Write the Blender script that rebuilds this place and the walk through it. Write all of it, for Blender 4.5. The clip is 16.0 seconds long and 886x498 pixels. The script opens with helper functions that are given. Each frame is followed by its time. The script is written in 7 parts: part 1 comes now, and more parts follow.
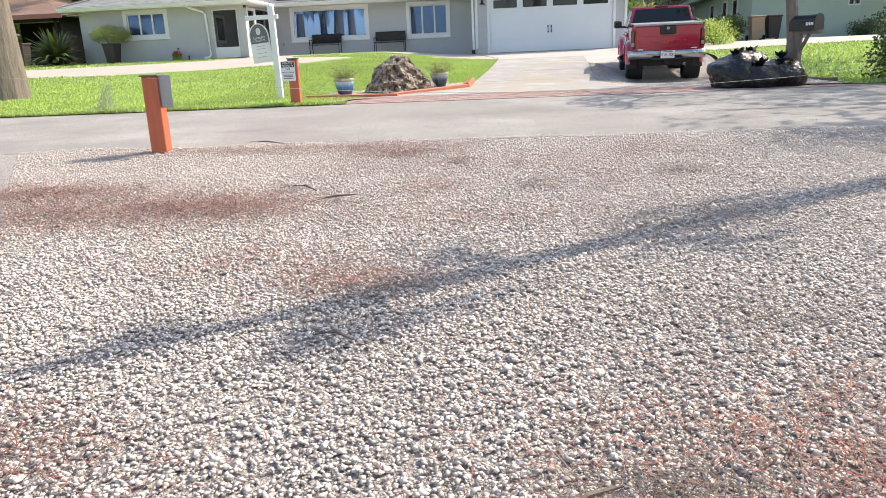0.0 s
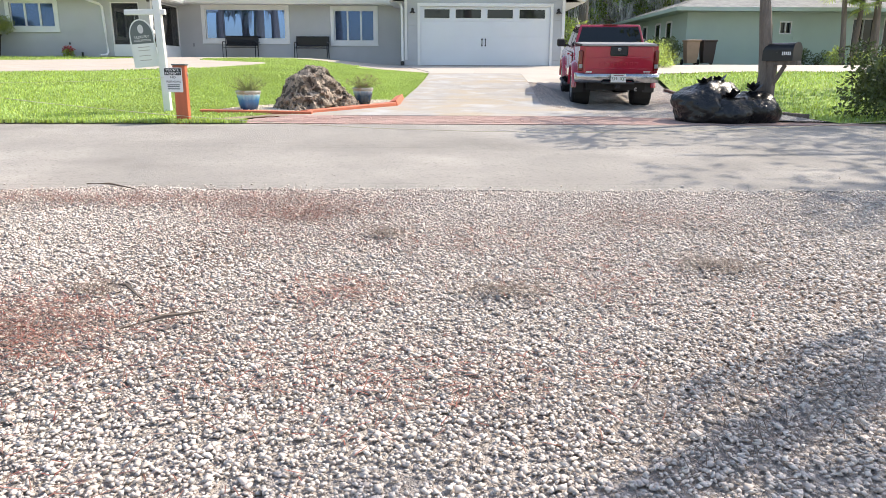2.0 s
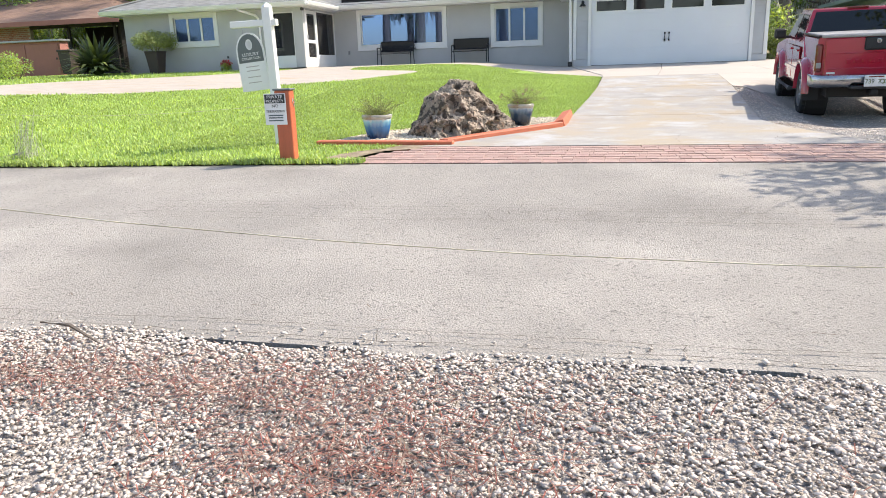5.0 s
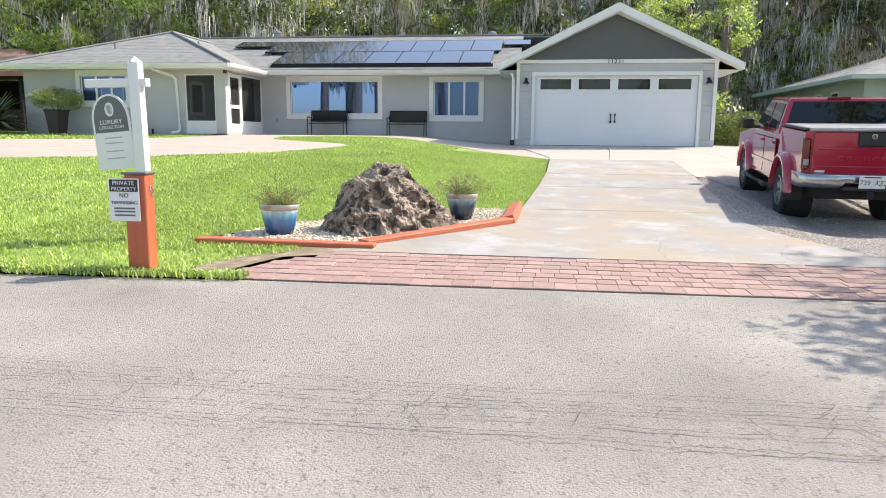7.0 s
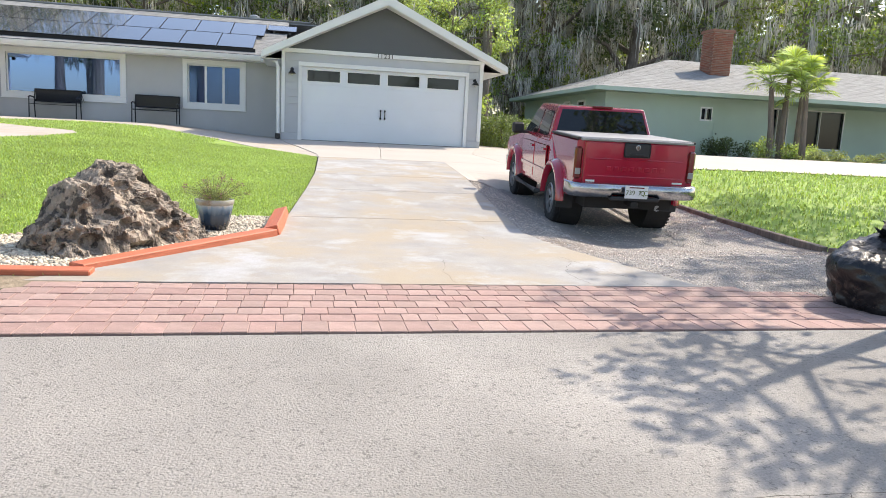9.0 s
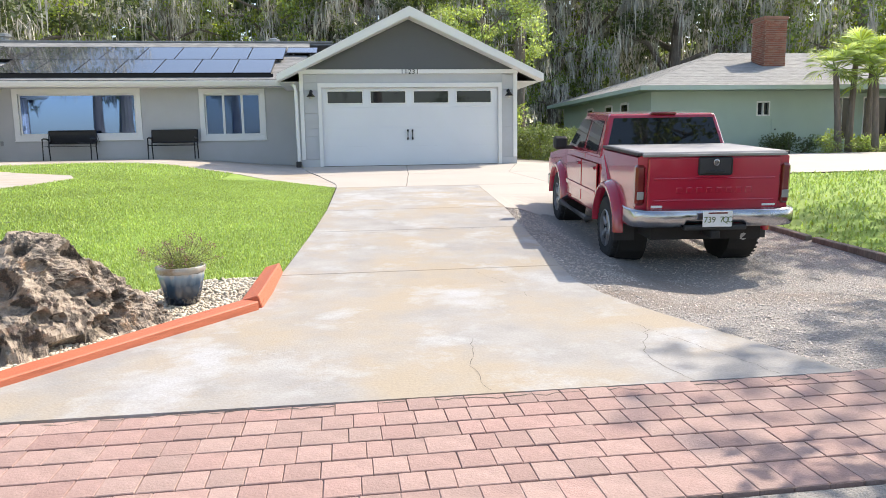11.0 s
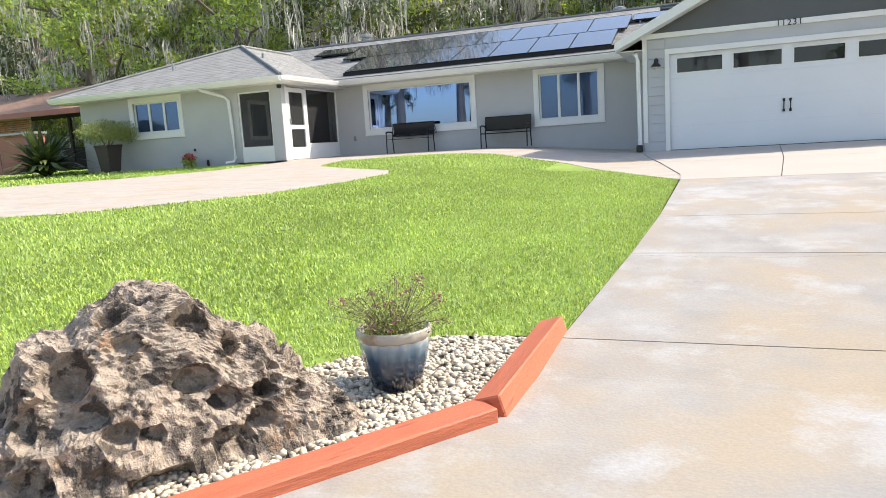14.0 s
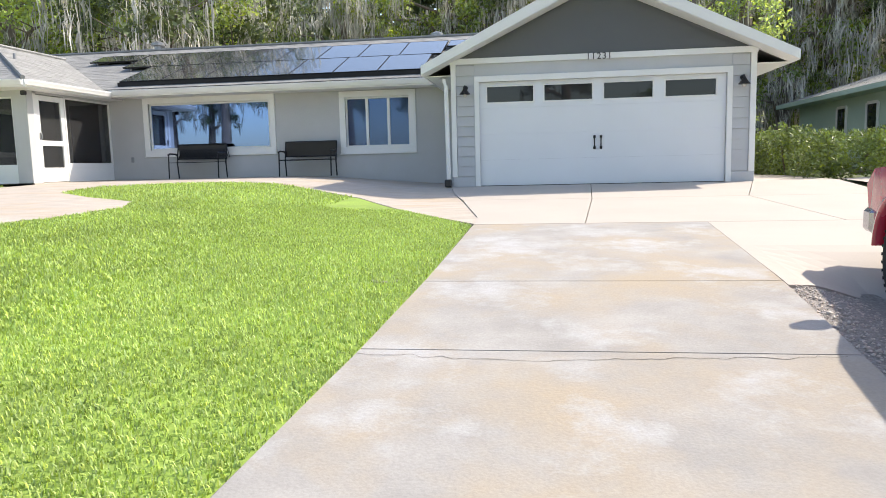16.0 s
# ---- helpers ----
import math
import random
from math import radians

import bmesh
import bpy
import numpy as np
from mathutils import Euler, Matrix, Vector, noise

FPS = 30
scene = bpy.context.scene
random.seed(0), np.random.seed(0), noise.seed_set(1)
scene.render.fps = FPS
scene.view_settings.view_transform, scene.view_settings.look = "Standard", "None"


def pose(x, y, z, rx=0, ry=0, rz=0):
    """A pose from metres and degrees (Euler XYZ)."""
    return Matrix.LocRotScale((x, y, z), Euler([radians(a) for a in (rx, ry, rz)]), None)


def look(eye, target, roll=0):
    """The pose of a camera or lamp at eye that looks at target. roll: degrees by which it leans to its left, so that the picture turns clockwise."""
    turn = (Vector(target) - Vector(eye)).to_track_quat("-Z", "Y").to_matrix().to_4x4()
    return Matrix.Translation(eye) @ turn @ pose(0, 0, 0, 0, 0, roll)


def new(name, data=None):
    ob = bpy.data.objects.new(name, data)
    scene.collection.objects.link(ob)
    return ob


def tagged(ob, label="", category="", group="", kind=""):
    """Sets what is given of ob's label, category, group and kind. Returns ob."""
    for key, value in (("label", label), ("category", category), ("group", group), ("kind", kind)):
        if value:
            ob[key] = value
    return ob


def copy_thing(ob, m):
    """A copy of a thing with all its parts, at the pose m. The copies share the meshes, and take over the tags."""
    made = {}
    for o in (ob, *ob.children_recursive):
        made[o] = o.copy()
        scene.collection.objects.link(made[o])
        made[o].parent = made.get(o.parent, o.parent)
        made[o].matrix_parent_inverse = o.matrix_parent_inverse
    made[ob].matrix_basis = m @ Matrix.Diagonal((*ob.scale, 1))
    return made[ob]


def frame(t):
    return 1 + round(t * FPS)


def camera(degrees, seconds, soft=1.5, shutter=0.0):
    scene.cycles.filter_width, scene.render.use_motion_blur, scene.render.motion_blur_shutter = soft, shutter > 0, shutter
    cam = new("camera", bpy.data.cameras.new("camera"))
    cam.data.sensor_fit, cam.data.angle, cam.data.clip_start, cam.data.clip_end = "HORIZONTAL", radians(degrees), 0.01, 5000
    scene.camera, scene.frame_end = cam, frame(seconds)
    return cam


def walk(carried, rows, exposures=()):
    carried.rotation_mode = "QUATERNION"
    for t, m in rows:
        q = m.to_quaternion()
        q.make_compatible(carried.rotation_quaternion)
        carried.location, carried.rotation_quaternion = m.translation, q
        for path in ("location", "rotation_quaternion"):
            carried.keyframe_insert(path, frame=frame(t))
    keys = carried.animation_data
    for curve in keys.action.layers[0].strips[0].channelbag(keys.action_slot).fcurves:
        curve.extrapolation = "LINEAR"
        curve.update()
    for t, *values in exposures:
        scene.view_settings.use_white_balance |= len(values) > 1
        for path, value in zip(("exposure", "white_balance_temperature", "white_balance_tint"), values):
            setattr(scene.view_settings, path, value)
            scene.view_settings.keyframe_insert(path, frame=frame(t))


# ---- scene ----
cam = camera(64.3, 16.0, soft=0.9)
PATH = [
    (0, (0.927, -29.815, -0.224), (0.721, -27.894, -0.739), -2.4),
    (0.5, (0.859, -29.226, -0.201), (0.721, -27.296, -0.707), -1.8),
    (1, (0.837, -28.709, -0.194), (0.794, -26.773, -0.692), -0.7),
    (1.5, (0.831, -28.205, -0.16), (0.842, -26.267, -0.654), -0.0),
    (2, (0.787, -27.67, -0.111), (0.795, -25.733, -0.607), 0.3),
    (2.5, (0.768, -27.185, -0.054), (0.633, -25.257, -0.567), -0.2),
    (3, (0.69, -26.717, -0.011), (0.356, -24.821, -0.55), -1.1),
    (3.5, (0.655, -26.196, -0.003), (0.173, -24.337, -0.56), -1.8),
    (4, (0.623, -25.696, 0.048), (0.089, -23.85, -0.507), -2.3),
    (4.5, (0.571, -25.233, 0.086), (0.076, -23.37, -0.446), -2.2),
    (5, (0.572, -24.723, 0.098), (0.128, -22.837, -0.4), -1.9),
    (5.2, (0.534, -24.532, 0.093), (0.105, -22.637, -0.382), -1.7),
    (7.3, (0.26, -22.384, 0.24), (0.058, -20.417, -0.059), 1.0),
    (7.5, (0.257, -22.294, 0.244), (0.113, -20.321, -0.05), 1.4),
    (8, (0.22, -22.072, 0.212), (0.261, -20.097, -0.101), 2.7),
    (8.5, (0.191, -21.727, 0.25), (0.453, -19.771, -0.07), 3.4),
    (8.7, (0.208, -21.644, 0.269), (0.56, -19.7, -0.047), 3.6),
    (10.8, (0.699, -19.957, 0.436), (1.056, -18.012, 0.134), -0.3),
    (11, (0.718, -19.774, 0.459), (0.97, -17.811, 0.176), -0.9),
    (11.5, (0.687, -19.348, 0.486), (0.633, -17.363, 0.25), -2.0),
    (12, (0.709, -18.901, 0.483), (0.349, -16.945, 0.273), -2.7),
    (12.5, (0.769, -18.425, 0.487), (0.186, -16.524, 0.274), -3.1),
    (13, (0.8, -17.978, 0.493), (0.103, -16.118, 0.255), -3.3),
    (13.5, (0.868, -17.509, 0.489), (0.13, -15.67, 0.22), -3.6),
    (14, (0.855, -17.01, 0.459), (0.144, -15.164, 0.165), -3.5),
    (14.5, (0.873, -16.525, 0.422), (0.242, -14.651, 0.123), -3.1),
    (15, (0.955, -15.88, 0.41), (0.444, -13.967, 0.123), -2.5),
    (15.5, (1.064, -15.301, 0.446), (0.687, -13.355, 0.182), -1.9),
    (16, (1.247, -14.749, 0.48), (0.97, -12.782, 0.241), -1.4),
]
walk(cam, [(t, look(eye, target, roll)) for t, eye, target, roll in PATH], [(0, 1.23, 6950, 11), (16, 1.23, 6950, 11)])

# ---- world and sun ----
ELEV = 45.0
to_sun = Vector((0.852 * math.cos(radians(ELEV)), 0.523 * math.cos(radians(ELEV)), math.sin(radians(ELEV))))
world = bpy.data.worlds.new("world")
scene.world = world
world.use_nodes = True
wn = world.node_tree.nodes
sky = wn.new("ShaderNodeTexSky")
sky.sky_type = "NISHITA"
sky.sun_disc = False
sky.sun_elevation = radians(ELEV)
sky.sun_rotation = math.atan2(to_sun.x, to_sun.y)
sky.air_density, sky.dust_density, sky.ozone_density = 1.0, 1.6, 1.2
world.node_tree.links.new(sky.outputs[0], wn["Background"].inputs[0])
wn["Background"].inputs[1].default_value = 0.13
sun_data = bpy.data.lights.new("sun", "SUN")
sun_data.energy, sun_data.angle, sun_data.color = 2.75, radians(0.55), (1.0, 0.93, 0.83)
sun = new("sun", sun_data)
sun.matrix_world = look(to_sun * 60, (0, 0, 0))


# ---- building helpers ----
def part(name, bm, material, parent=None, label="", smooth=False, mats=()):
    me = bpy.data.meshes.new(name)
    bm.to_mesh(me)
    bm.free()
    me.materials.append(material)
    for m in mats:
        me.materials.append(m)
    if smooth:
        me.polygons.foreach_set("use_smooth", [True] * len(me.polygons))
    ob = new(name, me)
    if parent is not None:
        ob.parent = parent
    if label:
        ob["label"] = label
    return ob


def thing(name, m, label, category, group="", kind=""):
    ob = new(name)
    ob.matrix_world = m
    return tagged(ob, label, category, group, kind)


def solid(name, bm, material, label, category, group="", kind="", m=None, smooth=False):
    ob = part(name, bm, material, None, "", smooth)
    if m is not None:
        ob.matrix_world = m
    return tagged(ob, label, category, group, kind)


def box(bm, x0, x1, y0, y1, z0, z1, bev=0.0, m=None):
    vs = bmesh.ops.create_cube(bm, size=1.0)["verts"]
    for v in vs:
        v.co = Vector((x0 + (v.co.x + 0.5) * (x1 - x0), y0 + (v.co.y + 0.5) * (y1 - y0), z0 + (v.co.z + 0.5) * (z1 - z0)))
    if bev:
        es = {e for v in vs for e in v.link_edges}
        r = bmesh.ops.bevel(bm, geom=list(es), offset=bev, segments=1, affect="EDGES", profile=0.5)
        vs = list({v for f in r["faces"] for v in f.verts} | {v for v in vs if v.is_valid})
    if m is not None:
        bmesh.ops.transform(bm, matrix=m, verts=[v for v in vs if v.is_valid])
    return vs


def boxed(*a, **k):
    bm = bmesh.new()
    box(bm, *a, **k)
    return bm


def rod(bm, a, b, r0, r1=None, seg=10, caps=True):
    a, b = Vector(a), Vector(b)
    r1 = r0 if r1 is None else r1
    q = (b - a).to_track_quat("Z", "Y").to_matrix()
    rings = []
    for c, r in ((a, r0), (b, r1)):
        rings.append([bm.verts.new(c + q @ Vector((r * math.cos(2 * math.pi * i / seg), r * math.sin(2 * math.pi * i / seg), 0))) for i in range(seg)])
    for i in range(seg):
        bm.faces.new((rings[0][i], rings[0][(i + 1) % seg], rings[1][(i + 1) % seg], rings[1][i]))
    if caps:
        bm.faces.new(rings[0][::-1])
        bm.faces.new(rings[1])


def tube(bm, pts, r, seg=8, radii=None):
    """A bent tube through pts."""
    pts = [Vector(p) for p in pts]
    rings = []
    for i, p in enumerate(pts):
        d = (pts[min(i + 1, len(pts) - 1)] - pts[max(i - 1, 0)]).normalized()
        q = d.to_track_quat("Z", "Y").to_matrix()
        rr = radii[i] if radii else r
        rings.append([bm.verts.new(p + q @ Vector((rr * math.cos(2 * math.pi * k / seg), rr * math.sin(2 * math.pi * k / seg), 0))) for k in range(seg)])
    for a, b in zip(rings, rings[1:]):
        # keep the two rings in step
        off = min(range(seg), key=lambda o: (a[0].co - b[o].co).length)
        for k in range(seg):
            bm.faces.new((a[k], a[(k + 1) % seg], b[(k + 1 + off) % seg], b[(k + off) % seg]))
    bm.faces.new(rings[0][::-1])
    bm.faces.new(rings[-1])


def lathe(bm, prof, seg=32, flute=0.0, nfl=0):
    """prof: (radius, height) pairs from bottom to top."""
    rings = []
    for r, z in prof:
        ring = []
        for i in range(seg):
            a = 2 * math.pi * i / seg
            rr = r * (1 + (flute * abs(math.cos(nfl * a / 2)) if nfl else 0))
            ring.append(bm.verts.new((rr * math.cos(a), rr * math.sin(a), z)))
        rings.append(ring)
    for a, b in zip(rings, rings[1:]):
        for i in range(seg):
            bm.faces.new((a[i], a[(i + 1) % seg], b[(i + 1) % seg], b[i]))
    bm.faces.new(rings[0][::-1])
    bm.faces.new(rings[-1])


def prism(bm, poly, z0, z1):
    """Upright prism over a plan polygon (counter-clockwise)."""
    lo = [bm.verts.new((x, y, z0)) for x, y in poly]
    hi = [bm.verts.new((x, y, z1)) for x, y in poly]
    n = len(poly)
    for i in range(n):
        bm.faces.new((lo[i], lo[(i + 1) % n], hi[(i + 1) % n], hi[i]))
    bm.faces.new(lo[::-1])
    bm.faces.new(hi)


def slab_between(bm, quad, thick):
    """A plate with the four (or more) upper corners given, thickness downwards along its normal."""
    p = [Vector(q) for q in quad]
    n = (p[1] - p[0]).cross(p[2] - p[0]).normalized()
    if n.z < 0:
        p.reverse()
        n = -n
    hi = [bm.verts.new(q) for q in p]
    lo = [bm.verts.new(q - n * thick) for q in p]
    k = len(p)
    bm.faces.new(hi)
    bm.faces.new(lo[::-1])
    for i in range(k):
        bm.faces.new((lo[i], lo[(i + 1) % k], hi[(i + 1) % k], hi[i]))


def mesh_arrays(name, co, faces, material, parent=None):
    """A mesh from numpy vertices and equal-sided faces."""
    me = bpy.data.meshes.new(name)
    co = np.asarray(co, np.float32)
    faces = np.asarray(faces, np.int32)
    k = faces.shape[1]
    me.vertices.add(len(co))
    me.vertices.foreach_set("co", co.ravel())
    me.loops.add(faces.size)
    me.loops.foreach_set("vertex_index", faces.ravel())
    me.polygons.add(len(faces))
    me.polygons.foreach_set("loop_start", np.arange(0, faces.size, k, dtype=np.int32))
    me.polygons.foreach_set("loop_total", np.full(len(faces), k, np.int32))
    me.update(calc_edges=True)
    me.validate()
    me.materials.append(material)
    ob = new(name, me)
    if parent is not None:
        ob.parent = parent
    return ob


# ---- the lie of the land ----
KY = (-400, -60, -40, -30, -25.7, -23.4, -22, -18, -16, -13.6, -11.5, -9.4, -6.3, 0, 4, 400)
KZ = (-2.2, -2.0, -1.75, -1.42, -1.22, -1.11, -1.03, -0.87, -0.85, -0.80, -0.61, -0.42, -0.25, -0.01, 0, 0)


def sst(a, b, v):
    f = np.clip((v - a) / (b - a), 0, 1)
    return f * f * (3 - 2 * f)


def base(y):
    return np.interp(y, KY, KZ)


def land(x, y):
    """Height of the ground; the lawn swells beside the drive and the parking pad lies lower."""
    x, y = np.asarray(x, float), np.asarray(y, float)
    z = base(y)
    z = z + sst(-0.5, -5, x) * np.interp(y, (-17.6, -12, -6, 0, 60), (0, 0.2, 0.25, 0.27, 0.27))
    z = z - np.interp(y, (-12.2, -9.0), (0.17, 0.26)) * sst(2.95, 3.9, x) * sst(-15.2, -12.8, y) * sst(-7.9, -9.2, y) * (1 - sst(6.0, 8.5, x))
    z = z + 0.1 * sst(6.5, 12, x) * sst(-16, -8, y)
    return z


def lz(x, y):
    return float(land(x, y))


def drape(name, poly, off, material, step=0.5, height=land, thick=0.0, label="", kind="structure", parent=None, rough=0.0):
    """A sheet over a plan polygon that follows the land."""
    bm = bmesh.new()
    vs = [bm.verts.new((x, y, 0)) for x, y in poly]
    bm.faces.new(vs)
    xs, ys = [p[0] for p in poly], [p[1] for p in poly]
    for lo, hi, ax in ((min(xs), max(xs), 0), (min(ys), max(ys), 1)):
        n = int((hi - lo) / step)
        for i in range(1, n + 1):
            c = lo + i * (hi - lo) / (n + 1)
            co, no = ((c, 0, 0), (1, 0, 0)) if ax == 0 else ((0, c, 0), (0, 1, 0))
            bmesh.ops.bisect_plane(bm, geom=bm.verts[:] + bm.edges[:] + bm.faces[:], plane_co=co, plane_no=no)
    for f in bm.faces:
        if f.normal.z < 0:
            f.normal_flip()
    for v in bm.verts:
        v.co.z = float(height(v.co.x, v.co.y)) + off + (rough * noise.noise(v.co * 1.7) if rough else 0)
    if thick:
        edge = [e for e in bm.edges if e.is_boundary]
        r = bmesh.ops.extrude_edge_only(bm, edges=edge)
        for v in r["geom"]:
            if isinstance(v, bmesh.types.BMVert):
                v.co.z -= thick
    bmesh.ops.recalc_face_normals(bm, faces=bm.faces)
    bm.faces.ensure_lookup_table()
    if sum(f.normal.z * f.calc_area() for f in bm.faces) < 0:
        bmesh.ops.reverse_faces(bm, faces=bm.faces)
    ob = part(name, bm, material, parent, smooth=not thick)
    if parent is None:
        tagged(ob, label, name.replace("_", " "), "", kind)
    return ob


# ---- materials ----
def mat(name, color, rough=0.6, metal=0.0, var=0.12, scale=4.0, fine=60.0, bump=0.15, fine_bump=0.1, spec=0.5, second=None, mask=(0.45, 0.65), mask_scale=1.2,
        coat=0.0, per_island=0.0, per_object=0.0, trans=0.0, stretch=(1, 1, 1), third=None, third_mask=(0.5, 0.7), third_scale=3.0):
    """A procedural surface: base colour with coarse and fine variation, an optional second colour in patches, and two scales of relief."""
    m = bpy.data.materials.new(name)
    m.use_nodes = True
    nt = m.node_tree
    n, l = nt.nodes, nt.links
    b = n["Principled BSDF"]
    geo = n.new("ShaderNodeTexCoord")
    mp = n.new("ShaderNodeMapping")
    mp.inputs["Scale"].default_value = stretch
    l.new(geo.outputs["Object"], mp.inputs[0])
    v = mp.outputs[0]

    def nz(s, d=4.0, r=0.55):
        t = n.new("ShaderNodeTexNoise")
        t.inputs["Scale"].default_value, t.inputs["Detail"].default_value, t.inputs["Roughness"].default_value = s, d, r
        l.new(v, t.inputs["Vector"])
        return t.outputs["Fac"]

    def mix(f, a, bb, mode="MIX"):
        t = n.new("ShaderNodeMix")
        t.data_type, t.blend_type = "RGBA", mode
        for sock, val in ((t.inputs[0], f), (t.inputs[6], a), (t.inputs[7], bb)):
            if hasattr(val, "links"):
                l.new(val, sock)
            elif isinstance(val, (int, float)):
                sock.default_value = val
            else:
                sock.default_value = (*val, 1)
        return t.outputs[2]

    def ramp(x, a, bb, lo=0.0, hi=1.0):
        t = n.new("ShaderNodeMapRange")
        t.inputs[1].default_value, t.inputs[2].default_value, t.inputs[3].default_value, t.inputs[4].default_value = a, bb, lo, hi
        l.new(x, t.inputs[0])
        return t.outputs[0]
    coarse, small = nz(scale), nz(fine, 3.0)
    dark, light = [tuple(max(0, c * k) for c in color) for k in (1 - var, 1 + var)]
    c = mix(ramp(coarse, 0.3, 0.7), dark, light)
    if second:
        c = mix(ramp(nz(mask_scale, 5.0, 0.6), *mask), c, second)
    if third:
        c = mix(ramp(nz(third_scale, 6.0, 0.65), *third_mask), c, third)
    c = mix(ramp(small, 0.3, 0.7, 0.0, min(1.0, var * 1.6)), c, tuple(k * 0.55 for k in color))
    if per_island or per_object:
        src = n.new("ShaderNodeNewGeometry").outputs["Random Per Island"] if per_island else n.new("ShaderNodeObjectInfo").outputs["Random"]
        k = per_island or per_object
        hsv = n.new("ShaderNodeHueSaturation")
        l.new(c, hsv.inputs["Color"])
        l.new(ramp(src, 0, 1, 1 - k, 1 + k), hsv.inputs["Value"])
        w = n.new("ShaderNodeTexWhiteNoise")
        w.noise_dimensions = "1D"
        l.new(src, w.inputs["W"])
        l.new(ramp(w.outputs["Value"], 0, 1, 0.5 - 0.04 * k, 0.5 + 0.04 * k), hsv.inputs["Hue"])
        l.new(ramp(w.outputs["Value"], 0, 1, 1 + 0.6 * k, 1 - 0.6 * k), hsv.inputs["Saturation"])
        c = hsv.outputs[0]
    l.new(c, b.inputs["Base Color"])
    l.new(ramp(coarse, 0.3, 0.7, max(0.02, rough - 0.08), min(1, rough + 0.08)), b.inputs["Roughness"])
    b.inputs["Metallic"].default_value = metal
    b.inputs["Specular IOR Level"].default_value = spec
    b.inputs["Coat Weight"].default_value = coat
    b.inputs["Coat Roughness"].default_value = 0.05
    if bump or fine_bump:
        b1 = n.new("ShaderNodeBump")
        b1.inputs["Strength"].default_value, b1.inputs["Distance"].default_value = fine_bump, 0.01
        l.new(small, b1.inputs["Height"])
        b2 = n.new("ShaderNodeBump")
        b2.inputs["Strength"].default_value, b2.inputs["Distance"].default_value = bump, 0.03
        l.new(coarse, b2.inputs["Height"])
        l.new(b1.outputs[0], b2.inputs["Normal"])
        l.new(b2.outputs[0], b.inputs["Normal"])
    if trans:
        tr = n.new("ShaderNodeBsdfTranslucent")
        l.new(c, tr.inputs[0])
        ad = n.new("ShaderNodeMixShader")
        ad.inputs[0].default_value = trans
        l.new(b.outputs[0], ad.inputs[1])
        l.new(tr.outputs[0], ad.inputs[2])
        l.new(ad.outputs[0], n["Material Output"].inputs[0])
    return m


def glass_mat(name, tint, rough=0.02):
    """A dark-backed reflecting pane."""
    m = bpy.data.materials.new(name)
    m.use_nodes = True
    b = m.node_tree.nodes["Principled BSDF"]
    b.inputs["Base Color"].default_value = (*tint, 1)
    b.inputs["Roughness"].default_value = rough
    b.inputs["IOR"].default_value = 1.5
    return m


def clear_glass(name, rate):
    """A coated pane: part mirror, part see-through. The blue of the mirrored sky is put into its gloss colour."""
    m = bpy.data.materials.new(name)
    m.use_nodes = True
    n, l = m.node_tree.nodes, m.node_tree.links
    n.remove(n["Principled BSDF"])
    gl, tr, mx = n.new("ShaderNodeBsdfGlossy"), n.new("ShaderNodeBsdfTransparent"), n.new("ShaderNodeMixShader")
    gl.inputs["Roughness"].default_value = 0.015
    gl.inputs["Color"].default_value = (0.24, 0.38, 0.72, 1)
    tr.inputs["Color"].default_value = (0.5, 0.55, 0.6, 1)
    mx.inputs[0].default_value = rate
    l.new(tr.outputs[0], mx.inputs[1])
    l.new(gl.outputs[0], mx.inputs[2])
    l.new(mx.outputs[0], n["Material Output"].inputs[0])
    return m


def screen_mat(name):
    """Fine dark insect mesh: mostly see-through."""
    m = bpy.data.materials.new(name)
    m.use_nodes = True
    n, l = m.node_tree.nodes, m.node_tree.links
    b = n["Principled BSDF"]
    b.inputs["Base Color"].default_value = (0.03, 0.032, 0.034, 1)
    b.inputs["Roughness"].default_value = 0.7
    tr, mx = n.new("ShaderNodeBsdfTransparent"), n.new("ShaderNodeMixShader")
    mx.inputs[0].default_value = 0.42
    l.new(tr.outputs[0], mx.inputs[1])
    l.new(b.outputs[0], mx.inputs[2])
    l.new(mx.outputs[0], n["Material Output"].inputs[0])
    return m


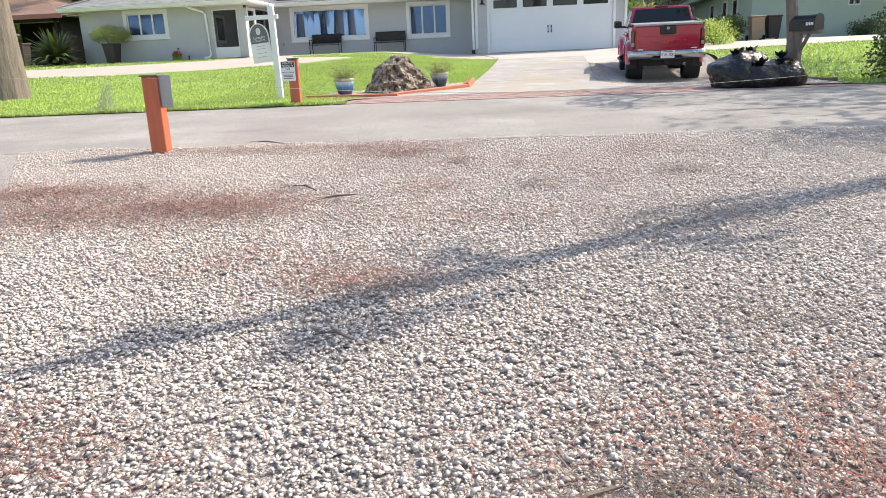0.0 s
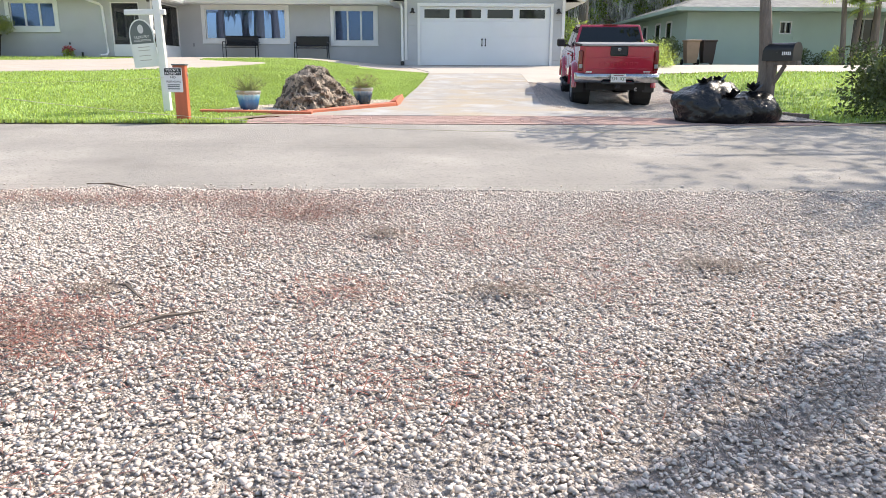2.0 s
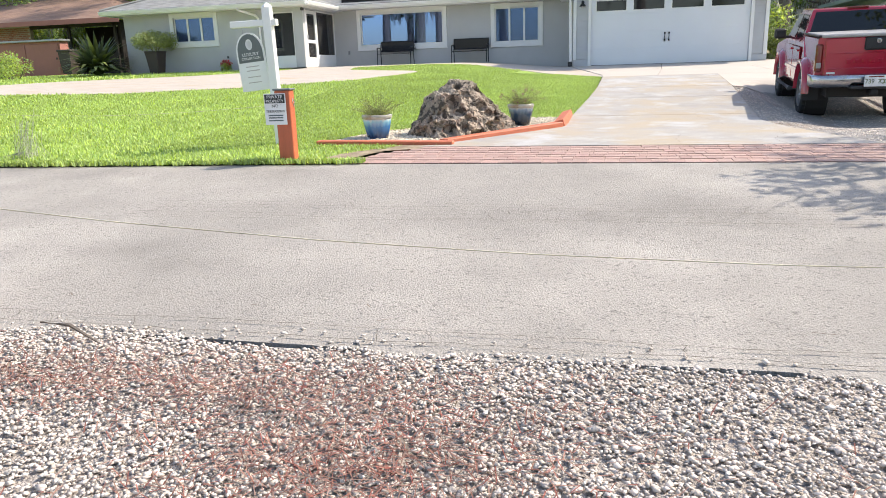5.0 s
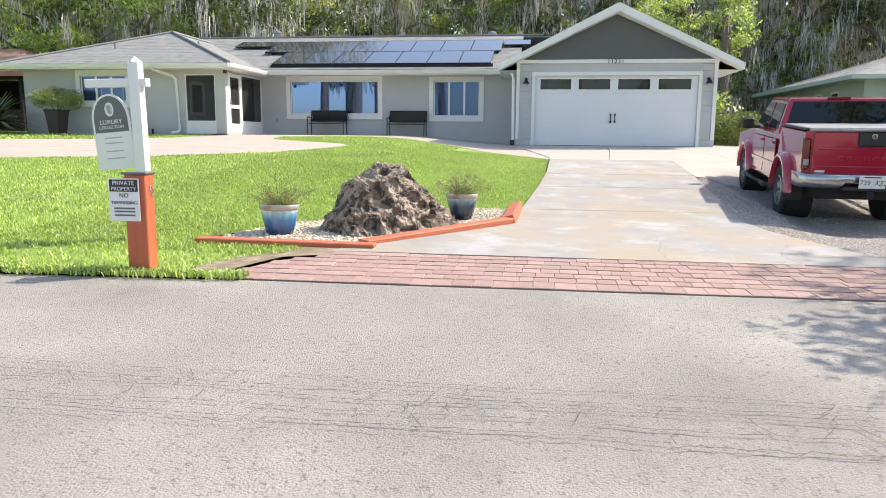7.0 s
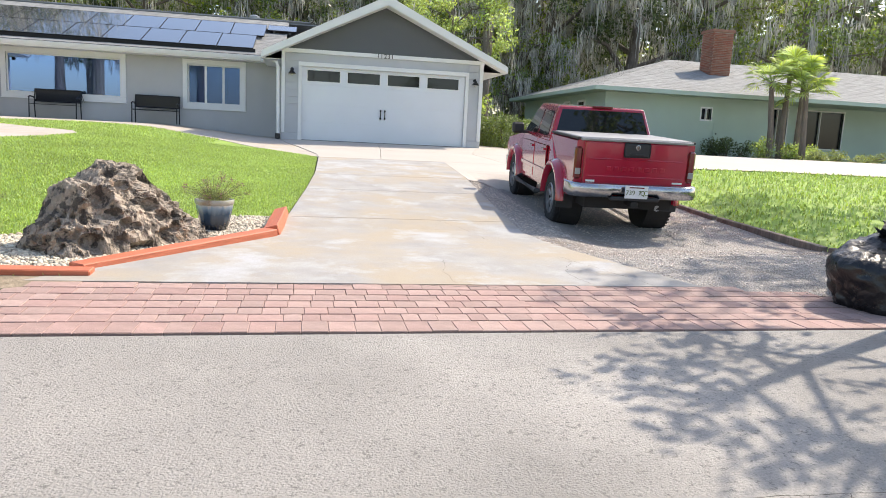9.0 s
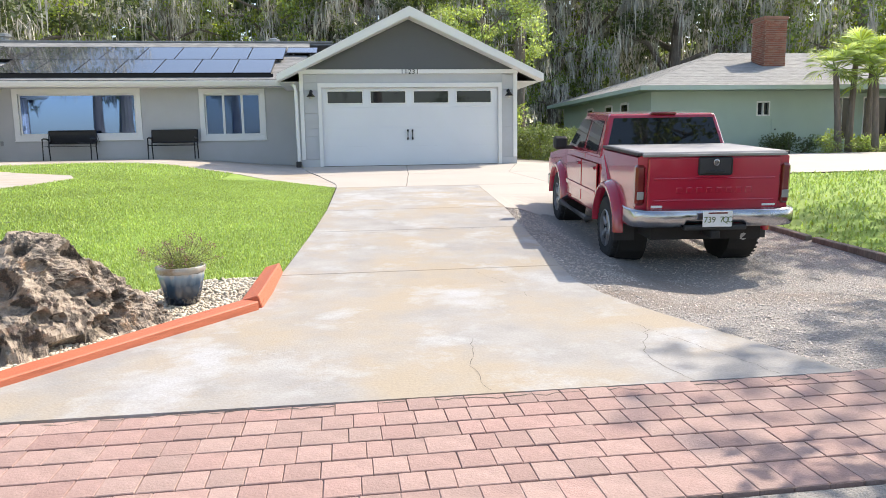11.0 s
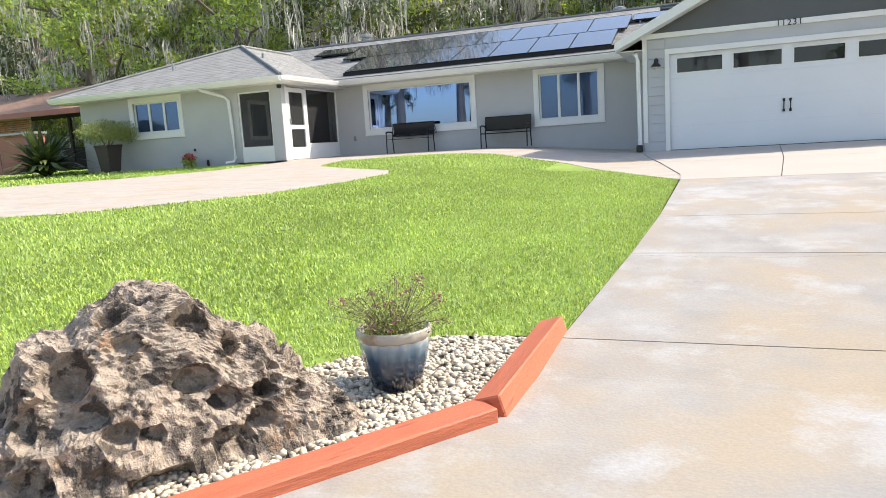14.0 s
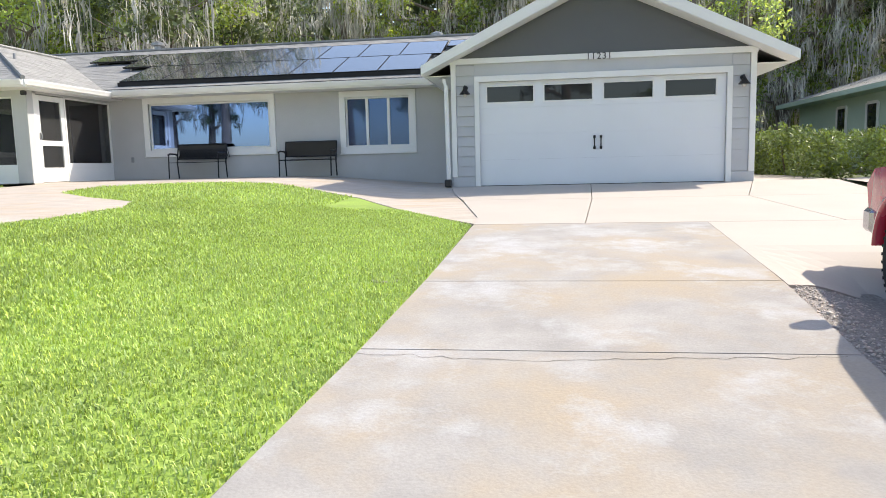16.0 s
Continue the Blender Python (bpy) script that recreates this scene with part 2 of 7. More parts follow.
def run_glaze(name, low, mid, upper, lip):
    """Glossy pot glaze that runs from a cream lip through pale blue into a dark foot."""
    m = bpy.data.materials.new(name)
    m.use_nodes = True
    n, l = m.node_tree.nodes, m.node_tree.links
    b = n["Principled BSDF"]
    tc, mp, nz, sep = n.new("ShaderNodeTexCoord"), n.new("ShaderNodeMapping"), n.new("ShaderNodeTexNoise"), n.new("ShaderNodeSeparateXYZ")
    mp.inputs["Scale"].default_value = (22, 22, 3)
    nz.inputs["Scale"].default_value, nz.inputs["Detail"].default_value = 1.0, 4.0
    l.new(tc.outputs["Object"], mp.inputs[0])
    l.new(mp.outputs[0], nz.inputs["Vector"])
    l.new(tc.outputs["Object"], sep.inputs[0])
    run = n.new("ShaderNodeMath")
    run.operation = "MULTIPLY_ADD"
    run.inputs[1].default_value = 0.09
    l.new(nz.outputs["Fac"], run.inputs[0])
    l.new(sep.outputs["Z"], run.inputs[2])
    scale = n.new("ShaderNodeMath")
    scale.operation = "MULTIPLY"
    scale.inputs[1].default_value = 2.9
    l.new(run.outputs[0], scale.inputs[0])
    ramp = n.new("ShaderNodeValToRGB")
    ramp.color_ramp.elements[0].position, ramp.color_ramp.elements[0].color = 0.30, (*low, 1)
    ramp.color_ramp.elements[1].position, ramp.color_ramp.elements[1].color = 0.97, (*lip, 1)
    for at, c in ((0.66, mid), (0.86, upper)):
        ramp.color_ramp.elements.new(at).color = (*c, 1)
    l.new(scale.outputs[0], ramp.inputs[0])
    l.new(ramp.outputs[0], b.inputs["Base Color"])
    b.inputs["Roughness"].default_value = 0.16
    b.inputs["Coat Weight"].default_value, b.inputs["Coat Roughness"].default_value = 0.7, 0.05
    return m


M = {}
M["bare_soil"] = mat("bare_soil", (0.36, 0.29, 0.21), 0.95, second=(0.20, 0.16, 0.10), mask=(0.4, 0.6), mask_scale=5, var=0.3, scale=12, fine=80, bump=0.5, fine_bump=0.6)
M["soil"] = mat("soil", (0.12, 0.1, 0.06), 0.95, second=(0.07, 0.12, 0.03), mask=(0.35, 0.6), mask_scale=0.6, var=0.25)
M["gravel_bed"] = mat("gravel_bed", (0.53, 0.475, 0.43), 0.9, var=0.4, scale=45, fine=90, bump=0.9, fine_bump=0.8, second=(0.25, 0.15, 0.10), mask=(0.6, 0.74), mask_scale=0.5)
M["pebble"] = mat("pebble", (0.62, 0.55, 0.495), 0.8, var=0.1, per_island=0.22, fine=90)
M["pad_gravel"] = mat("pad_gravel", (0.43, 0.40, 0.375), 0.9, var=0.45, scale=40, fine=80, bump=0.9, fine_bump=0.8, second=(0.30, 0.22, 0.16), mask=(0.55, 0.75), mask_scale=0.6)
M["white_stone"] = mat("white_stone", (0.60, 0.53, 0.42), 0.6, var=0.1, per_island=0.34, fine=70)
M["asphalt"] = mat("asphalt", (0.365, 0.345, 0.32), 0.9, var=0.3, scale=0.8, fine=90, bump=0.02, fine_bump=0.9, second=(0.325, 0.308, 0.287), mask=(0.45, 0.7), mask_scale=0.35, third=(0.19, 0.184, 0.172), third_mask=(0.56, 0.64), third_scale=38, spec=0.2)
M["concrete_old"] = mat("concrete_old", (0.345, 0.335, 0.322), 0.88, var=0.16, scale=2.6, fine=60, bump=0.06, fine_bump=0.25, second=(0.39, 0.33, 0.25), mask=(0.44, 0.64), mask_scale=0.9, third=(0.44, 0.445, 0.455), third_mask=(0.52, 0.68), third_scale=1.5)
M["concrete_new"] = mat("concrete_new", (0.45, 0.41, 0.37), 0.85, var=0.06, scale=0.9, fine=70, bump=0.05, fine_bump=0.15)
M["stamped"] = mat("stamped", (0.47, 0.42, 0.37), 0.8, var=0.16, scale=2.4, fine=25, bump=0.4, fine_bump=0.3, second=(0.46, 0.35, 0.23), mask=(0.5, 0.75), mask_scale=0.7, stretch=(1, 3, 1))
M["paver"] = mat("paver", (0.39, 0.265, 0.235), 0.88, var=0.16, scale=9, fine=80, bump=0.2, fine_bump=0.4, per_object=0.11, second=(0.43, 0.34, 0.28), mask=(0.5, 0.75), mask_scale=2.5)
M["sand_joint"] = mat("sand_joint", (0.36, 0.27, 0.235), 0.95, var=0.2)
M["crack"] = mat("crack", (0.10, 0.085, 0.07), 0.95, var=0.2)
M["grass_sheet"] = mat("grass_sheet", (0.26, 0.38, 0.07), 0.9, var=0.25, scale=1.4, fine=40, bump=0.4, fine_bump=0.5)
M["blade"] = mat("blade", (0.44, 0.57, 0.16), 0.55, var=0.15, scale=0.8, fine=6, bump=0, fine_bump=0, per_island=0.3, trans=0.3, spec=0.3)
M["red_timber"] = mat("red_timber", (0.55, 0.155, 0.08), 0.6, var=0.14, scale=3, fine=30, bump=0.25, fine_bump=0.35, stretch=(8, 1, 8), second=(0.34, 0.09, 0.05), mask=(0.62, 0.7), mask_scale=3)
M["red_paint"] = mat("red_paint", (0.52, 0.13, 0.06), 0.5, var=0.12, scale=3, fine=40, bump=0.1, fine_bump=0.2, stretch=(6, 6, 1))
M["stucco"] = mat("stucco", (0.50, 0.505, 0.51), 0.9, var=0.05, scale=1.2, fine=55, bump=0.06, fine_bump=0.45)
M["siding"] = mat("siding", (0.51, 0.52, 0.54), 0.7, var=0.05, scale=1.2, fine=40, bump=0.03, fine_bump=0.1)
M["gable_grey"] = mat("gable_grey", (0.115, 0.122, 0.13), 0.7, var=0.06, scale=1.5, fine=40, bump=0.03, fine_bump=0.1)
M["white"] = mat("white", (0.80, 0.80, 0.79), 0.5, var=0.03, scale=1.5, fine=40, bump=0.02, fine_bump=0.05)
M["door_white"] = mat("door_white", (0.76, 0.78, 0.81), 0.45, var=0.02, scale=1.0, fine=90, bump=0.02, fine_bump=0.08)
M["black"] = mat("black", (0.02, 0.02, 0.022), 0.4, var=0.1)
M["black_metal"] = mat("black_metal", (0.022, 0.022, 0.025), 0.35, 0.4, var=0.1, bump=0.02, fine_bump=0.05)
M["pane"] = clear_glass("pane", 0.6)
M["shade_pane"] = clear_glass("shade_pane", 0.16)
M["dark_pane"] = glass_mat("dark_pane", (0.02, 0.022, 0.025))
M["mesh_screen"] = screen_mat("mesh_screen")
# dark grey sheets: the shade of unlit interiors is put into their colour
M["room_shade"] = mat("room_shade", (0.08, 0.08, 0.09), 0.9, var=0.1)
M["blind"] = mat("blind", (0.62, 0.70, 0.95), 0.7, var=0.03, bump=0, fine_bump=0)
M["shingle"] = mat("shingle", (0.275, 0.28, 0.275), 0.95, var=0.2, scale=3, fine=35, bump=0.25, fine_bump=0.6, per_island=0.07)
M["shingle_brown"] = mat("shingle_brown", (0.27, 0.17, 0.13), 0.95, var=0.16, scale=2, fine=30, bump=0.25, fine_bump=0.6)
M["solar"] = mat("solar", (0.03, 0.032, 0.045), 0.2, var=0.1, scale=8, fine=40, bump=0, fine_bump=0, coat=1.0, spec=0.9)
M["solar_frame"] = mat("solar_frame", (0.015, 0.015, 0.017), 0.4, 0.5, var=0.1)
# near-black blotches: dark mottling plus the shade of small pits put into colour
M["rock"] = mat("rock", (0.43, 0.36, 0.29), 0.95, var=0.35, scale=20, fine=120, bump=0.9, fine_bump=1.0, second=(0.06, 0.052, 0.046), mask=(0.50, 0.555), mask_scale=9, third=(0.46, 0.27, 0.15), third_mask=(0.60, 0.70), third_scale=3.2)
M["glaze"] = run_glaze("glaze", (0.012, 0.02, 0.04), (0.035, 0.075, 0.13), (0.20, 0.29, 0.36), (0.52, 0.48, 0.40))
M["glaze_blue"] = run_glaze("glaze_blue", (0.018, 0.05, 0.14), (0.05, 0.19, 0.42), (0.25, 0.50, 0.62), (0.62, 0.58, 0.50))
M["glaze_rim"] = mat("glaze_rim", (0.46, 0.44, 0.38), 0.25, var=0.15, scale=10, fine=40, bump=0.05, coat=0.5, second=(0.30, 0.20, 0.10), mask=(0.55, 0.7), mask_scale=6)
M["leaf"] = mat("leaf", (0.31, 0.40, 0.11), 0.5, var=0.25, scale=0.35, fine=3, bump=0, fine_bump=0, per_island=0.5, trans=0.55)
M["leaf_bright"] = mat("leaf_bright", (0.48, 0.60, 0.17), 0.5, var=0.25, scale=0.5, fine=3, bump=0, fine_bump=0, per_island=0.4, trans=0.6)
M["leaf_dark"] = mat("leaf_dark", (0.125, 0.165, 0.06), 0.5, var=0.25, scale=0.5, fine=3, bump=0, fine_bump=0, per_island=0.45, trans=0.25)
M["hedge_leaf"] = mat("hedge_leaf", (0.19, 0.26, 0.07), 0.5, var=0.25, scale=0.5, fine=3, bump=0, fine_bump=0, per_island=0.45, trans=0.3)
M["moss"] = mat("moss", (0.58, 0.565, 0.51), 0.95, var=0.2, scale=1, fine=8, bump=0, fine_bump=0, per_island=0.35, trans=0.3)
M["bark"] = mat("bark", (0.22, 0.18, 0.15), 0.95, var=0.35, scale=3, fine=18, bump=0.8, fine_bump=0.7, stretch=(4, 4, 0.7))
M["plant_dusty"] = mat("plant_dusty", (0.33, 0.38, 0.13), 0.6, var=0.2, scale=3, fine=8, bump=0, fine_bump=0, per_island=0.45, trans=0.3)
M["plant_pink"] = mat("plant_pink", (0.36, 0.13, 0.20), 0.6, var=0.2, scale=3, fine=8, bump=0, fine_bump=0, per_island=0.4, trans=0.3)
M["needle"] = mat("needle", (0.26, 0.13, 0.10), 0.9, var=0.2, per_island=0.4)
M["twig"] = mat("twig", (0.16, 0.125, 0.10), 0.9, var=0.25, per_island=0.3)
M["car_red"] = mat("car_red", (0.40, 0.010, 0.035), 0.22, 0.0, var=0.05, scale=1.5, fine=90, bump=0, fine_bump=0, coat=1.0)
M["chrome"] = mat("chrome", (0.46, 0.46, 0.48), 0.2, 1.0, var=0.12, bump=0.02, fine_bump=0.02)
M["rubber"] = mat("rubber", (0.022, 0.022, 0.022), 0.85, var=0.2, fine=80, bump=0.1, fine_bump=0.3)
M["alloy"] = mat("alloy", (0.36, 0.36, 0.37), 0.35, 0.85, var=0.1)
M["plastic"] = mat("plastic", (0.03, 0.03, 0.032), 0.6, var=0.15)
M["car_glass"] = glass_mat("car_glass", (0.008, 0.01, 0.012), 0.03)
M["lamp_red"] = mat("lamp_red", (0.16, 0.012, 0.012), 0.15, var=0.1, coat=1, bump=0, fine_bump=0)
M["lamp_white"] = mat("lamp_white", (0.55, 0.52, 0.5), 0.15, var=0.1, coat=1, bump=0, fine_bump=0)
M["tonneau"] = mat("tonneau", (0.30, 0.30, 0.31), 0.5, var=0.08, scale=3, bump=0.05)
M["under"] = mat("under", (0.03, 0.028, 0.027), 0.8, 0.2, var=0.3)
M["bag"] = mat("bag", (0.008, 0.008, 0.009), 0.33, var=0.2, scale=9, fine=30, bump=0.9, fine_bump=0.4, coat=0.15)
M["mint"] = mat("mint", (0.46, 0.56, 0.49), 0.85, var=0.05, scale=0.8, fine=40, bump=0.05, fine_bump=0.3)
M["brick"] = mat("brick", (0.34, 0.15, 0.10), 0.9, var=0.2, scale=5, fine=50, bump=0.2, fine_bump=0.4, per_object=0.2)
M["mortar"] = mat("mortar", (0.42, 0.36, 0.31), 0.95, var=0.1)
M["shed_pink"] = mat("shed_pink", (0.36, 0.15, 0.125), 0.8, var=0.08, scale=2, fine=30)
# near-black: the shade inside the carport is put into this colour
M["carport_shade"] = mat("carport_shade", (0.03, 0.025, 0.022), 0.9, var=0.2)
M["bin_tan"] = mat("bin_tan", (0.42, 0.28, 0.19), 0.6, var=0.08)
M["bin_dark"] = mat("bin_dark", (0.05, 0.035, 0.033), 0.6, var=0.08)
M["metal_grey"] = mat("metal_grey", (0.33, 0.34, 0.35), 0.45, 0.7, var=0.1)
M["rope"] = mat("rope", (0.62, 0.58, 0.45), 0.9, var=0.15, fine=200)
M["sign_black"] = mat("sign_black", (0.03, 0.035, 0.035), 0.4, var=0.05, bump=0, fine_bump=0)
M["sign_grey"] = mat("sign_grey", (0.13, 0.15, 0.15), 0.4, var=0.05, bump=0, fine_bump=0)
M["concrete_ring"] = mat("concrete_ring", (0.27, 0.28, 0.2), 0.9, var=0.12)
M["flower"] = mat("flower", (0.62, 0.14, 0.12), 0.6, var=0.2, per_island=0.4, trans=0.3)


# ---- ground, road, drive ----
def ground_sheet():
    xs = np.concatenate([np.linspace(-900, -60, 12), np.linspace(-50, 50, 101), np.linspace(60, 900, 12)])
    ys = np.concatenate([np.linspace(-900, -60, 12), np.linspace(-50, 60, 111), np.linspace(70, 900, 12)])
    X, Y = np.meshgrid(xs, ys)
    Z = land(X, Y) - 0.07
    Z = Z - np.where((Y < -17) & (Y > -22.5), 0.05, 0)
    co = np.stack([X.ravel(), Y.ravel(), Z.ravel()], 1)
    nx = len(xs)
    i = np.arange(len(ys) - 1)[:, None] * nx + np.arange(nx - 1)[None, :]
    i = i.ravel()
    ob = mesh_arrays("ground", co, np.stack([i, i + 1, i + nx + 1, i + nx], 1), M["soil"])
    return tagged(ob, "bare sandy soil with thin weeds, reaching the horizon", "ground", "", "structure")


ground_sheet()


def wavy(x0, x1, y, amp, n, seed):
    r = random.Random(seed)
    return [(x0 + (x1 - x0) * i / n, y + r.uniform(-amp, amp)) for i in range(n + 1)]


near_edge = [(-120, -22.6), (-30, -22.55)] + wavy(-6, 8, -22.08, 0.06, 46, 4) + [(30, -22.0), (120, -21.9)]
drape("road", near_edge + [(120, -17.2), (8, -17.3), (-2, -17.45), (-8, -17.75), (-30, -18.2), (-120, -18.6)], -0.028, M["asphalt"], 1.6,
      label="weathered grey asphalt lane with a ragged gravel edge", thick=0.02)
drape("gravel_lot", [(-60, -46), (60, -46), (60, -21.85), (-60, -22.3)], -0.031, M["gravel_bed"], 1.5, label="crushed pale stone lot with pine litter")
DL = lambda y: float(np.interp(y, (-16.3, -15.72, -14.05, -12.9, -10.9, -9.35, -6.35), (-1.75, -1.42, -0.12, 0.02, 0.23, 0.36, 0.45)))
DR = lambda y: float(np.interp(y, (-16.3, -14.6, -13.7, -11.5, -9.6, -6.45), (3.55, 2.97, 2.75, 2.85, 2.96, 3.12)))


def slab_h(x, y):
    return base(y) + 0 * np.asarray(x)


drive = thing("driveway", Matrix(), "stained old concrete driveway with rust-tan blotches and saw joints", "driveway", "", "structure")


def drive_panel(ya, yb):
    ys = np.linspace(ya + 0.006, yb - 0.006, 7)
    poly = [(DR(y), y) for y in ys] + [(DL(y), y) for y in ys[::-1]]
    drape("slab", poly, 0.012, M["concrete_old"], 0.6, slab_h, 0.12, parent=drive)


for ya, yb in ((-16.22, -12.95), (-12.95, -10.95), (-10.95, -9.45), (-9.45, -6.4)):
    drive_panel(ya, yb)
apron = thing("garage_apron", Matrix(), "newer beige broom-finished concrete apron before the garage", "concrete apron", "", "structure")
for poly in ([(0.45, -6.388), (1.75, -6.388), (2.05, -3.2), (2.05, -3.2), (-0.02, -3.2), (0.1, -3.9), (0.42, -5.6)],
             [(1.762, -6.388), (3.12, -6.388), (4.6, -6.388), (4.45, -3.2), (2.062, -3.2)],
             [(-0.02, -3.188), (2.05, -3.188), (2.25, 0.0), (-0.62, 0.0), (-0.3, -2.0)],
             [(2.062, -3.188), (4.45, -3.188), (5.4, 0.0), (2.262, 0.0)],
             [(4.612, -6.388), (6.15, -6.388), (6.5, -3.2), (4.462, -3.2)],
             [(4.462, -3.188), (6.5, -3.188), (7.0, 0.0), (5.412, 0.0)],
             [(5.45, 0.012), (7.0, 0.012), (7.2, 6.5), (5.45, 6.5)],
             [(3.125, -6.4), (2.97, -9.56), (4.0, -8.95), (5.2, -7.8), (6.15, -6.4)]):
    clean = [p for i, p in enumerate(poly) if p != poly[i - 1]]
    drape("slab", clean, 0.012, M["concrete_new"], 0.8 if clean[0][1] > -6.399 else 0.2, slab_h if clean[0][1] > -6.399 else land, 0.14, parent=apron)
pad_poly = [(3.6, -16.3), (6.6, -16.9), (6.68, -14.6), (6.62, -12.4), (6.5, -10.9), (6.6, -9.0), (6.4, -6.4), (5.2, -7.7), (4.0, -8.85), (2.6, -9.5), (2.6, -11.5), (2.5, -13.7), (2.8, -14.9)]
drape("gravel_pad", pad_poly, 0.0, M["pad_gravel"], 0.35, label="grey crushed gravel parking pad beside the drive")

# walkway and round patio of stamped concrete
patio = [(-0.62, 0.0), (-0.3, -2.0), (0.1, -3.9), (0.44, -5.6), (0.44, -6.25), (-0.4, -5.1), (-1.83, -2.9), (-3.8, -1.3), (-6.0, -0.9), (-7.6, -1.5), (-7.4, -3.0), (-6.0, -4.2), (-4.7, -5.1),
         (-4.35, -5.9), (-4.6, -7.0), (-5.3, -8.1), (-7.6, -9.4), (-10.5, -9.9), (-14.5, -9.6), (-17.5, -8.2), (-18.5, -6.6), (-16.5, -5.0), (-12.5, -3.9), (-10.6, -2.6), (-10.0, -0.4), (-9.95, 2.72), (-0.62, 2.72)]
drape("walkway", patio, -0.001, M["stamped"], 0.4, label="beige stamped concrete walkway and round patio before the house", thick=0.1)

# lawns
lawn_poly = [(-1.9, -16.0), (-2.05, -16.45), (-2.38, -16.85), (-2.55, -17.37), (-8, -17.65), (-40, -18.2), (-40, 6), (-17.4, 6), (-17.4, -0.9), (-11.6, -0.9), (-10.3, -0.75), (-10.6, -2.6), (-12.5, -3.9), (-16.5, -5.0), (-18.5, -6.6), (-17.5, -8.2), (-14.5, -9.6),
             (-10.5, -9.9), (-7.6, -9.4), (-5.3, -8.1), (-4.6, -7.0), (-4.35, -5.9), (-4.7, -5.1), (-6.0, -4.2), (-7.4, -3.0), (-7.6, -1.5), (-6.0, -0.9), (-3.8, -1.3), (-1.83, -2.9), (-0.4, -5.1), (0.42, -6.35),
             (0.34, -9.35), (0.21, -10.9), (0.0, -12.85), (-0.75, -12.95), (-1.9, -14.2), (-2.7, -14.75), (-3.15, -15.95), (-3.1, -16.1), (-1.4, -16.06)]
drape("lawn", lawn_poly, -0.01, M["grass_sheet"], 0.55, label="bright green mown lawn sloping down to the lane")
drape("lawn", [(6.72, -17.0), (60, -16.8), (60, -6.3), (12.5, -6.5), (9.5, -6.0), (6.75, -6.2), (6.6, -11), (6.76, -14.5)], -0.01, M["grass_sheet"], 1.2, label="half-shaded lawn strip of the green house next door")
drape("neighbour_drive", [(7.2, -5.9), (9.5, -5.8), (12.5, -6.3), (60, -6.1), (60, 2.5), (15.5, 2.5), (8.5, 1.5), (7.2, 0.4)], 0.0, M["concrete_new"], 1.5, label="pale concrete drive of the house next door")
bed_poly = [(-0.0, -12.9), (-0.1, -14.05), (-1.45, -15.74), (-1.5, -15.93), (-3.1, -16.0), (-2.65, -14.72), (-1.9, -14.15), (-0.78, -12.98)]
drape("stone_bed", bed_poly, -0.02, M["gravel_bed"], 0.3, label="bed of pale river stones behind painted timbers")


# ---- the grey house ----
def wall_x(name, x0, x1, z0, z1, y0, y1, holes, material, label, parent=None):
    """A wall along x with rectangular openings (xa, xb, za, zb) right through it."""
    bm = bmesh.new()
    xs = sorted({x0, x1, *[h[0] for h in holes], *[h[1] for h in holes]})
    for a, b in zip(xs, xs[1:]):
        cuts = sorted((h[2], h[3]) for h in holes if h[0] <= a + 1e-6 and h[1] >= b - 1e-6)
        z = z0
        for c, d in cuts:
            if c > z:
                box(bm, a, b, y0, y1, z, c)
            z = d
        if z < z1:
            box(bm, a, b, y0, y1, z, z1)
    bmesh.ops.remove_doubles(bm, verts=bm.verts, dist=0.0005)
    ob = part(name, bm, material, parent)
    if parent is None:
        tagged(ob, label, "wall", "", "structure")
    return ob


house = thing("house", Matrix(), "single-storey grey stucco house with white trim and a shingle roof", "house")
GZ = 0.0
W1, W2, WW = (-8.92, -5.62, 1.02, 2.22), (-3.62, -1.97, 0.96, 2.2), (-15.12, -13.48, 1.30, 2.18)
wall_x("wall", -10.0, -0.57, -0.3, 2.56, 2.79, 2.99, [W1, W2], M["stucco"], "", house)
wall_x("wall", -17.2, -11.5, -0.3, 2.5, -0.3, -0.1, [WW], M["stucco"], "", house)
wall_x("wall", -11.5, -10.0, -0.3, 2.5, -0.3, -0.1, [(-11.42, -10.36, 0.27, 2.2)], M["stucco"], "", house)
part("wall", boxed(-17.2, -17.0, -0.1, 9.0, -0.3, 2.5), M["stucco"], house)
part("wall", boxed(-17.2, 5.4, 10.8, 11.0, -0.3, 2.5), M["stucco"], house)
part("wall", boxed(-11.75, -11.6, -0.1, 2.79, -0.3, 2.5), M["stucco"], house)
wall_x("wall", -11.75, -10.0, -0.3, 2.5, 2.79, 2.99, [], M["stucco"], "", house)
part("wall", boxed(-10.1, -10.0, -0.1, 0.0, 0.27, 2.5), M["white"], house)
part("wall", boxed(-10.1, -10.0, -0.1, 2.79, 2.28, 2.5), M["stucco"], house)
part("wall", boxed(5.2, 5.4, 0.2, 10.8, -0.3, 2.5), M["siding"], house)
part("wall", boxed(-0.57, -0.4, 0.2, 2.79, -0.3, 2.56), M["siding"], house)
part("porch_floor", boxed(-11.6, -9.98, -0.3, 2.79, 0.1, 0.28), M["concrete_new"], house)
part("porch_ceiling", boxed(-11.6, -10.0, -0.1, 2.79, 2.42, 2.46), M["white"], house)

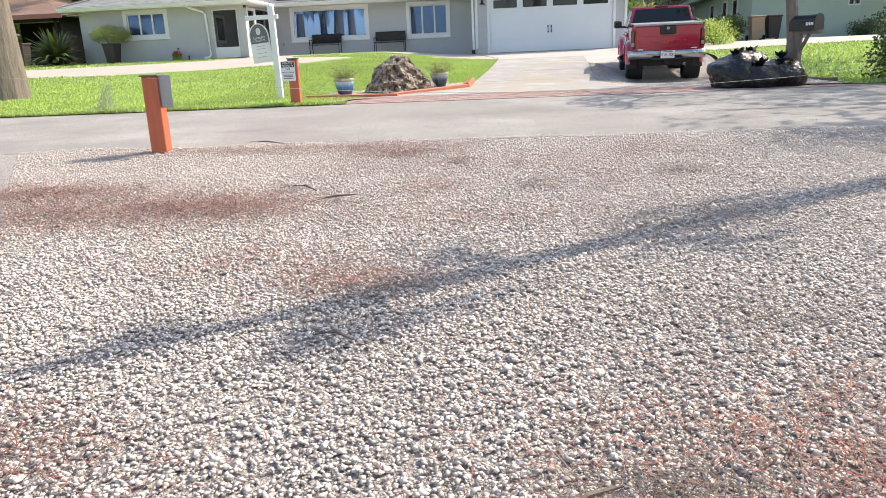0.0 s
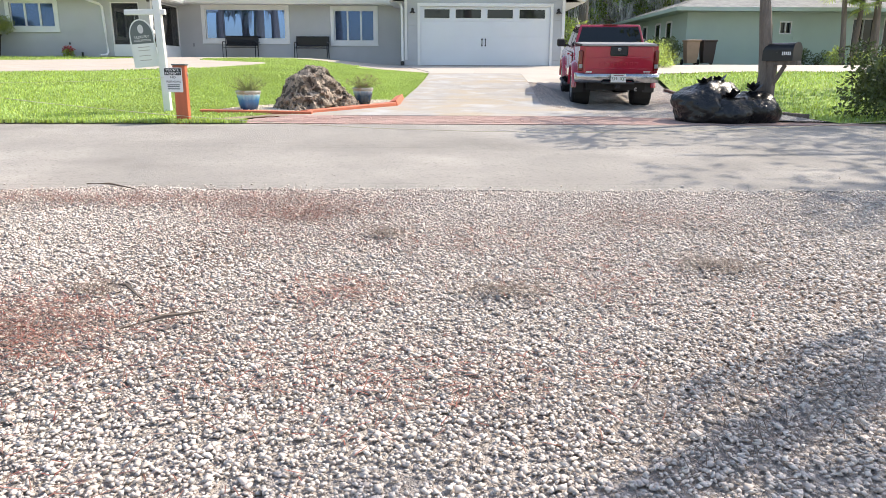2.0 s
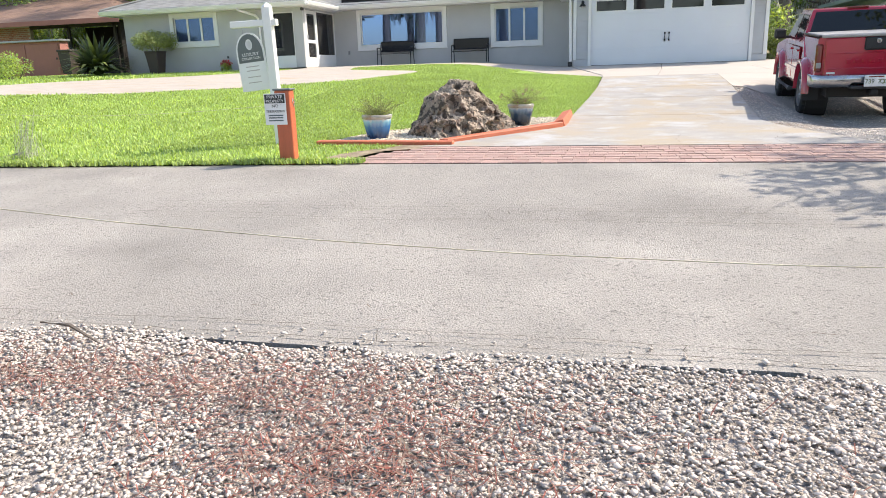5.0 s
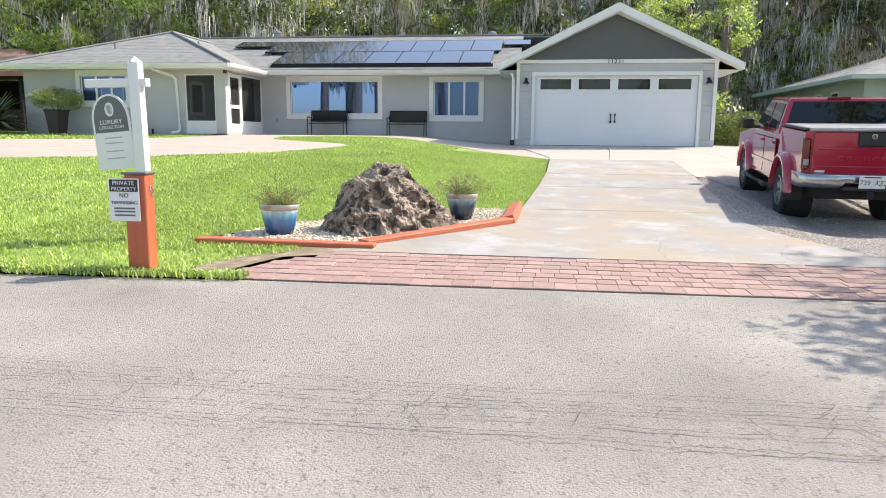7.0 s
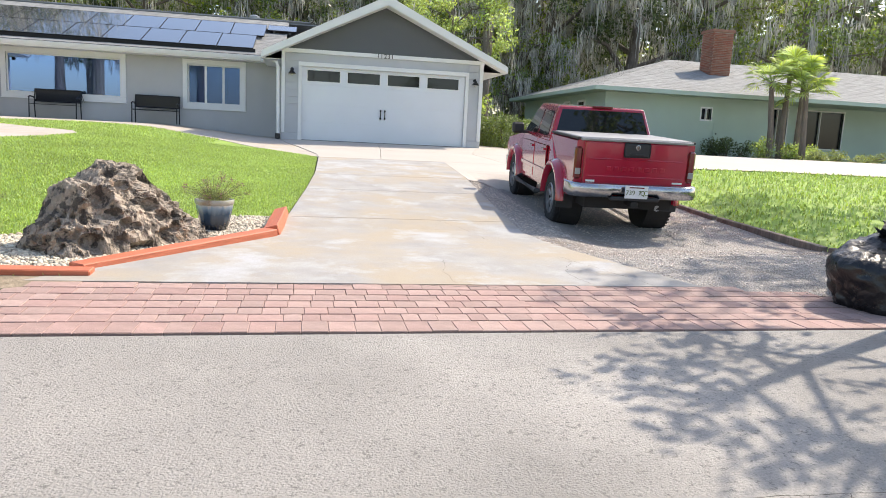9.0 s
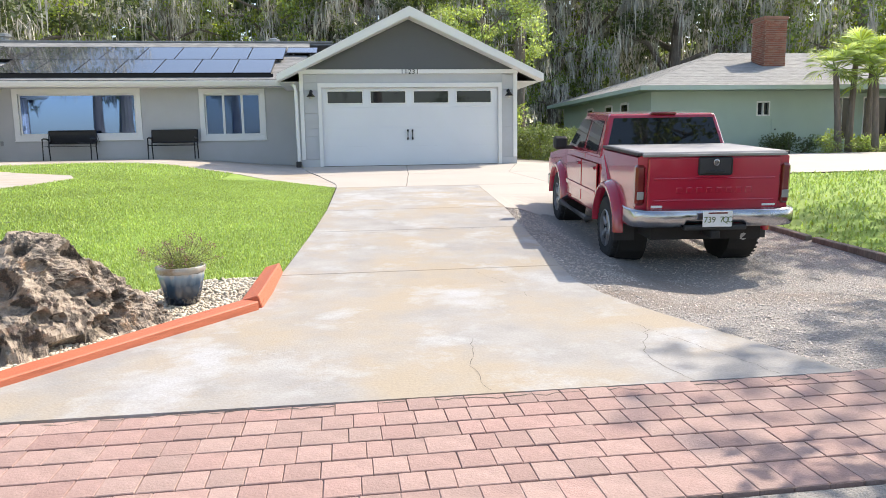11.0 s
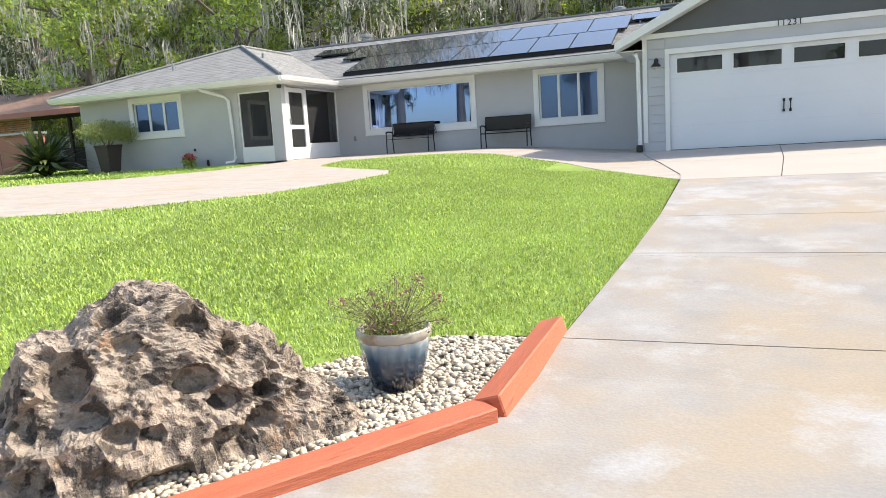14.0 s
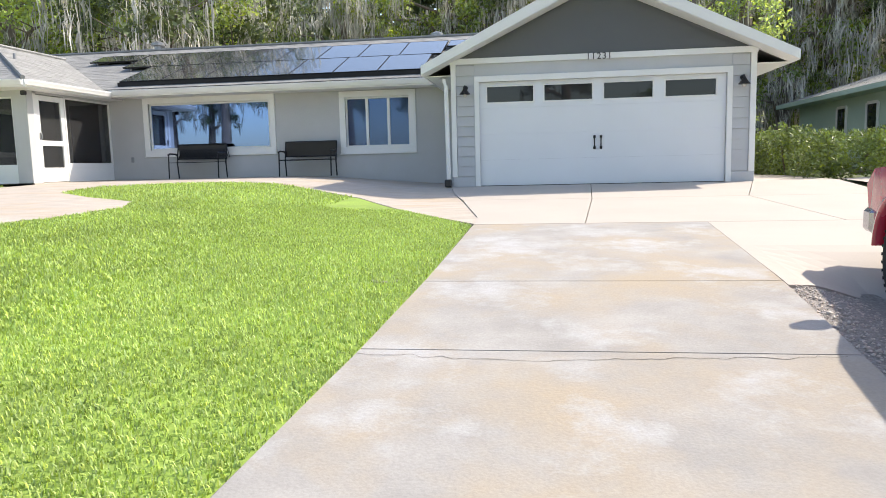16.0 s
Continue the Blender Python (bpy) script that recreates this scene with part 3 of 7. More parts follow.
# garage front: lap siding boards each side of the door, white band, grey gable of wide boards
part("wall", boxed(-0.57, 0.0, 0.03, 0.2, 0.0, 2.56), M["siding"], house)
part("wall", boxed(4.88, 5.4, 0.03, 0.2, 0.0, 2.56), M["siding"], house)
part("wall", boxed(0.0, 4.88, 0.03, 0.2, 2.13, 2.56), M["siding"], house)
for xa, xb in ((-0.47, -0.1), (4.98, 5.3)):
    z = 0.22
    while z < 2.48:
        bm = bmesh.new()
        z1 = min(z + 0.2, 2.5)
        vs = [bm.verts.new(p) for p in ((xa, 0.0, z), (xb, 0.0, z), (xb, 0.018, z1), (xa, 0.018, z1), (xa, 0.03, z), (xb, 0.03, z), (xb, 0.03, z1), (xa, 0.03, z1))]
        for f in ((0, 1, 2, 3), (4, 7, 6, 5), (0, 4, 5, 1), (3, 2, 6, 7), (0, 3, 7, 4), (1, 5, 6, 2)):
            bm.faces.new([vs[k] for k in f])
        part("siding_board", bm, M["siding"], house)
        z += 0.205
for a in ((-0.57, -0.1, -0.02, 0.03, -0.02, 0.2), (4.98, 5.42, -0.02, 0.03, -0.02, 0.2)):
    part("plinth", boxed(*a, bev=0.006), M["siding"], house, "smooth painted base course")
part("corner_board", boxed(-0.58, -0.48, -0.03, 0.03, 0.2, 2.5), M["white"], house)
part("corner_board", boxed(5.31, 5.42, -0.03, 0.03, 0.2, 2.5), M["white"], house)
part("trim_band", boxed(-0.60, 5.44, -0.035, 0.03, 2.5, 2.61), M["white"], house)
AX, AZ, EZ, EXL, EXR = 2.40, 4.13, 2.40, -1.12, 6.06
SL = (AZ - EZ) / (AX - EXL)
z = 2.61
while z < 4.0:
    z1 = min(z + 0.195, 4.02)
    half0, half1 = (AZ - 0.22 - z) / SL, (AZ - 0.22 - z1) / SL
    if half1 < 0.05:
        break
    bm = bmesh.new()
    lo, hi = 0.0, 0.003
    vs = [bm.verts.new(p) for p in ((AX - half0, lo, z), (AX + half0, lo, z), (AX + half1, hi, z1), (AX - half1, hi, z1), (AX - half0, 0.04, z), (AX + half0, 0.04, z), (AX + half1, 0.04, z1), (AX - half1, 0.04, z1))]
    for f in ((0, 1, 2, 3), (4, 7, 6, 5), (0, 4, 5, 1), (3, 2, 6, 7), (0, 3, 7, 4), (1, 5, 6, 2)):
        bm.faces.new([vs[k] for k in f])
    part("gable_board", bm, M["gable_grey"], house, "dark slate-grey gable board")
    z += 0.195
bm = bmesh.new()
vs = [bm.verts.new(p) for p in ((-0.57, 0.03, 2.56), (5.41, 0.03, 2.56), (AX, 0.03, 4.1), (-0.57, 0.2, 2.56), (5.41, 0.2, 2.56), (AX, 0.2, 4.1))]
for f in ((0, 1, 2), (3, 5, 4), (0, 3, 4, 1), (1, 4, 5, 2), (2, 5, 3, 0)):
    bm.faces.new([vs[k] for k in f])
part("gable_backing", bm, M["gable_grey"], house)
# rake boards and the boxed soffit behind them
for sx, ex in ((-1, EXL), (1, EXR)):
    bm = bmesh.new()
    d = Vector((AX - ex, 0, AZ - EZ)).normalized()
    nrm = Vector((-d.z * (1 if sx < 0 else -1), 0, abs(d.x)))
    a, b = Vector((ex, -0.48, EZ + 0.05)), Vector((AX, -0.48, AZ + 0.07))
    q = [a, b, b - Vector((0, 0, 0.25)), a - Vector((0, 0, 0.18))]
    fr = [bm.verts.new(p) for p in q]
    bk = [bm.verts.new(p + Vector((0, 0.05, 0))) for p in q]
    bm.faces.new(fr), bm.faces.new(bk[::-1])
    for i in range(4):
        bm.faces.new((fr[i], bk[i], bk[(i + 1) % 4], fr[(i + 1) % 4]))
    bmesh.ops.recalc_face_normals(bm, faces=bm.faces)
    part("rake_board", bm, M["white"], house)
    bm = bmesh.new()
    slab_between(bm, [(ex, -0.4, EZ - 0.10), (AX, -0.4, AZ - 0.17), (AX, 0.06, AZ - 0.17), (ex, 0.06, EZ - 0.10)], 0.02)
    part("soffit", bm, M["white"], house)
    bm = bmesh.new()
    slab_between(bm, [(ex, 0.06, EZ - 0.10), (ex + (-sx) * 0.7, 0.06, EZ - 0.10), (ex + (-sx) * 0.7, 8.0, EZ - 0.10), (ex, 8.0, EZ - 0.10)], 0.02)
    part("soffit", bm, M["white"], house)
    part("fascia", boxed(ex - 0.02 if sx < 0 else ex - 0.01, ex + 0.01 if sx < 0 else ex + 0.02, -0.4, 8.0, EZ - 0.13, EZ), M["white"], house)


def shingled(quad, material, courses, name="roof_slope"):
    """A roof slope of overlapping shingle courses; quad is eave left, eave right, top right, top left."""
    a, b, c, d = [Vector(p) for p in quad]
    n = (b - a).cross(d - a).normalized()
    bm = bmesh.new()
    slab_between(bm, [a - n * 0.02, b - n * 0.02, c - n * 0.02, d - n * 0.02], 0.06)
    r = random.Random(5)
    for i in range(courses):
        f0, f1 = i / courses, min(1, (i + 1.12) / courses)
        l0, r0, l1, r1 = a.lerp(d, f0), b.lerp(c, f0), a.lerp(d, f1), b.lerp(c, f1)
        w = (r0 - l0).length
        t, step = 0.0, 0.3 / max(w, 0.3)
        t = -r.random() * step
        while t < 1:
            ta, tb = max(0, t), min(1, t + step * r.uniform(0.8, 1.15))
            lift = n * r.uniform(0.005, 0.009)
            v = [bm.verts.new(p) for p in (l0.lerp(r0, ta) + lift, l0.lerp(r0, tb - 0.01 * step) + lift, l1.lerp(r1, tb - 0.01 * step) + n * 0.003, l1.lerp(r1, ta) + n * 0.003)]
            bm.faces.new(v)
            lo = [bm.verts.new(p.co - lift) for p in v[:2]]
            bm.faces.new((lo[0], lo[1], v[1], v[0]))
            t = tb if tb > t else 1
            t = max(tb, ta + 1e-4)
    bmesh.ops.recalc_face_normals(bm, faces=bm.faces[:6])
    return bm


EY, RY, EZM, RZ = 2.2, 7.0, 2.56, 4.30
ms = (RZ - EZM) / (RY - EY)
part("roof_slope", shingled([(-9.7, EY, EZM), (-0.6, EY, EZM), (-0.6, RY, RZ), (-17.5, RY, RZ)], M["shingle"], 24), M["shingle"], house, "weathered grey shingle roof")
part("roof_slope", shingled([(5.0, 11.8, EZM), (-17.6, 11.8, EZM), (-17.6, RY, RZ), (5.0, RY, RZ)], M["shingle"], 6), M["shingle"], house)
wx0, wx1, wy0, wxm, wz, wap, wya = -17.75, -9.6, -0.85, -13.65, 2.5, 4.02, 3.25
part("roof_slope", shingled([(wx0, wy0, wz), (wx1, wy0, wz), (wxm + 0.02, wya, wap), (wxm - 0.02, wya, wap)], M["shingle"], 20), M["shingle"], house, "grey shingle hip")
part("roof_slope", shingled([(wx1, wy0, wz), (wx1, 2.6, wz), (wxm, 6.3, wap), (wxm, wya, wap)], M["shingle"], 20), M["shingle"], house)
part("roof_slope", shingled([(wx0, 11.8, wz), (wx0, wy0, wz), (wxm, wya, wap), (wxm, 9.0, wap)], M["shingle"], 8), M["shingle"], house)
part("roof_slope", shingled([(EXL, 8.2, EZ), (EXL, -0.45, EZ), (AX, -0.45, AZ + 0.02), (AX, 8.2, AZ + 0.02)], M["shingle"], 20), M["shingle"], house)
part("roof_slope", shingled([(EXR, -0.45, EZ), (EXR, 8.2, EZ), (AX, 8.2, AZ + 0.02), (AX, -0.45, AZ + 0.02)], M["shingle"], 20), M["shingle"], house)
bm = bmesh.new()
for a, b in (((wx1, wy0, wz + 0.03), (wxm, wya, wap + 0.04)), ((wx0, wy0, wz + 0.03), (wxm, wya, wap + 0.04)), ((wxm, wya, wap + 0.04), (wxm, 6.3, wap + 0.04)), ((-17.5, RY, RZ + 0.03), (0.2, RY, RZ + 0.03))):
    rod(bm, a, b, 0.045, seg=6)
part("ridge_cap", bm, M["shingle"], house)
# fascias, soffits and gutters
part("fascia", boxed(-9.7, -1.1, EY - 0.02, EY, EZM - 0.19, EZM - 0.02), M["white"], house)
part("soffit", boxed(-9.7, -0.6, EY, 2.79, EZM - 0.19, EZM - 0.17), M["white"], house)
part("fascia", boxed(wx0, wx1, wy0 - 0.02, wy0, wz - 0.17, wz - 0.01), M["white"], house)
part("soffit", boxed(wx0, wx1, wy0, -0.3, wz - 0.17, wz - 0.15), M["white"], house)
part("fascia", boxed(wx1, wx1 + 0.02, wy0, 2.2, wz - 0.17, wz - 0.01), M["white"], house)
part("soffit", boxed(-10.0, wx1, -0.3, 2.79, wz - 0.17, wz - 0.15), M["white"], house)
part("fascia", boxed(wx0 - 0.02, wx0, wy0, 11.0, wz - 0.17, wz - 0.01), M["white"], house)


def gutter(p, q, out):
    """An open trough from p to q with the flared front lip towards out."""
    p, q, o = Vector(p), Vector(q), Vector(out)
    bm = bmesh.new()
    prof = [(0, 0), (0.055, 0), (0.075, 0.05), (0.095, 0.09), (0.095, 0.115), (0.085, 0.115), (0.085, 0.09), (0.05, 0.012), (0.012, 0.012), (0.012, 0.115), (0, 0.115)]
    rings = [[bm.verts.new(c + o * a + Vector((0, 0, b))) for a, b in prof] for c in (p, q)]
    n = len(prof)
    for i in range(n):
        bm.faces.new((rings[0][i], rings[0][(i + 1) % n], rings[1][(i + 1) % n], rings[1][i]))
    bm.faces.new(rings[0]), bm.faces.new(rings[1][::-1])
    bmesh.ops.recalc_face_normals(bm, faces=bm.faces)
    part("gutter", bm, M["white"], house, "white metal eaves gutter")


gutter((-9.55, EY - 0.02, EZM - 0.15), (-1.15, EY - 0.02, EZM - 0.15), (0, -1, 0))
gutter((wx0, wy0 - 0.02, wz - 0.13), (wx1, wy0 - 0.02, wz - 0.13), (0, -1, 0))
gutter((wx1 + 0.02, wy0, wz - 0.13), (wx1 + 0.02, 2.15, wz - 0.13), (1, 0, 0))


def downspout(pts):
    bm = bmesh.new()
    tube(bm, pts, 0.045, 8)
    part("downspout", bm, M["white"], house, "white bent downspout")


downspout([(-12.2, -0.9, 2.36), (-12.18, -0.86, 2.3), (-11.75, -0.42, 2.12), (-11.68, -0.36, 2.02), (-11.64, -0.36, 1.2), (-11.62, -0.36, 0.42), (-11.66, -0.42, 0.32), (-11.8, -0.6, 0.29)])
downspout([(-1.25, 2.1, 2.42), (-1.2, 1.9, 2.38), (-0.8, 0.5, 2.28), (-0.72, -0.02, 2.18), (-0.68, -0.06, 2.05), (-0.66, -0.06, 0.15)])
part("downspout_boot", boxed(-0.74, -0.6, -0.16, 0.0, 0.0, 0.16, bev=0.02), M["black"], house, "black corrugated downspout outlet")
part("light_fitting", boxed(-9.98, -9.88, -0.52, -0.4, 2.2, 2.3, bev=0.02), M["black"], house)
part("hose_bib", boxed(-13.05, -13.0, -0.36, -0.3, 0.68, 0.76, bev=0.01), M["black"], house)
part("outlet_box", boxed(-9.5, -9.42, 2.76, 2.79, 0.72, 0.86, bev=0.008), M["metal_grey"], house)
part("cleanout_pipe", boxed(-12.6, -12.54, -0.4, -0.34, 0.2, 0.42, bev=0.01), M["black"], house)


def window(name, h, y, lights, label, blind=False, inner=False):
    """A window in the wall at y: raised trim, sash frame, mullions, panes and a dark sheet behind for indoor shade."""
    xa, xb, za, zb = h
    w = thing(name, Matrix(), label, "window", "", "structure")
    bm = bmesh.new()
    t = 0.15
    for b in ((xa - t, xb + t, zb, zb + t), (xa - t, xb + t, za - t, za), (xa - t, xa, za, zb), (xb, xb + t, za, zb)):
        box(bm, b[0], b[1], y - 0.035, y + 0.02, b[2], b[3], bev=0.004)
    part("window_trim", bm, M["white"], w)
    bm = bmesh.new()
    f = 0.045
    for b in ((xa, xb, zb - f, zb), (xa, xb, za, za + f), (xa, xa + f, za + f, zb - f), (xb - f, xb, za + f, zb - f)):
        box(bm, b[0], b[1], y + 0.03, y + 0.09, b[2], b[3], bev=0.004)
    part("window_frame", bm, M["white"], w)
    cuts = [xa] + [xa + (xb - xa) * k / lights for k in range(1, lights)] + [xb]
    for c in cuts[1:-1]:
        part("mullion", boxed(c - 0.035, c + 0.035, y + 0.025, y + 0.085, za + f, zb - f, bev=0.004), M["white"], w)
    for a, b in zip(cuts, cuts[1:]):
        p = part("pane", boxed(a + 0.03, b - 0.03, y + 0.055, y + 0.063, za + f, zb - f), M["shade_pane" if blind else "pane"], w)
        p.visible_shadow = False
    part("sill", boxed(xa - t - 0.02, xb + t + 0.02, y - 0.05, y + 0.03, za - t - 0.03, za - t, bev=0.005), M["white"], w)
    if blind:
        part("blind", boxed(xa, xb, y + 0.14, y + 0.145, za, zb), M["blind"], w, "drawn pale blue roller shade")
    else:
        part("room_backing", boxed(xa - 0.3, xb + 0.3, y + 1.2, y + 1.25, za - 0.5, zb + 0.3), M["room_shade"], w, "dark sheet behind the glass for the unlit depth")
    return w


window("window_1", W1, 2.79, 1, "wide white-framed picture window with mirror-like glass")
window("window_2", W2, 2.79, 3, "white-framed three-light window with pale blue shades", blind=True)
window("window_3", WW, -0.3, 3, "white-framed three-light window of the side wing", blind=True)

# garage door
gd = thing("door_1", Matrix(), "closed white double garage door with four dark lights", "garage door", "", "structure")
lights = [(0.16, 1.10), (1.33, 2.28), (2.52, 3.47), (3.72, 4.68)]
for i in range(3):
    part("door_panel", boxed(0.0, 4.88, 0.06, 0.11, 0.012 + i * 0.53, 0.5412 + i * 0.53, bev=0.001), M["door_white"], gd)
wall_x("door_panel", 0.0, 4.88, 1.603, 2.13, 0.06, 0.11, [(a, b, 1.72, 2.03) for a, b in lights], M["door_white"], "", gd)
for a, b in lights:
    bm = bmesh.new()
    for q in ((a - 0.03, b + 0.03, 2.03, 2.06), (a - 0.03, b + 0.03, 1.69, 1.72), (a - 0.03, a, 1.72, 2.03), (b, b + 0.03, 1.72, 2.03)):
        box(bm, q[0], q[1], 0.045, 0.06, q[2], q[3], bev=0.003)
    lf = part("light_frame", bm, M["white"], gd)
    part("pane", boxed(a, b, 0.08, 0.086, 1.72, 2.03), M["dark_pane"], lf)
for x in (2.33, 2.46):
    bm = bmesh.new()
    rod(bm, (x, 0.03, 0.74), (x, 0.03, 0.96), 0.012, seg=6)
    for z in (0.74, 0.96):
        box(bm, x - 0.024, x + 0.024, 0.025, 0.06, z - 0.03, z + 0.03, bev=0.006)
    part("pull_handle", bm, M["black_metal"], gd, "black decorative pull handle")
bm = bmesh.new()
for b in ((-0.1, 0.0, 0.0, 2.13), (4.88, 4.98, 0.0, 2.13), (-0.1, 4.98, 2.13, 2.25)):
    box(bm, b[0], b[1], -0.03, 0.06, b[2], b[3], bev=0.004)
part("door_casing", bm, M["white"], gd)
part("bottom_seal", boxed(0.0, 4.88, 0.06, 0.11, -0.01, 0.012), M["black"], gd)
# flat dark sheet stands in for the shade inside the garage
part("garage_backing", boxed(-0.3, 5.2, 0.5, 0.55, 0.0, 2.5), M["room_shade"], gd, "dark sheet behind the door for the unlit garage")

# house number
number = thing("house_number", Matrix(), "black house number 11231 over the garage door", "house number")
for i, ch in enumerate("11231"):
    cu = bpy.data.curves.new("digit", "FONT")
    cu.body, cu.size, cu.extrude, cu.align_x = ch, 0.18, 0.006, "CENTER"
    cu.materials.append(M["black"])
    d = new("digit", cu)
    d.parent = number
    d.matrix_basis = pose(2.2 + i * 0.105, -0.045, 2.49, 90, 0, 0)


def sconce(x, z):
    s = thing("wall_lantern", pose(x, -0.01, z), "black barn-style wall lantern beside the garage door", "wall lamp", "garage lanterns")
    bm = bmesh.new()
    lathe(bm, [(0.0, 0.0), (0.05, 0.005), (0.05, 0.02), (0.0, 0.025)], 14)
    bmesh.ops.transform(bm, matrix=pose(0, -0.0, 0.1, 90, 0, 0), verts=bm.verts)
    part("back_plate", bm, M["black_metal"], s)
    bm = bmesh.new()
    tube(bm, [(0, -0.02, 0.1), (0, -0.08, 0.15), (0, -0.13, 0.14), (0, -0.14, 0.08)], 0.01, 6)
    part("arm", bm, M["black_metal"], s)
    bm = bmesh.new()
    lathe(bm, [(0.11, -0.04), (0.112, -0.03), (0.06, 0.03), (0.03, 0.08), (0.02, 0.1)], 18)
    bmesh.ops.transform(bm, matrix=pose(0, -0.14, 0), verts=bm.verts)
    part("shade", bm, M["black_metal"], s)
    bm = bmesh.new()
    lathe(bm, [(0.0, -0.1), (0.035, -0.09), (0.045, -0.05), (0.04, -0.04)], 12)
    bmesh.ops.transform(bm, matrix=pose(0, -0.14, 0), verts=bm.verts)
    part("glass_jar", bm, M["lamp_white"], s)
    return s


sconce(-0.28, 1.92)
sconce(5.16, 1.92)

# screened porch: front screen, corner post, screen door and side screen
porch = thing("screen_porch", Matrix(), "white-framed insect-screened entry porch", "porch", "", "structure")
part("kick_panel", boxed(-11.42, -10.36, -0.28, -0.14, 0.27, 0.66), M["white"], porch)
bm = bmesh.new()
for b in ((-11.42, -10.36, 0.66, 0.70), (-11.42, -10.36, 2.16, 2.2), (-11.42, -11.38, 0.70, 2.16), (-10.40, -10.36, 0.70, 2.16)):
    box(bm, b[0], b[1], -0.27, -0.2, b[2], b[3], bev=0.004)
part("screen_frame", bm, M["white"], porch)
part("screen", boxed(-11.38, -10.4, -0.238, -0.236, 0.70, 2.16), M["mesh_screen"], porch)
part("kick_panel", boxed(-10.1, -10.03, 0.98, 2.79, 0.27, 0.68), M["white"], porch)
bm = bmesh.new()
for b in ((0.98, 2.79, 0.68, 0.72), (0.98, 2.79, 2.24, 2.28), (0.98, 1.03, 0.72, 2.24), (2.74, 2.79, 0.72, 2.24)):
    box(bm, -10.09, -10.02, b[0], b[1], b[2], b[3], bev=0.004)
part("screen_frame", bm, M["white"], porch)
part("screen", boxed(-10.056, -10.054, 1.03, 2.74, 0.72, 2.24), M["mesh_screen"], porch)
sd = thing("door_2", Matrix(), "closed white aluminium screen door of the porch", "screen door", "", "structure")
bm = bmesh.new()
for b in ((0.02, 0.12, 0.29, 2.26), (0.84, 0.96, 0.29, 2.26), (0.12, 0.84, 2.14, 2.26), (0.12, 0.84, 1.12, 1.24), (0.12, 0.84, 0.29, 0.62)):
    box(bm, -10.08, -10.02, b[0], b[1], b[2], b[3], bev=0.005)
part("door_frame", bm, M["white"], sd)
part("screen", boxed(-10.056, -10.054, 0.12, 0.84, 1.24, 2.14), M["mesh_screen"], sd)
part("screen", boxed(-10.056, -10.054, 0.12, 0.84, 0.62, 1.12), M["mesh_screen"], sd)
bm = bmesh.new()
box(bm, -10.02, -9.99, 0.05, 0.1, 1.25, 1.42, bev=0.006)
rod(bm, (-9.97, 0.075, 1.28), (-9.97, 0.075, 1.38), 0.012, seg=6)
part("door_handle", bm, M["metal_grey"], sd)
fd = thing("door_3", Matrix(), "dark front door inside the screened porch", "door", "", "structure")
part("door_leaf", boxed(-11.15, -10.3, 2.74, 2.79, 0.29, 2.25, bev=0.005), M["bin_dark"], fd)
bm = bmesh.new()
for b in ((-11.25, -11.15, 0.29, 2.35), (-10.3, -10.2, 0.29, 2.35), (-11.15, -10.3, 2.25, 2.35)):
    box(bm, b[0], b[1], 2.72, 2.79, b[2], b[3])
part("door_casing", bm, M["stucco"], fd)
pw = thing("window_4", Matrix(), "small white-trimmed window inside the porch", "window", "", "structure")
bm = bmesh.new()
for b in ((0.35, 0.47, 0.9, 2.05), (1.25, 1.37, 0.9, 2.05), (0.47, 1.25, 1.93, 2.05), (0.47, 1.25, 0.9, 1.02)):
    box(bm, -11.6, -11.55, b[0], b[1], b[2], b[3], bev=0.004)
part("window_trim", bm, M["white"], pw)
part("pane", boxed(-11.6, -11.58, 0.47, 1.25, 1.02, 1.93), M["dark_pane"], pw)

# solar panels on the front slope
rn = Vector((0, -ms, 1)).normalized()
up = Vector((0, 1, ms)).normalized()


def solar_panel(x, s, w, h):
    """A panel w wide and h up the slope, its lower left corner at x and s metres up from the eave."""
    o = Vector((x, EY, EZM)) + up * s + rn * 0.11
    mtx = Matrix.Translation(o) @ Matrix((Vector((1, 0, 0)), up, rn)).transposed().to_4x4()
    t = thing("solar_panel", mtx, "black-framed dark solar panel on the shingle roof", "solar panel", "roof solar panels")
    bm = bmesh.new()
    for b in ((0, w, 0, 0.009), (0, w, h - 0.009, h), (0, 0.009, 0.009, h - 0.009), (w - 0.009, w, 0.009, h - 0.009)):
        box(bm, b[0], b[1], b[2], b[3], -0.03, 0.012)
    part("panel_frame", bm, M["solar_frame"], t)
    part("cell_sheet", boxed(0.009, w - 0.009, 0.009, h - 0.009, -0.004, 0.008), M["solar"], t)
    for a in (0.2, w - 0.24):
        part("mounting_rail", boxed(a, a + 0.04, 0.02, h - 0.02, -0.11, -0.03), M["metal_grey"], t)


for i in range(7):
    solar_panel(-9.5 + i * 1.135, 0.36, 1.12, 1.74)
for i in range(8):
    solar_panel(-10.4 + i * 1.135, 2.12, 1.12, 1.74)
solar_panel(-12.0, 3.1, 1.55, 0.8)
solar_panel(-1.28, 3.06, 1.0, 0.8)
skirt = part("array_skirt", boxed(-9.52, -1.5, 2.44, 2.47, 2.6, 2.76), M["solar_frame"], house, "black skirt under the solar array")


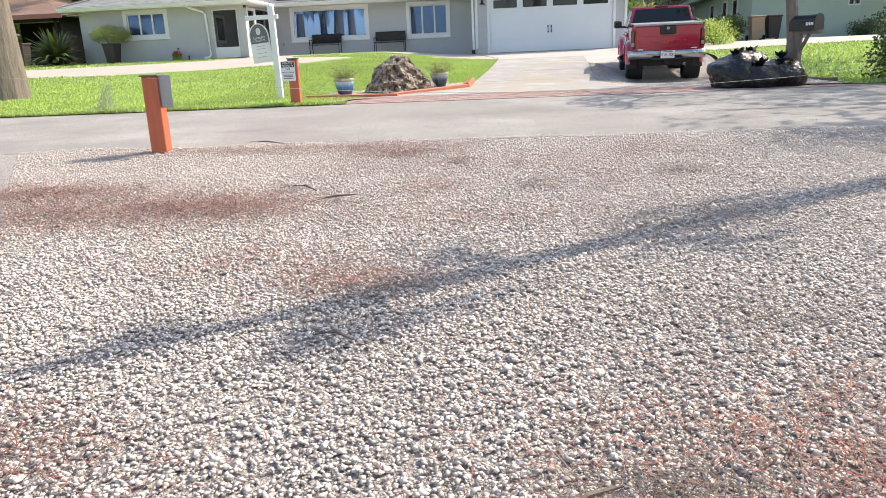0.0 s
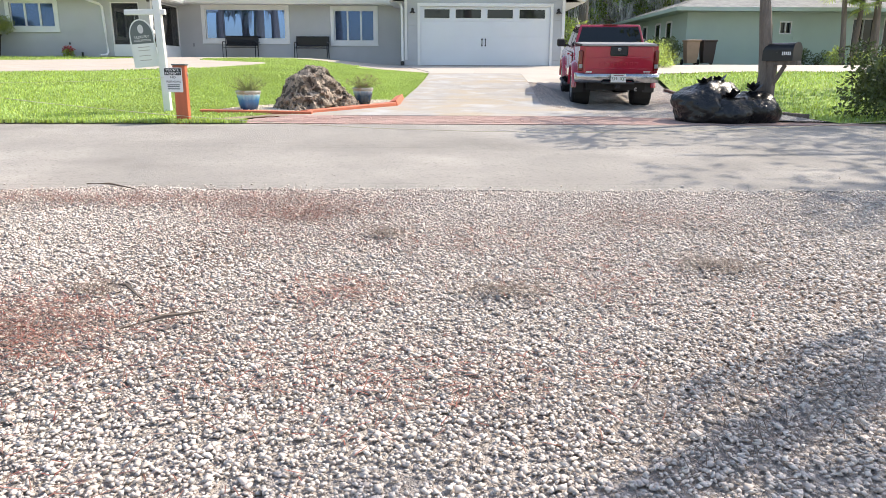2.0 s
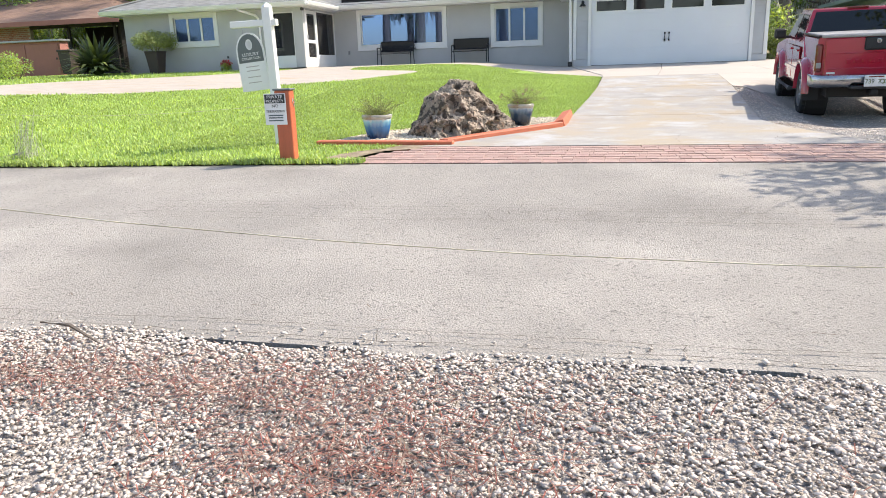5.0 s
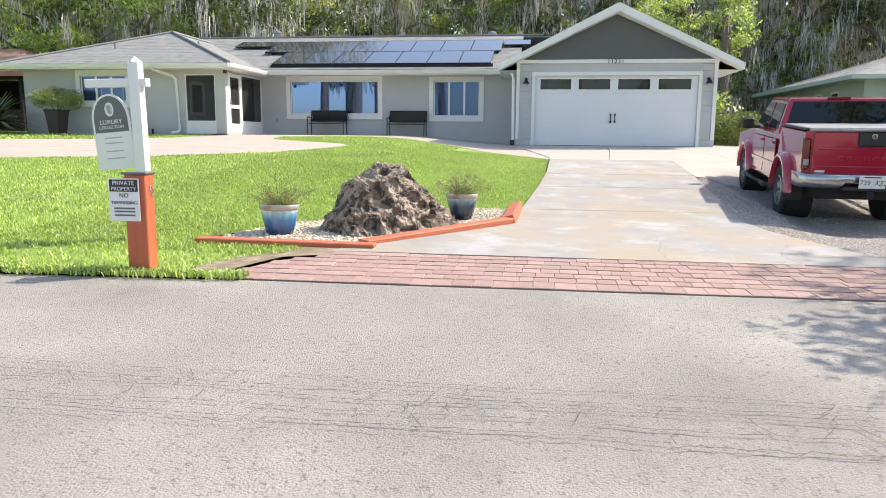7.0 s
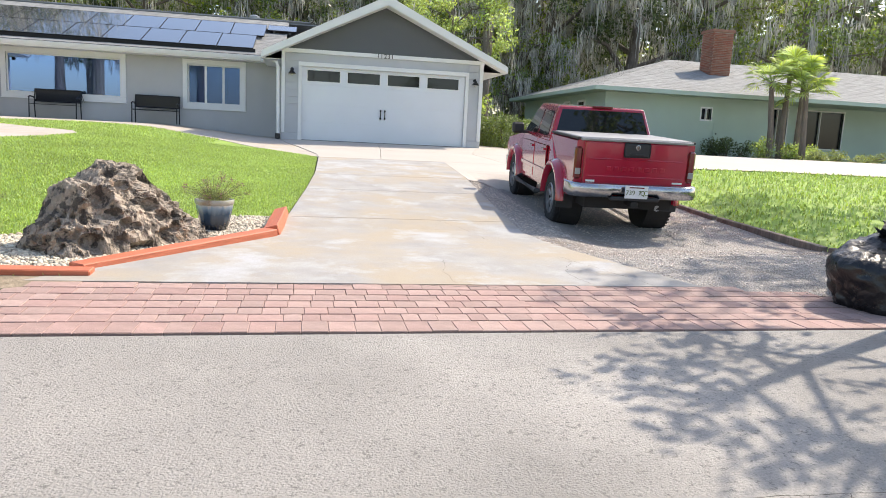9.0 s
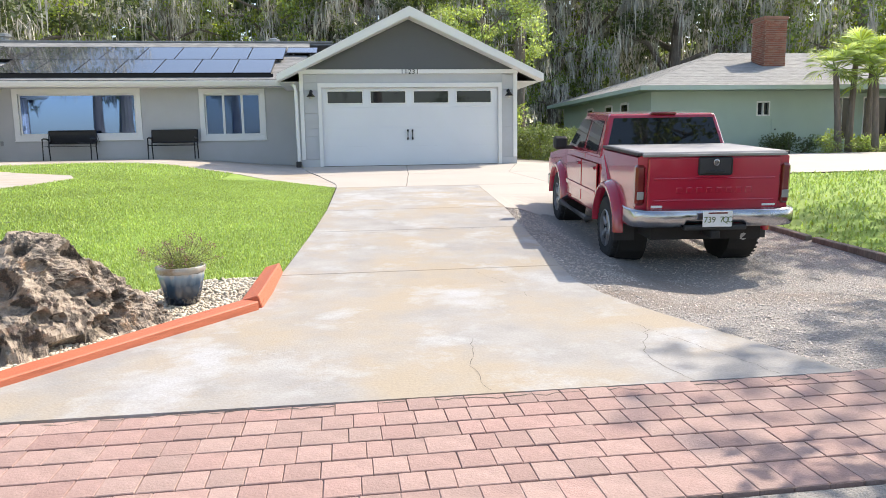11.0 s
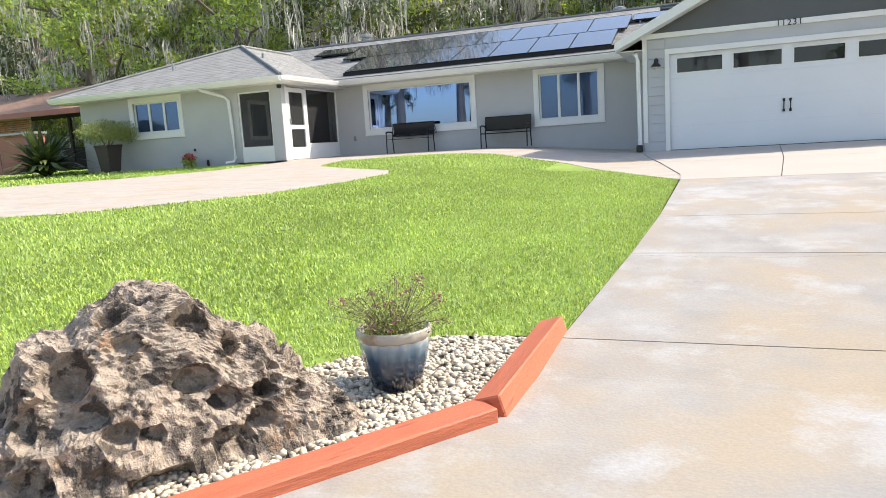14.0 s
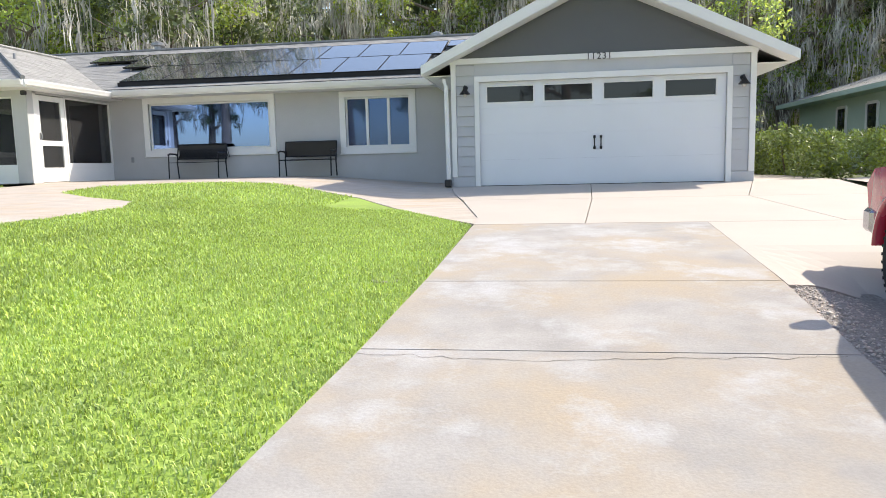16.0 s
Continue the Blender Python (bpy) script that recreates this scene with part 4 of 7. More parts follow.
def roof_vent(x, y, z, h, r):
    v = thing("roof_vent", pose(x, y, z), "short metal vent pipe on the roof", "vent pipe", "roof vents")
    bm = bmesh.new()
    lathe(bm, [(r * 2.2, -0.1), (r * 1.5, 0.02), (r, 0.05), (r, h), (r * 0.8, h)], 12)
    part("pipe", bm, M["metal_grey"], v)
    if r > 0.06:
        bm = bmesh.new()
        lathe(bm, [(r * 1.0, h - 0.02), (r * 1.7, h), (r * 1.7, h + 0.08), (r * 0.5, h + 0.14)], 12)
        part("cap", bm, M["metal_grey"], v)


roof_vent(-14.6, 1.0, 3.1, 0.28, 0.04)
roof_vent(-12.0, 2.0, 3.32, 0.22, 0.04)
roof_vent(-11.2, 7.6, 4.15, 0.42, 0.13)
roof_vent(-1.9, 7.4, 4.2, 0.2, 0.12)


# ---- the pickup truck ----
def truck(m):
    t = thing("pickup_truck", m, "red crew-cab pickup truck with a grey bed cover, parked on gravel", "pickup truck")
    L, HW = 4.85, 0.84
    AXR, AXF, WR, AR = 1.08, 4.02, 0.37, 0.46

    def arch(c, n=10, r=AR):
        return [(c + r * math.cos(a), 0.40 + r * math.sin(a)) for a in [math.pi * (1 - i / n) for i in range(n + 1)]]
    low = [(0.10, 0.56)] + [p for p in arch(AXR) if p[1] > 0.42] + [(1.62, 0.46), (3.5, 0.44)] + [p for p in arch(AXF) if p[1] > 0.42] + [(4.62, 0.48), (4.85, 0.56)]
    top = [(4.88, 0.86), (4.72, 1.0), (3.62, 1.16), (3.5, 1.18), (1.52, 1.18), (1.5, 1.26), (0.10, 1.26)]

    def side_body():
        bm = bmesh.new()
        prof = low + top
        cols = [(-HW, 0.0), (-HW + 0.04, 0.03), (HW - 0.04, 0.03), (HW, 0.0)]
        rings = []
        for x, inset in cols:
            rings.append([bm.verts.new((x, y, z - (0.02 if (z > 1.1 and inset == 0) else 0))) for y, z in prof])
        # tumblehome: upper edge lies a little further in than the belt
        for r in rings:
            for v in r:
                if v.co.z > 1.05:
                    v.co.x *= 0.955
                if v.co.z < 0.6:
                    v.co.x *= 0.97
        n = len(prof)
        for a, b in ((0, 1), (1, 2), (2, 3)):
            for i in range(n):
                bm.faces.new((rings[a][i], rings[a][(i + 1) % n], rings[b][(i + 1) % n], rings[b][i]))
        bmesh.ops.triangulate(bm, faces=[bm.faces.new(rings[0]), bm.faces.new(rings[3][::-1])])
        bmesh.ops.recalc_face_normals(bm, faces=bm.faces)
        return bm
    body = part("body", side_body(), M["car_red"], t)
    # cab
    def loft(a, b):
        bm = bmesh.new()
        lo, hi = [bm.verts.new(p) for p in a], [bm.verts.new(p) for p in b]
        k = len(a)
        for i in range(k):
            bm.faces.new((lo[i], lo[(i + 1) % k], hi[(i + 1) % k], hi[i]))
        bm.faces.new(lo[::-1]), bm.faces.new(hi)
        bmesh.ops.recalc_face_normals(bm, faces=bm.faces)
        bmesh.ops.bevel(bm, geom=[e for e in bm.edges if e.calc_face_angle(0) > 0.3], offset=0.05, segments=3, affect="EDGES", profile=0.6)
        return bm
    cab = part("cab", loft([(-0.82, 1.55, 1.12), (0.82, 1.55, 1.12), (0.82, 3.62, 1.12), (-0.82, 3.62, 1.12)],
                           [(-0.67, 1.72, 1.655), (0.67, 1.72, 1.655), (0.66, 2.92, 1.665), (-0.66, 2.92, 1.665)]), M["car_red"], t, smooth=False)

    def pane(name, quad, push, label=""):
        a = [Vector(p) for p in quad]
        n = (a[1] - a[0]).cross(a[2] - a[0]).normalized()
        bm = bmesh.new()
        f = [bm.verts.new(p + n * push) for p in a]
        g = [bm.verts.new(p - n * 0.02) for p in a]
        k = len(a)
        bm.faces.new(f), bm.faces.new(g[::-1])
        for i in range(k):
            bm.faces.new((f[i], g[i], g[(i + 1) % k], f[(i + 1) % k]))
        bmesh.ops.recalc_face_normals(bm, faces=bm.faces)
        return part(name, bm, M["car_glass"], cab, label)

    def rear(x, z):
        return (x, 1.55 + 0.17 * (z - 1.12) / 0.535, z)
    pane("rear_window", [rear(-0.73, 1.22), rear(0.73, 1.22), rear(0.625, 1.60), rear(-0.625, 1.60)], 0.006, "dark tinted rear window")

    def front(x, z):
        return (x, 3.62 - 0.70 * (z - 1.12) / 0.545, z)
    pane("windscreen", [front(0.70, 1.2), front(-0.70, 1.2), front(-0.58, 1.61), front(0.58, 1.61)], 0.006)
    for s in (-1, 1):
        def side(y, z):
            return (s * (0.82 - 0.15 * (z - 1.12) / 0.535), y, z)
        for q in ([side(1.78, 1.2), side(2.42, 1.2), side(2.42, 1.57), side(1.86, 1.57)], [side(2.52, 1.2), side(3.4, 1.2), side(3.0, 1.57), side(2.52, 1.57)]):
            pane("side_window", q if s > 0 else q[::-1], 0.006)
        # doors, handles and the pressed crease
        for ya, yb in ((1.66, 2.46), (2.5, 3.42)):
            bm = bmesh.new()
            box(bm, s * HW * 0.985 - 0.008, s * HW * 0.985 + 0.008, ya, yb, 0.52, 1.06, bev=0.006)
            d = part("door", bm, M["car_red"], t)
            part("door_handle", boxed(s * 0.845 - 0.018, s * 0.845 + 0.018, ya + 0.06, ya + 0.22, 0.985, 1.02, bev=0.008), M["car_red"], d)
        part("side_moulding", boxed(s * 0.838 - 0.014, s * 0.838 + 0.014, 1.66, 3.42, 0.66, 0.72, bev=0.006), M["car_red"], t)
        mi = part("wing_mirror", boxed(s * 0.98 - 0.10, s * 0.98 + 0.10, 3.18, 3.30, 1.15, 1.33, bev=0.03), M["plastic"], t, "black wing mirror")
        part("mirror_arm", boxed(s * 0.84 - 0.06, s * 0.84 + 0.06, 3.2, 3.27, 1.15, 1.2), M["plastic"], mi)
        for c in (AXR, AXF):
            bm = bmesh.new()
            pts_in = arch(c, 14, AR - 0.01)
            pts_out = arch(c, 14, AR + 0.075)
            rows = []
            for (yi, zi), (yo, zo) in zip(pts_in, pts_out):
                rows.append([bm.verts.new(p) for p in ((s * 0.80, yi, zi), (s * 0.905, yi, zi), (s * 0.90, (yi + yo) / 2, (zi + zo) / 2), (s * 0.825, yo, zo), (s * 0.80, yo, zo))])
            for a, b in zip(rows, rows[1:]):
                for i in range(4):
                    bm.faces.new((a[i], a[i + 1], b[i + 1], b[i]))
            bmesh.ops.recalc_face_normals(bm, faces=bm.faces)
            part("wheel_flare", bm, M["car_red"], t, smooth=True)
            bm = bmesh.new()
            lathe(bm, [(0.44, -0.3), (0.44, 0.02)], 20)
            bmesh.ops.transform(bm, matrix=Matrix.Translation((s * 0.78, c, 0.42)) @ pose(0, 0, 0, 0, s * 90, 0), verts=bm.verts)
            part("wheel_well", bm, M["under"], t)
            wh = thing("wheel", Matrix(), "", "wheel")
            del wh["category"]
            wh.parent = t
            wh.matrix_basis = Matrix.Translation((s * 0.76, c, WR)) @ pose(0, 0, 0, 0, s * 90, 0)
            bm = bmesh.new()
            lathe(bm, [(0.22, -0.10), (0.31, -0.108), (0.35, -0.095), (0.368, -0.07), (0.37, 0.0), (0.368, 0.07), (0.35, 0.095), (0.31, 0.108), (0.215, 0.10), (0.2, 0.05), (0.2, -0.1)], 36)
            for i in range(36):
                a = i * math.pi / 18
                for h in (-0.06, 0.06):
                    box(bm, -0.012, 0.012, -0.036, 0.036, 0.0, 0.010, m=pose(0.366 * math.cos(a + h), 0.366 * math.sin(a + h), h) @ pose(0, 0, 0, 0, 0, math.degrees(a)) @ pose(0, 0, 0, 90, 0, 90))
            part("tyre", bm, M["rubber"], wh, "worn black all-terrain tyre")
            bm = bmesh.new()
            lathe(bm, [(0.0, 0.02), (0.06, 0.06), (0.07, 0.05), (0.20, 0.03), (0.215, 0.1), (0.205, 0.11), (0.2, -0.05), (0.0, -0.05)], 24)
            for i in range(6):
                a = i * math.pi / 3
                box(bm, 0.05, 0.205, -0.028, 0.028, 0.03, 0.085, bev=0.01, m=pose(0, 0, 0, 0, 0, math.degrees(a)))
            part("rim", bm, M["alloy"], wh, "silver alloy rim")
        # running board, tail lamp, mudflap
        bm = bmesh.new()
        tube(bm, [(s * 0.80, 1.58, 0.42), (s * 0.93, 1.7, 0.38), (s * 0.93, 3.35, 0.38), (s * 0.80, 3.47, 0.42)], 0.042, 10)
        part("running_board", bm, M["plastic"], t)
        lamp = part("tail_lamp", boxed(s * 0.772 - 0.052, s * 0.772 + 0.052, 0.072, 0.17, 0.76, 1.17, bev=0.025), M["lamp_red"], t, "dark red tail lamp")
        part("reversing_lens", boxed(s * 0.772 - 0.035, s * 0.772 + 0.035, 0.064, 0.08, 0.82, 0.90, bev=0.006), M["metal_grey"], lamp)
        part("mudflap", boxed(s * 0.76 - 0.12, s * 0.76 + 0.12, 0.64, 0.66, 0.3, 0.52), M["plastic"], t)
    # rear end
    tg = part("tailgate", boxed(-0.70, 0.70, 0.055, 0.12, 0.69, 1.24, bev=0.012), M["car_red"], t)
    for z in (0.80, 1.02):
        part("pressed_crease", boxed(-0.64, 0.64, 0.046, 0.06, z, z + 0.018, bev=0.006), M["car_red"], tg)
    part("handle_plate", boxed(-0.18, 0.18, 0.04, 0.06, 1.06, 1.245, bev=0.018), M["plastic"], tg, "black tailgate handle bezel")
    part("handle_recess", boxed(-0.1, 0.1, 0.028, 0.04, 1.08, 1.11, bev=0.005), M["black"], tg)
    bm = bmesh.new()
    lathe(bm, [(0.034, 0.0), (0.034, 0.01), (0.024, 0.012), (0.024, 0.0)], 18)
    bmesh.ops.transform(bm, matrix=pose(0, 0.035, 1.19, 90, 0, 0), verts=bm.verts)
    part("round_badge", bm, M["chrome"], tg)
    for i in range(8):
        part("raised_letter_bar", boxed(-0.40 + i * 0.105, -0.335 + i * 0.105, 0.048, 0.06, 0.88, 0.94, bev=0.006), M["car_red"], tg)
    part("decal", boxed(-0.66, -0.54, 0.052, 0.057, 0.735, 0.76), M["white"], tg)
    part("decal", boxed(0.52, 0.66, 0.052, 0.057, 0.745, 0.765), M["white"], tg)
    bm = bmesh.new()
    prof = [(-0.87, 0.34), (-0.87, 0.12), (-0.845, 0.02), (-0.74, -0.045), (-0.56, -0.06), (-0.34, -0.06), (-0.30, -0.035), (0.30, -0.035), (0.34, -0.06), (0.56, -0.06), (0.74, -0.045), (0.845, 0.02), (0.87, 0.12), (0.87, 0.34)]
    rows = []
    for x, y in prof:
        lift = 0.0 if abs(x) > 0.31 else 0.03
        rows.append([bm.verts.new((x * k, y + d, z)) for d, z, k in ((0.10, 0.725, 0.985), (0.02, 0.722, 1.0), (0.0, 0.70, 1.0), (-0.006, 0.64, 1.0), (0.004, 0.585 + lift, 1.0), (0.03, 0.55 + lift, 0.99), (0.09, 0.54 + lift, 0.98))])
    for a, b in zip(rows, rows[1:]):
        for i in range(6):
            bm.faces.new((a[i], b[i], b[i + 1], a[i + 1]))
    bmesh.ops.recalc_face_normals(bm, faces=bm.faces)
    bp = part("rear_bumper", bm, M["chrome"], t, "scuffed chrome step bumper", smooth=True)
    part("bumper_step", boxed(-0.33, 0.33, -0.05, 0.06, 0.515, 0.565, bev=0.012), M["plastic"], bp)
    pl = part("number_plate", boxed(-0.155, 0.155, -0.085, -0.075, 0.555, 0.715, bev=0.004), M["white"], t, "white licence plate with dark green characters")
    for i, ch in enumerate("739 7QC"):
        cu = bpy.data.curves.new("plate_character", "FONT")
        cu.body, cu.size, cu.extrude, cu.align_x = ch, 0.085, 0.001, "CENTER"
        cu.materials.append(M["leaf_dark"])
        d = new("plate_character", cu)
        d.parent = pl
        d.matrix_basis = pose(-0.125 + i * 0.042, -0.087, 0.60, 90, 0, 0)
    part("plate_strip", boxed(-0.1, 0.1, -0.0865, -0.085, 0.688, 0.702), M["lamp_red"], pl)
    hitch = part("tow_hitch", boxed(-0.05, 0.05, -0.06, 0.3, 0.43, 0.51, bev=0.01), M["under"], t)
    part("undertray", boxed(-0.6, 0.6, 0.2, 4.5, 0.38, 0.56), M["under"], t)
    bm = bmesh.new()
    rod(bm, (-0.6, AXR, WR), (0.6, AXR, WR), 0.06, seg=10)
    part("rear_axle", bm, M["under"], t)
    bm = bmesh.new()
    tube(bm, [(0.42, 0.2, 0.4), (0.4, 0.7, 0.42), (0.35, 2.2, 0.4)], 0.04, 8)
    part("exhaust_pipe", bm, M["metal_grey"], t)
    # bed cover, rails, high brake lamp, front
    bc = part("bed_cover", boxed(-0.76, 0.76, 0.09, 1.52, 1.262, 1.295, bev=0.012), M["tonneau"], t, "grey fabric bed cover")
    for x in (-0.78, 0.78):
        part("cover_rail", boxed(x - 0.025, x + 0.025, 0.09, 1.52, 1.258, 1.29, bev=0.006), M["plastic"], bc)
    part("cover_seal", boxed(-0.76, 0.76, 0.055, 0.09, 1.25, 1.28, bev=0.004), M["alloy"], bc, "pale metal edge of the cover")
    part("brake_lamp", boxed(-0.16, 0.16, 1.68, 1.74, 1.635, 1.668, bev=0.008), M["lamp_red"], t)
    part("front_bumper", boxed(-0.85, 0.85, 4.72, 4.92, 0.46, 0.66, bev=0.03), M["chrome"], t)
    part("grille", boxed(-0.5, 0.5, 4.86, 4.895, 0.68, 0.84, bev=0.01), M["plastic"], t)
    for s in (-1, 1):
        part("headlamp", boxed(s * 0.66 - 0.14, s * 0.66 + 0.14, 4.8, 4.885, 0.68, 0.86, bev=0.02), M["lamp_white"], t)
    return t


TX, TY = 4.35, -13.05
zr, zf = lz(4.3, TY + 1.1), lz(4.5, TY + 4.0)
truck(Matrix.Translation((TX, TY, zr - 0.02 - 1.08 * (zf - zr) / 2.94)) @ pose(0, 0, 0, math.degrees(math.atan((zf - zr) / 2.94)), 0, -5.3) @ Matrix.Diagonal((0.965, 0.965, 1, 1)))


# ---- yard things ----
def timber(name, pts, w, h, label, tilt=0.0):
    """A square timber along pts, resting on the ground."""
    bm = bmesh.new()
    a, b = Vector(pts[0]), Vector(pts[1])
    d = (b - a)
    ln = d.length
    box(bm, -w / 2, w / 2, 0, ln, -0.04, h, bev=0.008)
    bmesh.ops.bisect_plane(bm, geom=bm.verts[:] + bm.edges[:] + bm.faces[:], plane_co=(0, ln / 2, 0), plane_no=(0, 1, 0))
    m = Matrix.Translation(a) @ d.to_track_quat("Y", "Z").to_matrix().to_4x4() @ pose(0, 0, 0, 0, tilt, 0)
    return solid(name, bm, M["red_timber"], label, "timber edging", "painted timber edging", "", m)


def on(x, y, dz=0.0):
    return (x, y, lz(x, y) + dz)


timber("edging_timber", [on(-0.10, -14.04, 0.0), on(-0.045, -12.82, -0.01)], 0.15, 0.10, "red-painted timber edging tilted beside the drive", -16)
timber("edging_timber", [on(-1.47, -15.80, -0.055), on(-0.11, -14.05, -0.02)], 0.17, 0.10, "red-painted timber edging along the stone bed")
timber("edging_timber", [on(-3.1, -16.04, -0.06), on(-1.31, -15.97, -0.06)], 0.16, 0.105, "red-painted timber edging meeting the lawn")


def limestone(m):
    """A weathered boulder: a low lobe at one end, a steep shoulder, a peak and a long slope, hollowed by caves and pits."""
    bm = bmesh.new()
    bmesh.ops.create_icosphere(bm, subdivisions=7, radius=1.0)
    n = len(bm.verts)
    P = np.array([v.co[:] for v in bm.verts])
    P /= np.linalg.norm(P, axis=1)[:, None]
    x = 0.03 + 0.83 * np.sign(P[:, 0]) * np.abs(P[:, 0]) ** 0.8
    top = np.interp(x, (-0.80, -0.72, -0.62, -0.585, -0.53, -0.34, -0.27, -0.12, 0.10, 0.28, 0.48, 0.66, 0.86), (0.20, 0.33, 0.36, 0.46, 0.60, 0.60, 0.70, 0.765, 0.75, 0.56, 0.42, 0.24, 0.06))
    ring = np.maximum(np.sqrt(1 - np.clip(P[:, 0] ** 2, 0, 0.9999)), 1e-3)
    fy, fz = P[:, 1] / ring, P[:, 2] / ring
    end = np.clip((1 - np.abs(P[:, 0]) ** 8), 0, 1) ** 0.5
    zf = np.sign(fz) * np.abs(fz) ** 0.5
    z = np.where(zf > 0, zf * top, zf * 0.1) * end
    y = 0.40 * np.sign(fy) * np.abs(fy) ** 0.75 * end * (1 - 0.35 * np.clip(zf, 0, 1)) + 0.05 * np.clip(zf, 0, 1)
    C = np.stack([x, y, z], 1)
    N = np.stack([P[:, 0] / 0.86, P[:, 1] / 0.46, P[:, 2] / 0.6], 1)
    N /= np.linalg.norm(N, axis=1)[:, None]
    o = Vector((3.3, 1.7, 7.1))

    def ridged(v):
        return 1 - 2 * abs(noise.noise(v))
    lump = np.array([0.07 * noise.noise(Vector(c) * 2.4 + o) + 0.035 * ridged(Vector(c) * 4.5 + o) + 0.018 * ridged(Vector(c) * 11 + o) + 0.010 * noise.noise(Vector(c) * 26 + o)
                     + 0.011 * ridged(Vector(c) * 30 - o) + 0.011 * noise.noise(Vector(c) * 62 + o) - 0.03 * max(0.0, noise.noise(Vector(c) * 14 - o) - 0.15) for c in C]) - 0.03
    C = C + N * lump[:, None]
    r = random.Random(12)
    D = np.zeros(n)
    pits = [(0.012, 190), (0.018, 130), (0.026, 60), (0.036, 26), (0.05, 22), (0.07, 12)]
    for size, count in pits:
        for i in range(count):
            c = C[r.randrange(n)]
            if c[2] < 0.03 or (size > 0.03 and c[2] > 0.55):
                continue
            rad = size * r.uniform(0.8, 1.25)
            q = (C - c) * np.array([r.uniform(0.65, 1.1), r.uniform(0.7, 1.0), r.uniform(0.8, 1.3)])
            f = np.linalg.norm(q, axis=1) / rad
            D = np.maximum(D, np.where(f < 1, np.clip(1 - f ** 5, 0, 1) ** 0.6 * rad * r.uniform(1.3, 2.2), 0))
    # caves: under the foot, beside the lobe and two on the crown
    for cx, cz, rad, deep in ((-0.12, 0.05, 0.10, 1.7), (0.14, 0.08, 0.075, 1.6), (-0.62, 0.07, 0.09, 1.5), (-0.5, 0.30, 0.12, 0.75), (-0.25, 0.20, 0.06, 1.8), (-0.12, 0.23, 0.045, 1.9), (0.02, 0.34, 0.075, 1.2), (-0.32, 0.36, 0.07, 1.3), (0.12, 0.62, 0.07, 1.6), (-0.18, 0.66, 0.05, 1.4), (0.46, 0.22, 0.05, 1.6), (0.3, 0.16, 0.06, 1.5), (-0.22, 0.55, 0.05, 1.3)):
        near = np.where((np.abs(C[:, 0] - cx) < 0.06) & (np.abs(C[:, 2] - cz) < 0.06) & (P[:, 1] < 0))[0]
        if not len(near):
            continue
        c = C[near[len(near) // 2]]
        f = np.linalg.norm((C - c) * np.array([0.8, 0.8, 1.15]), axis=1) / rad
        D = np.maximum(D, np.where(f < 1, np.clip(1 - f ** 6, 0, 1) ** 0.6 * rad * deep, 0))
    C = C - N * D[:, None]
    for v, c in zip(bm.verts, C):
        v.co = c
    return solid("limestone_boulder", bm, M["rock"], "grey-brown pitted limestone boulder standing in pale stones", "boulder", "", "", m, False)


limestone(Matrix.Translation(on(-1.42, -14.64, -0.03)) @ pose(0, 0, 0, 0, 0, 52))


def leaf_mesh(name, n, spots, size, material, parent=None, seed=1, droop=0.2, aspect=0.45, up=0.0):
    """n diamond leaves scattered in ellipsoidal clumps: spots of (x, y, z, rx, ry, rz)."""
    rg = np.random.default_rng(seed)
    spots = np.asarray(spots, float)
    vol = np.maximum(spots[:, 3] * spots[:, 4] * spots[:, 5], 1e-9) ** 0.7
    idx = rg.choice(len(spots), n, p=vol / vol.sum())
    d = rg.normal(size=(n, 3))
    d /= np.linalg.norm(d, axis=1)[:, None]
    rad = rg.random(n) ** 0.45
    c = spots[idx, :3] + d * rad[:, None] * spots[idx, 3:]
    ax = rg.normal(size=(n, 3)) + d * 0.6
    ax[:, 2] += up - droop
    ax /= np.linalg.norm(ax, axis=1)[:, None]
    sd = np.cross(ax, rg.normal(size=(n, 3)))
    sd /= np.maximum(np.linalg.norm(sd, axis=1), 1e-6)[:, None]
    nm = np.cross(ax, sd)
    s = size * rg.uniform(0.6, 1.35, n)[:, None]
    v = np.stack([c, c + ax * s * 0.5 + sd * s * aspect * 0.5 + nm * s * 0.08, c + ax * s, c + ax * s * 0.5 - sd * s * aspect * 0.5 + nm * s * 0.08], 1).reshape(-1, 3)
    f = np.arange(4 * n).reshape(n, 4)
    return mesh_arrays(name, v, f, material, parent)


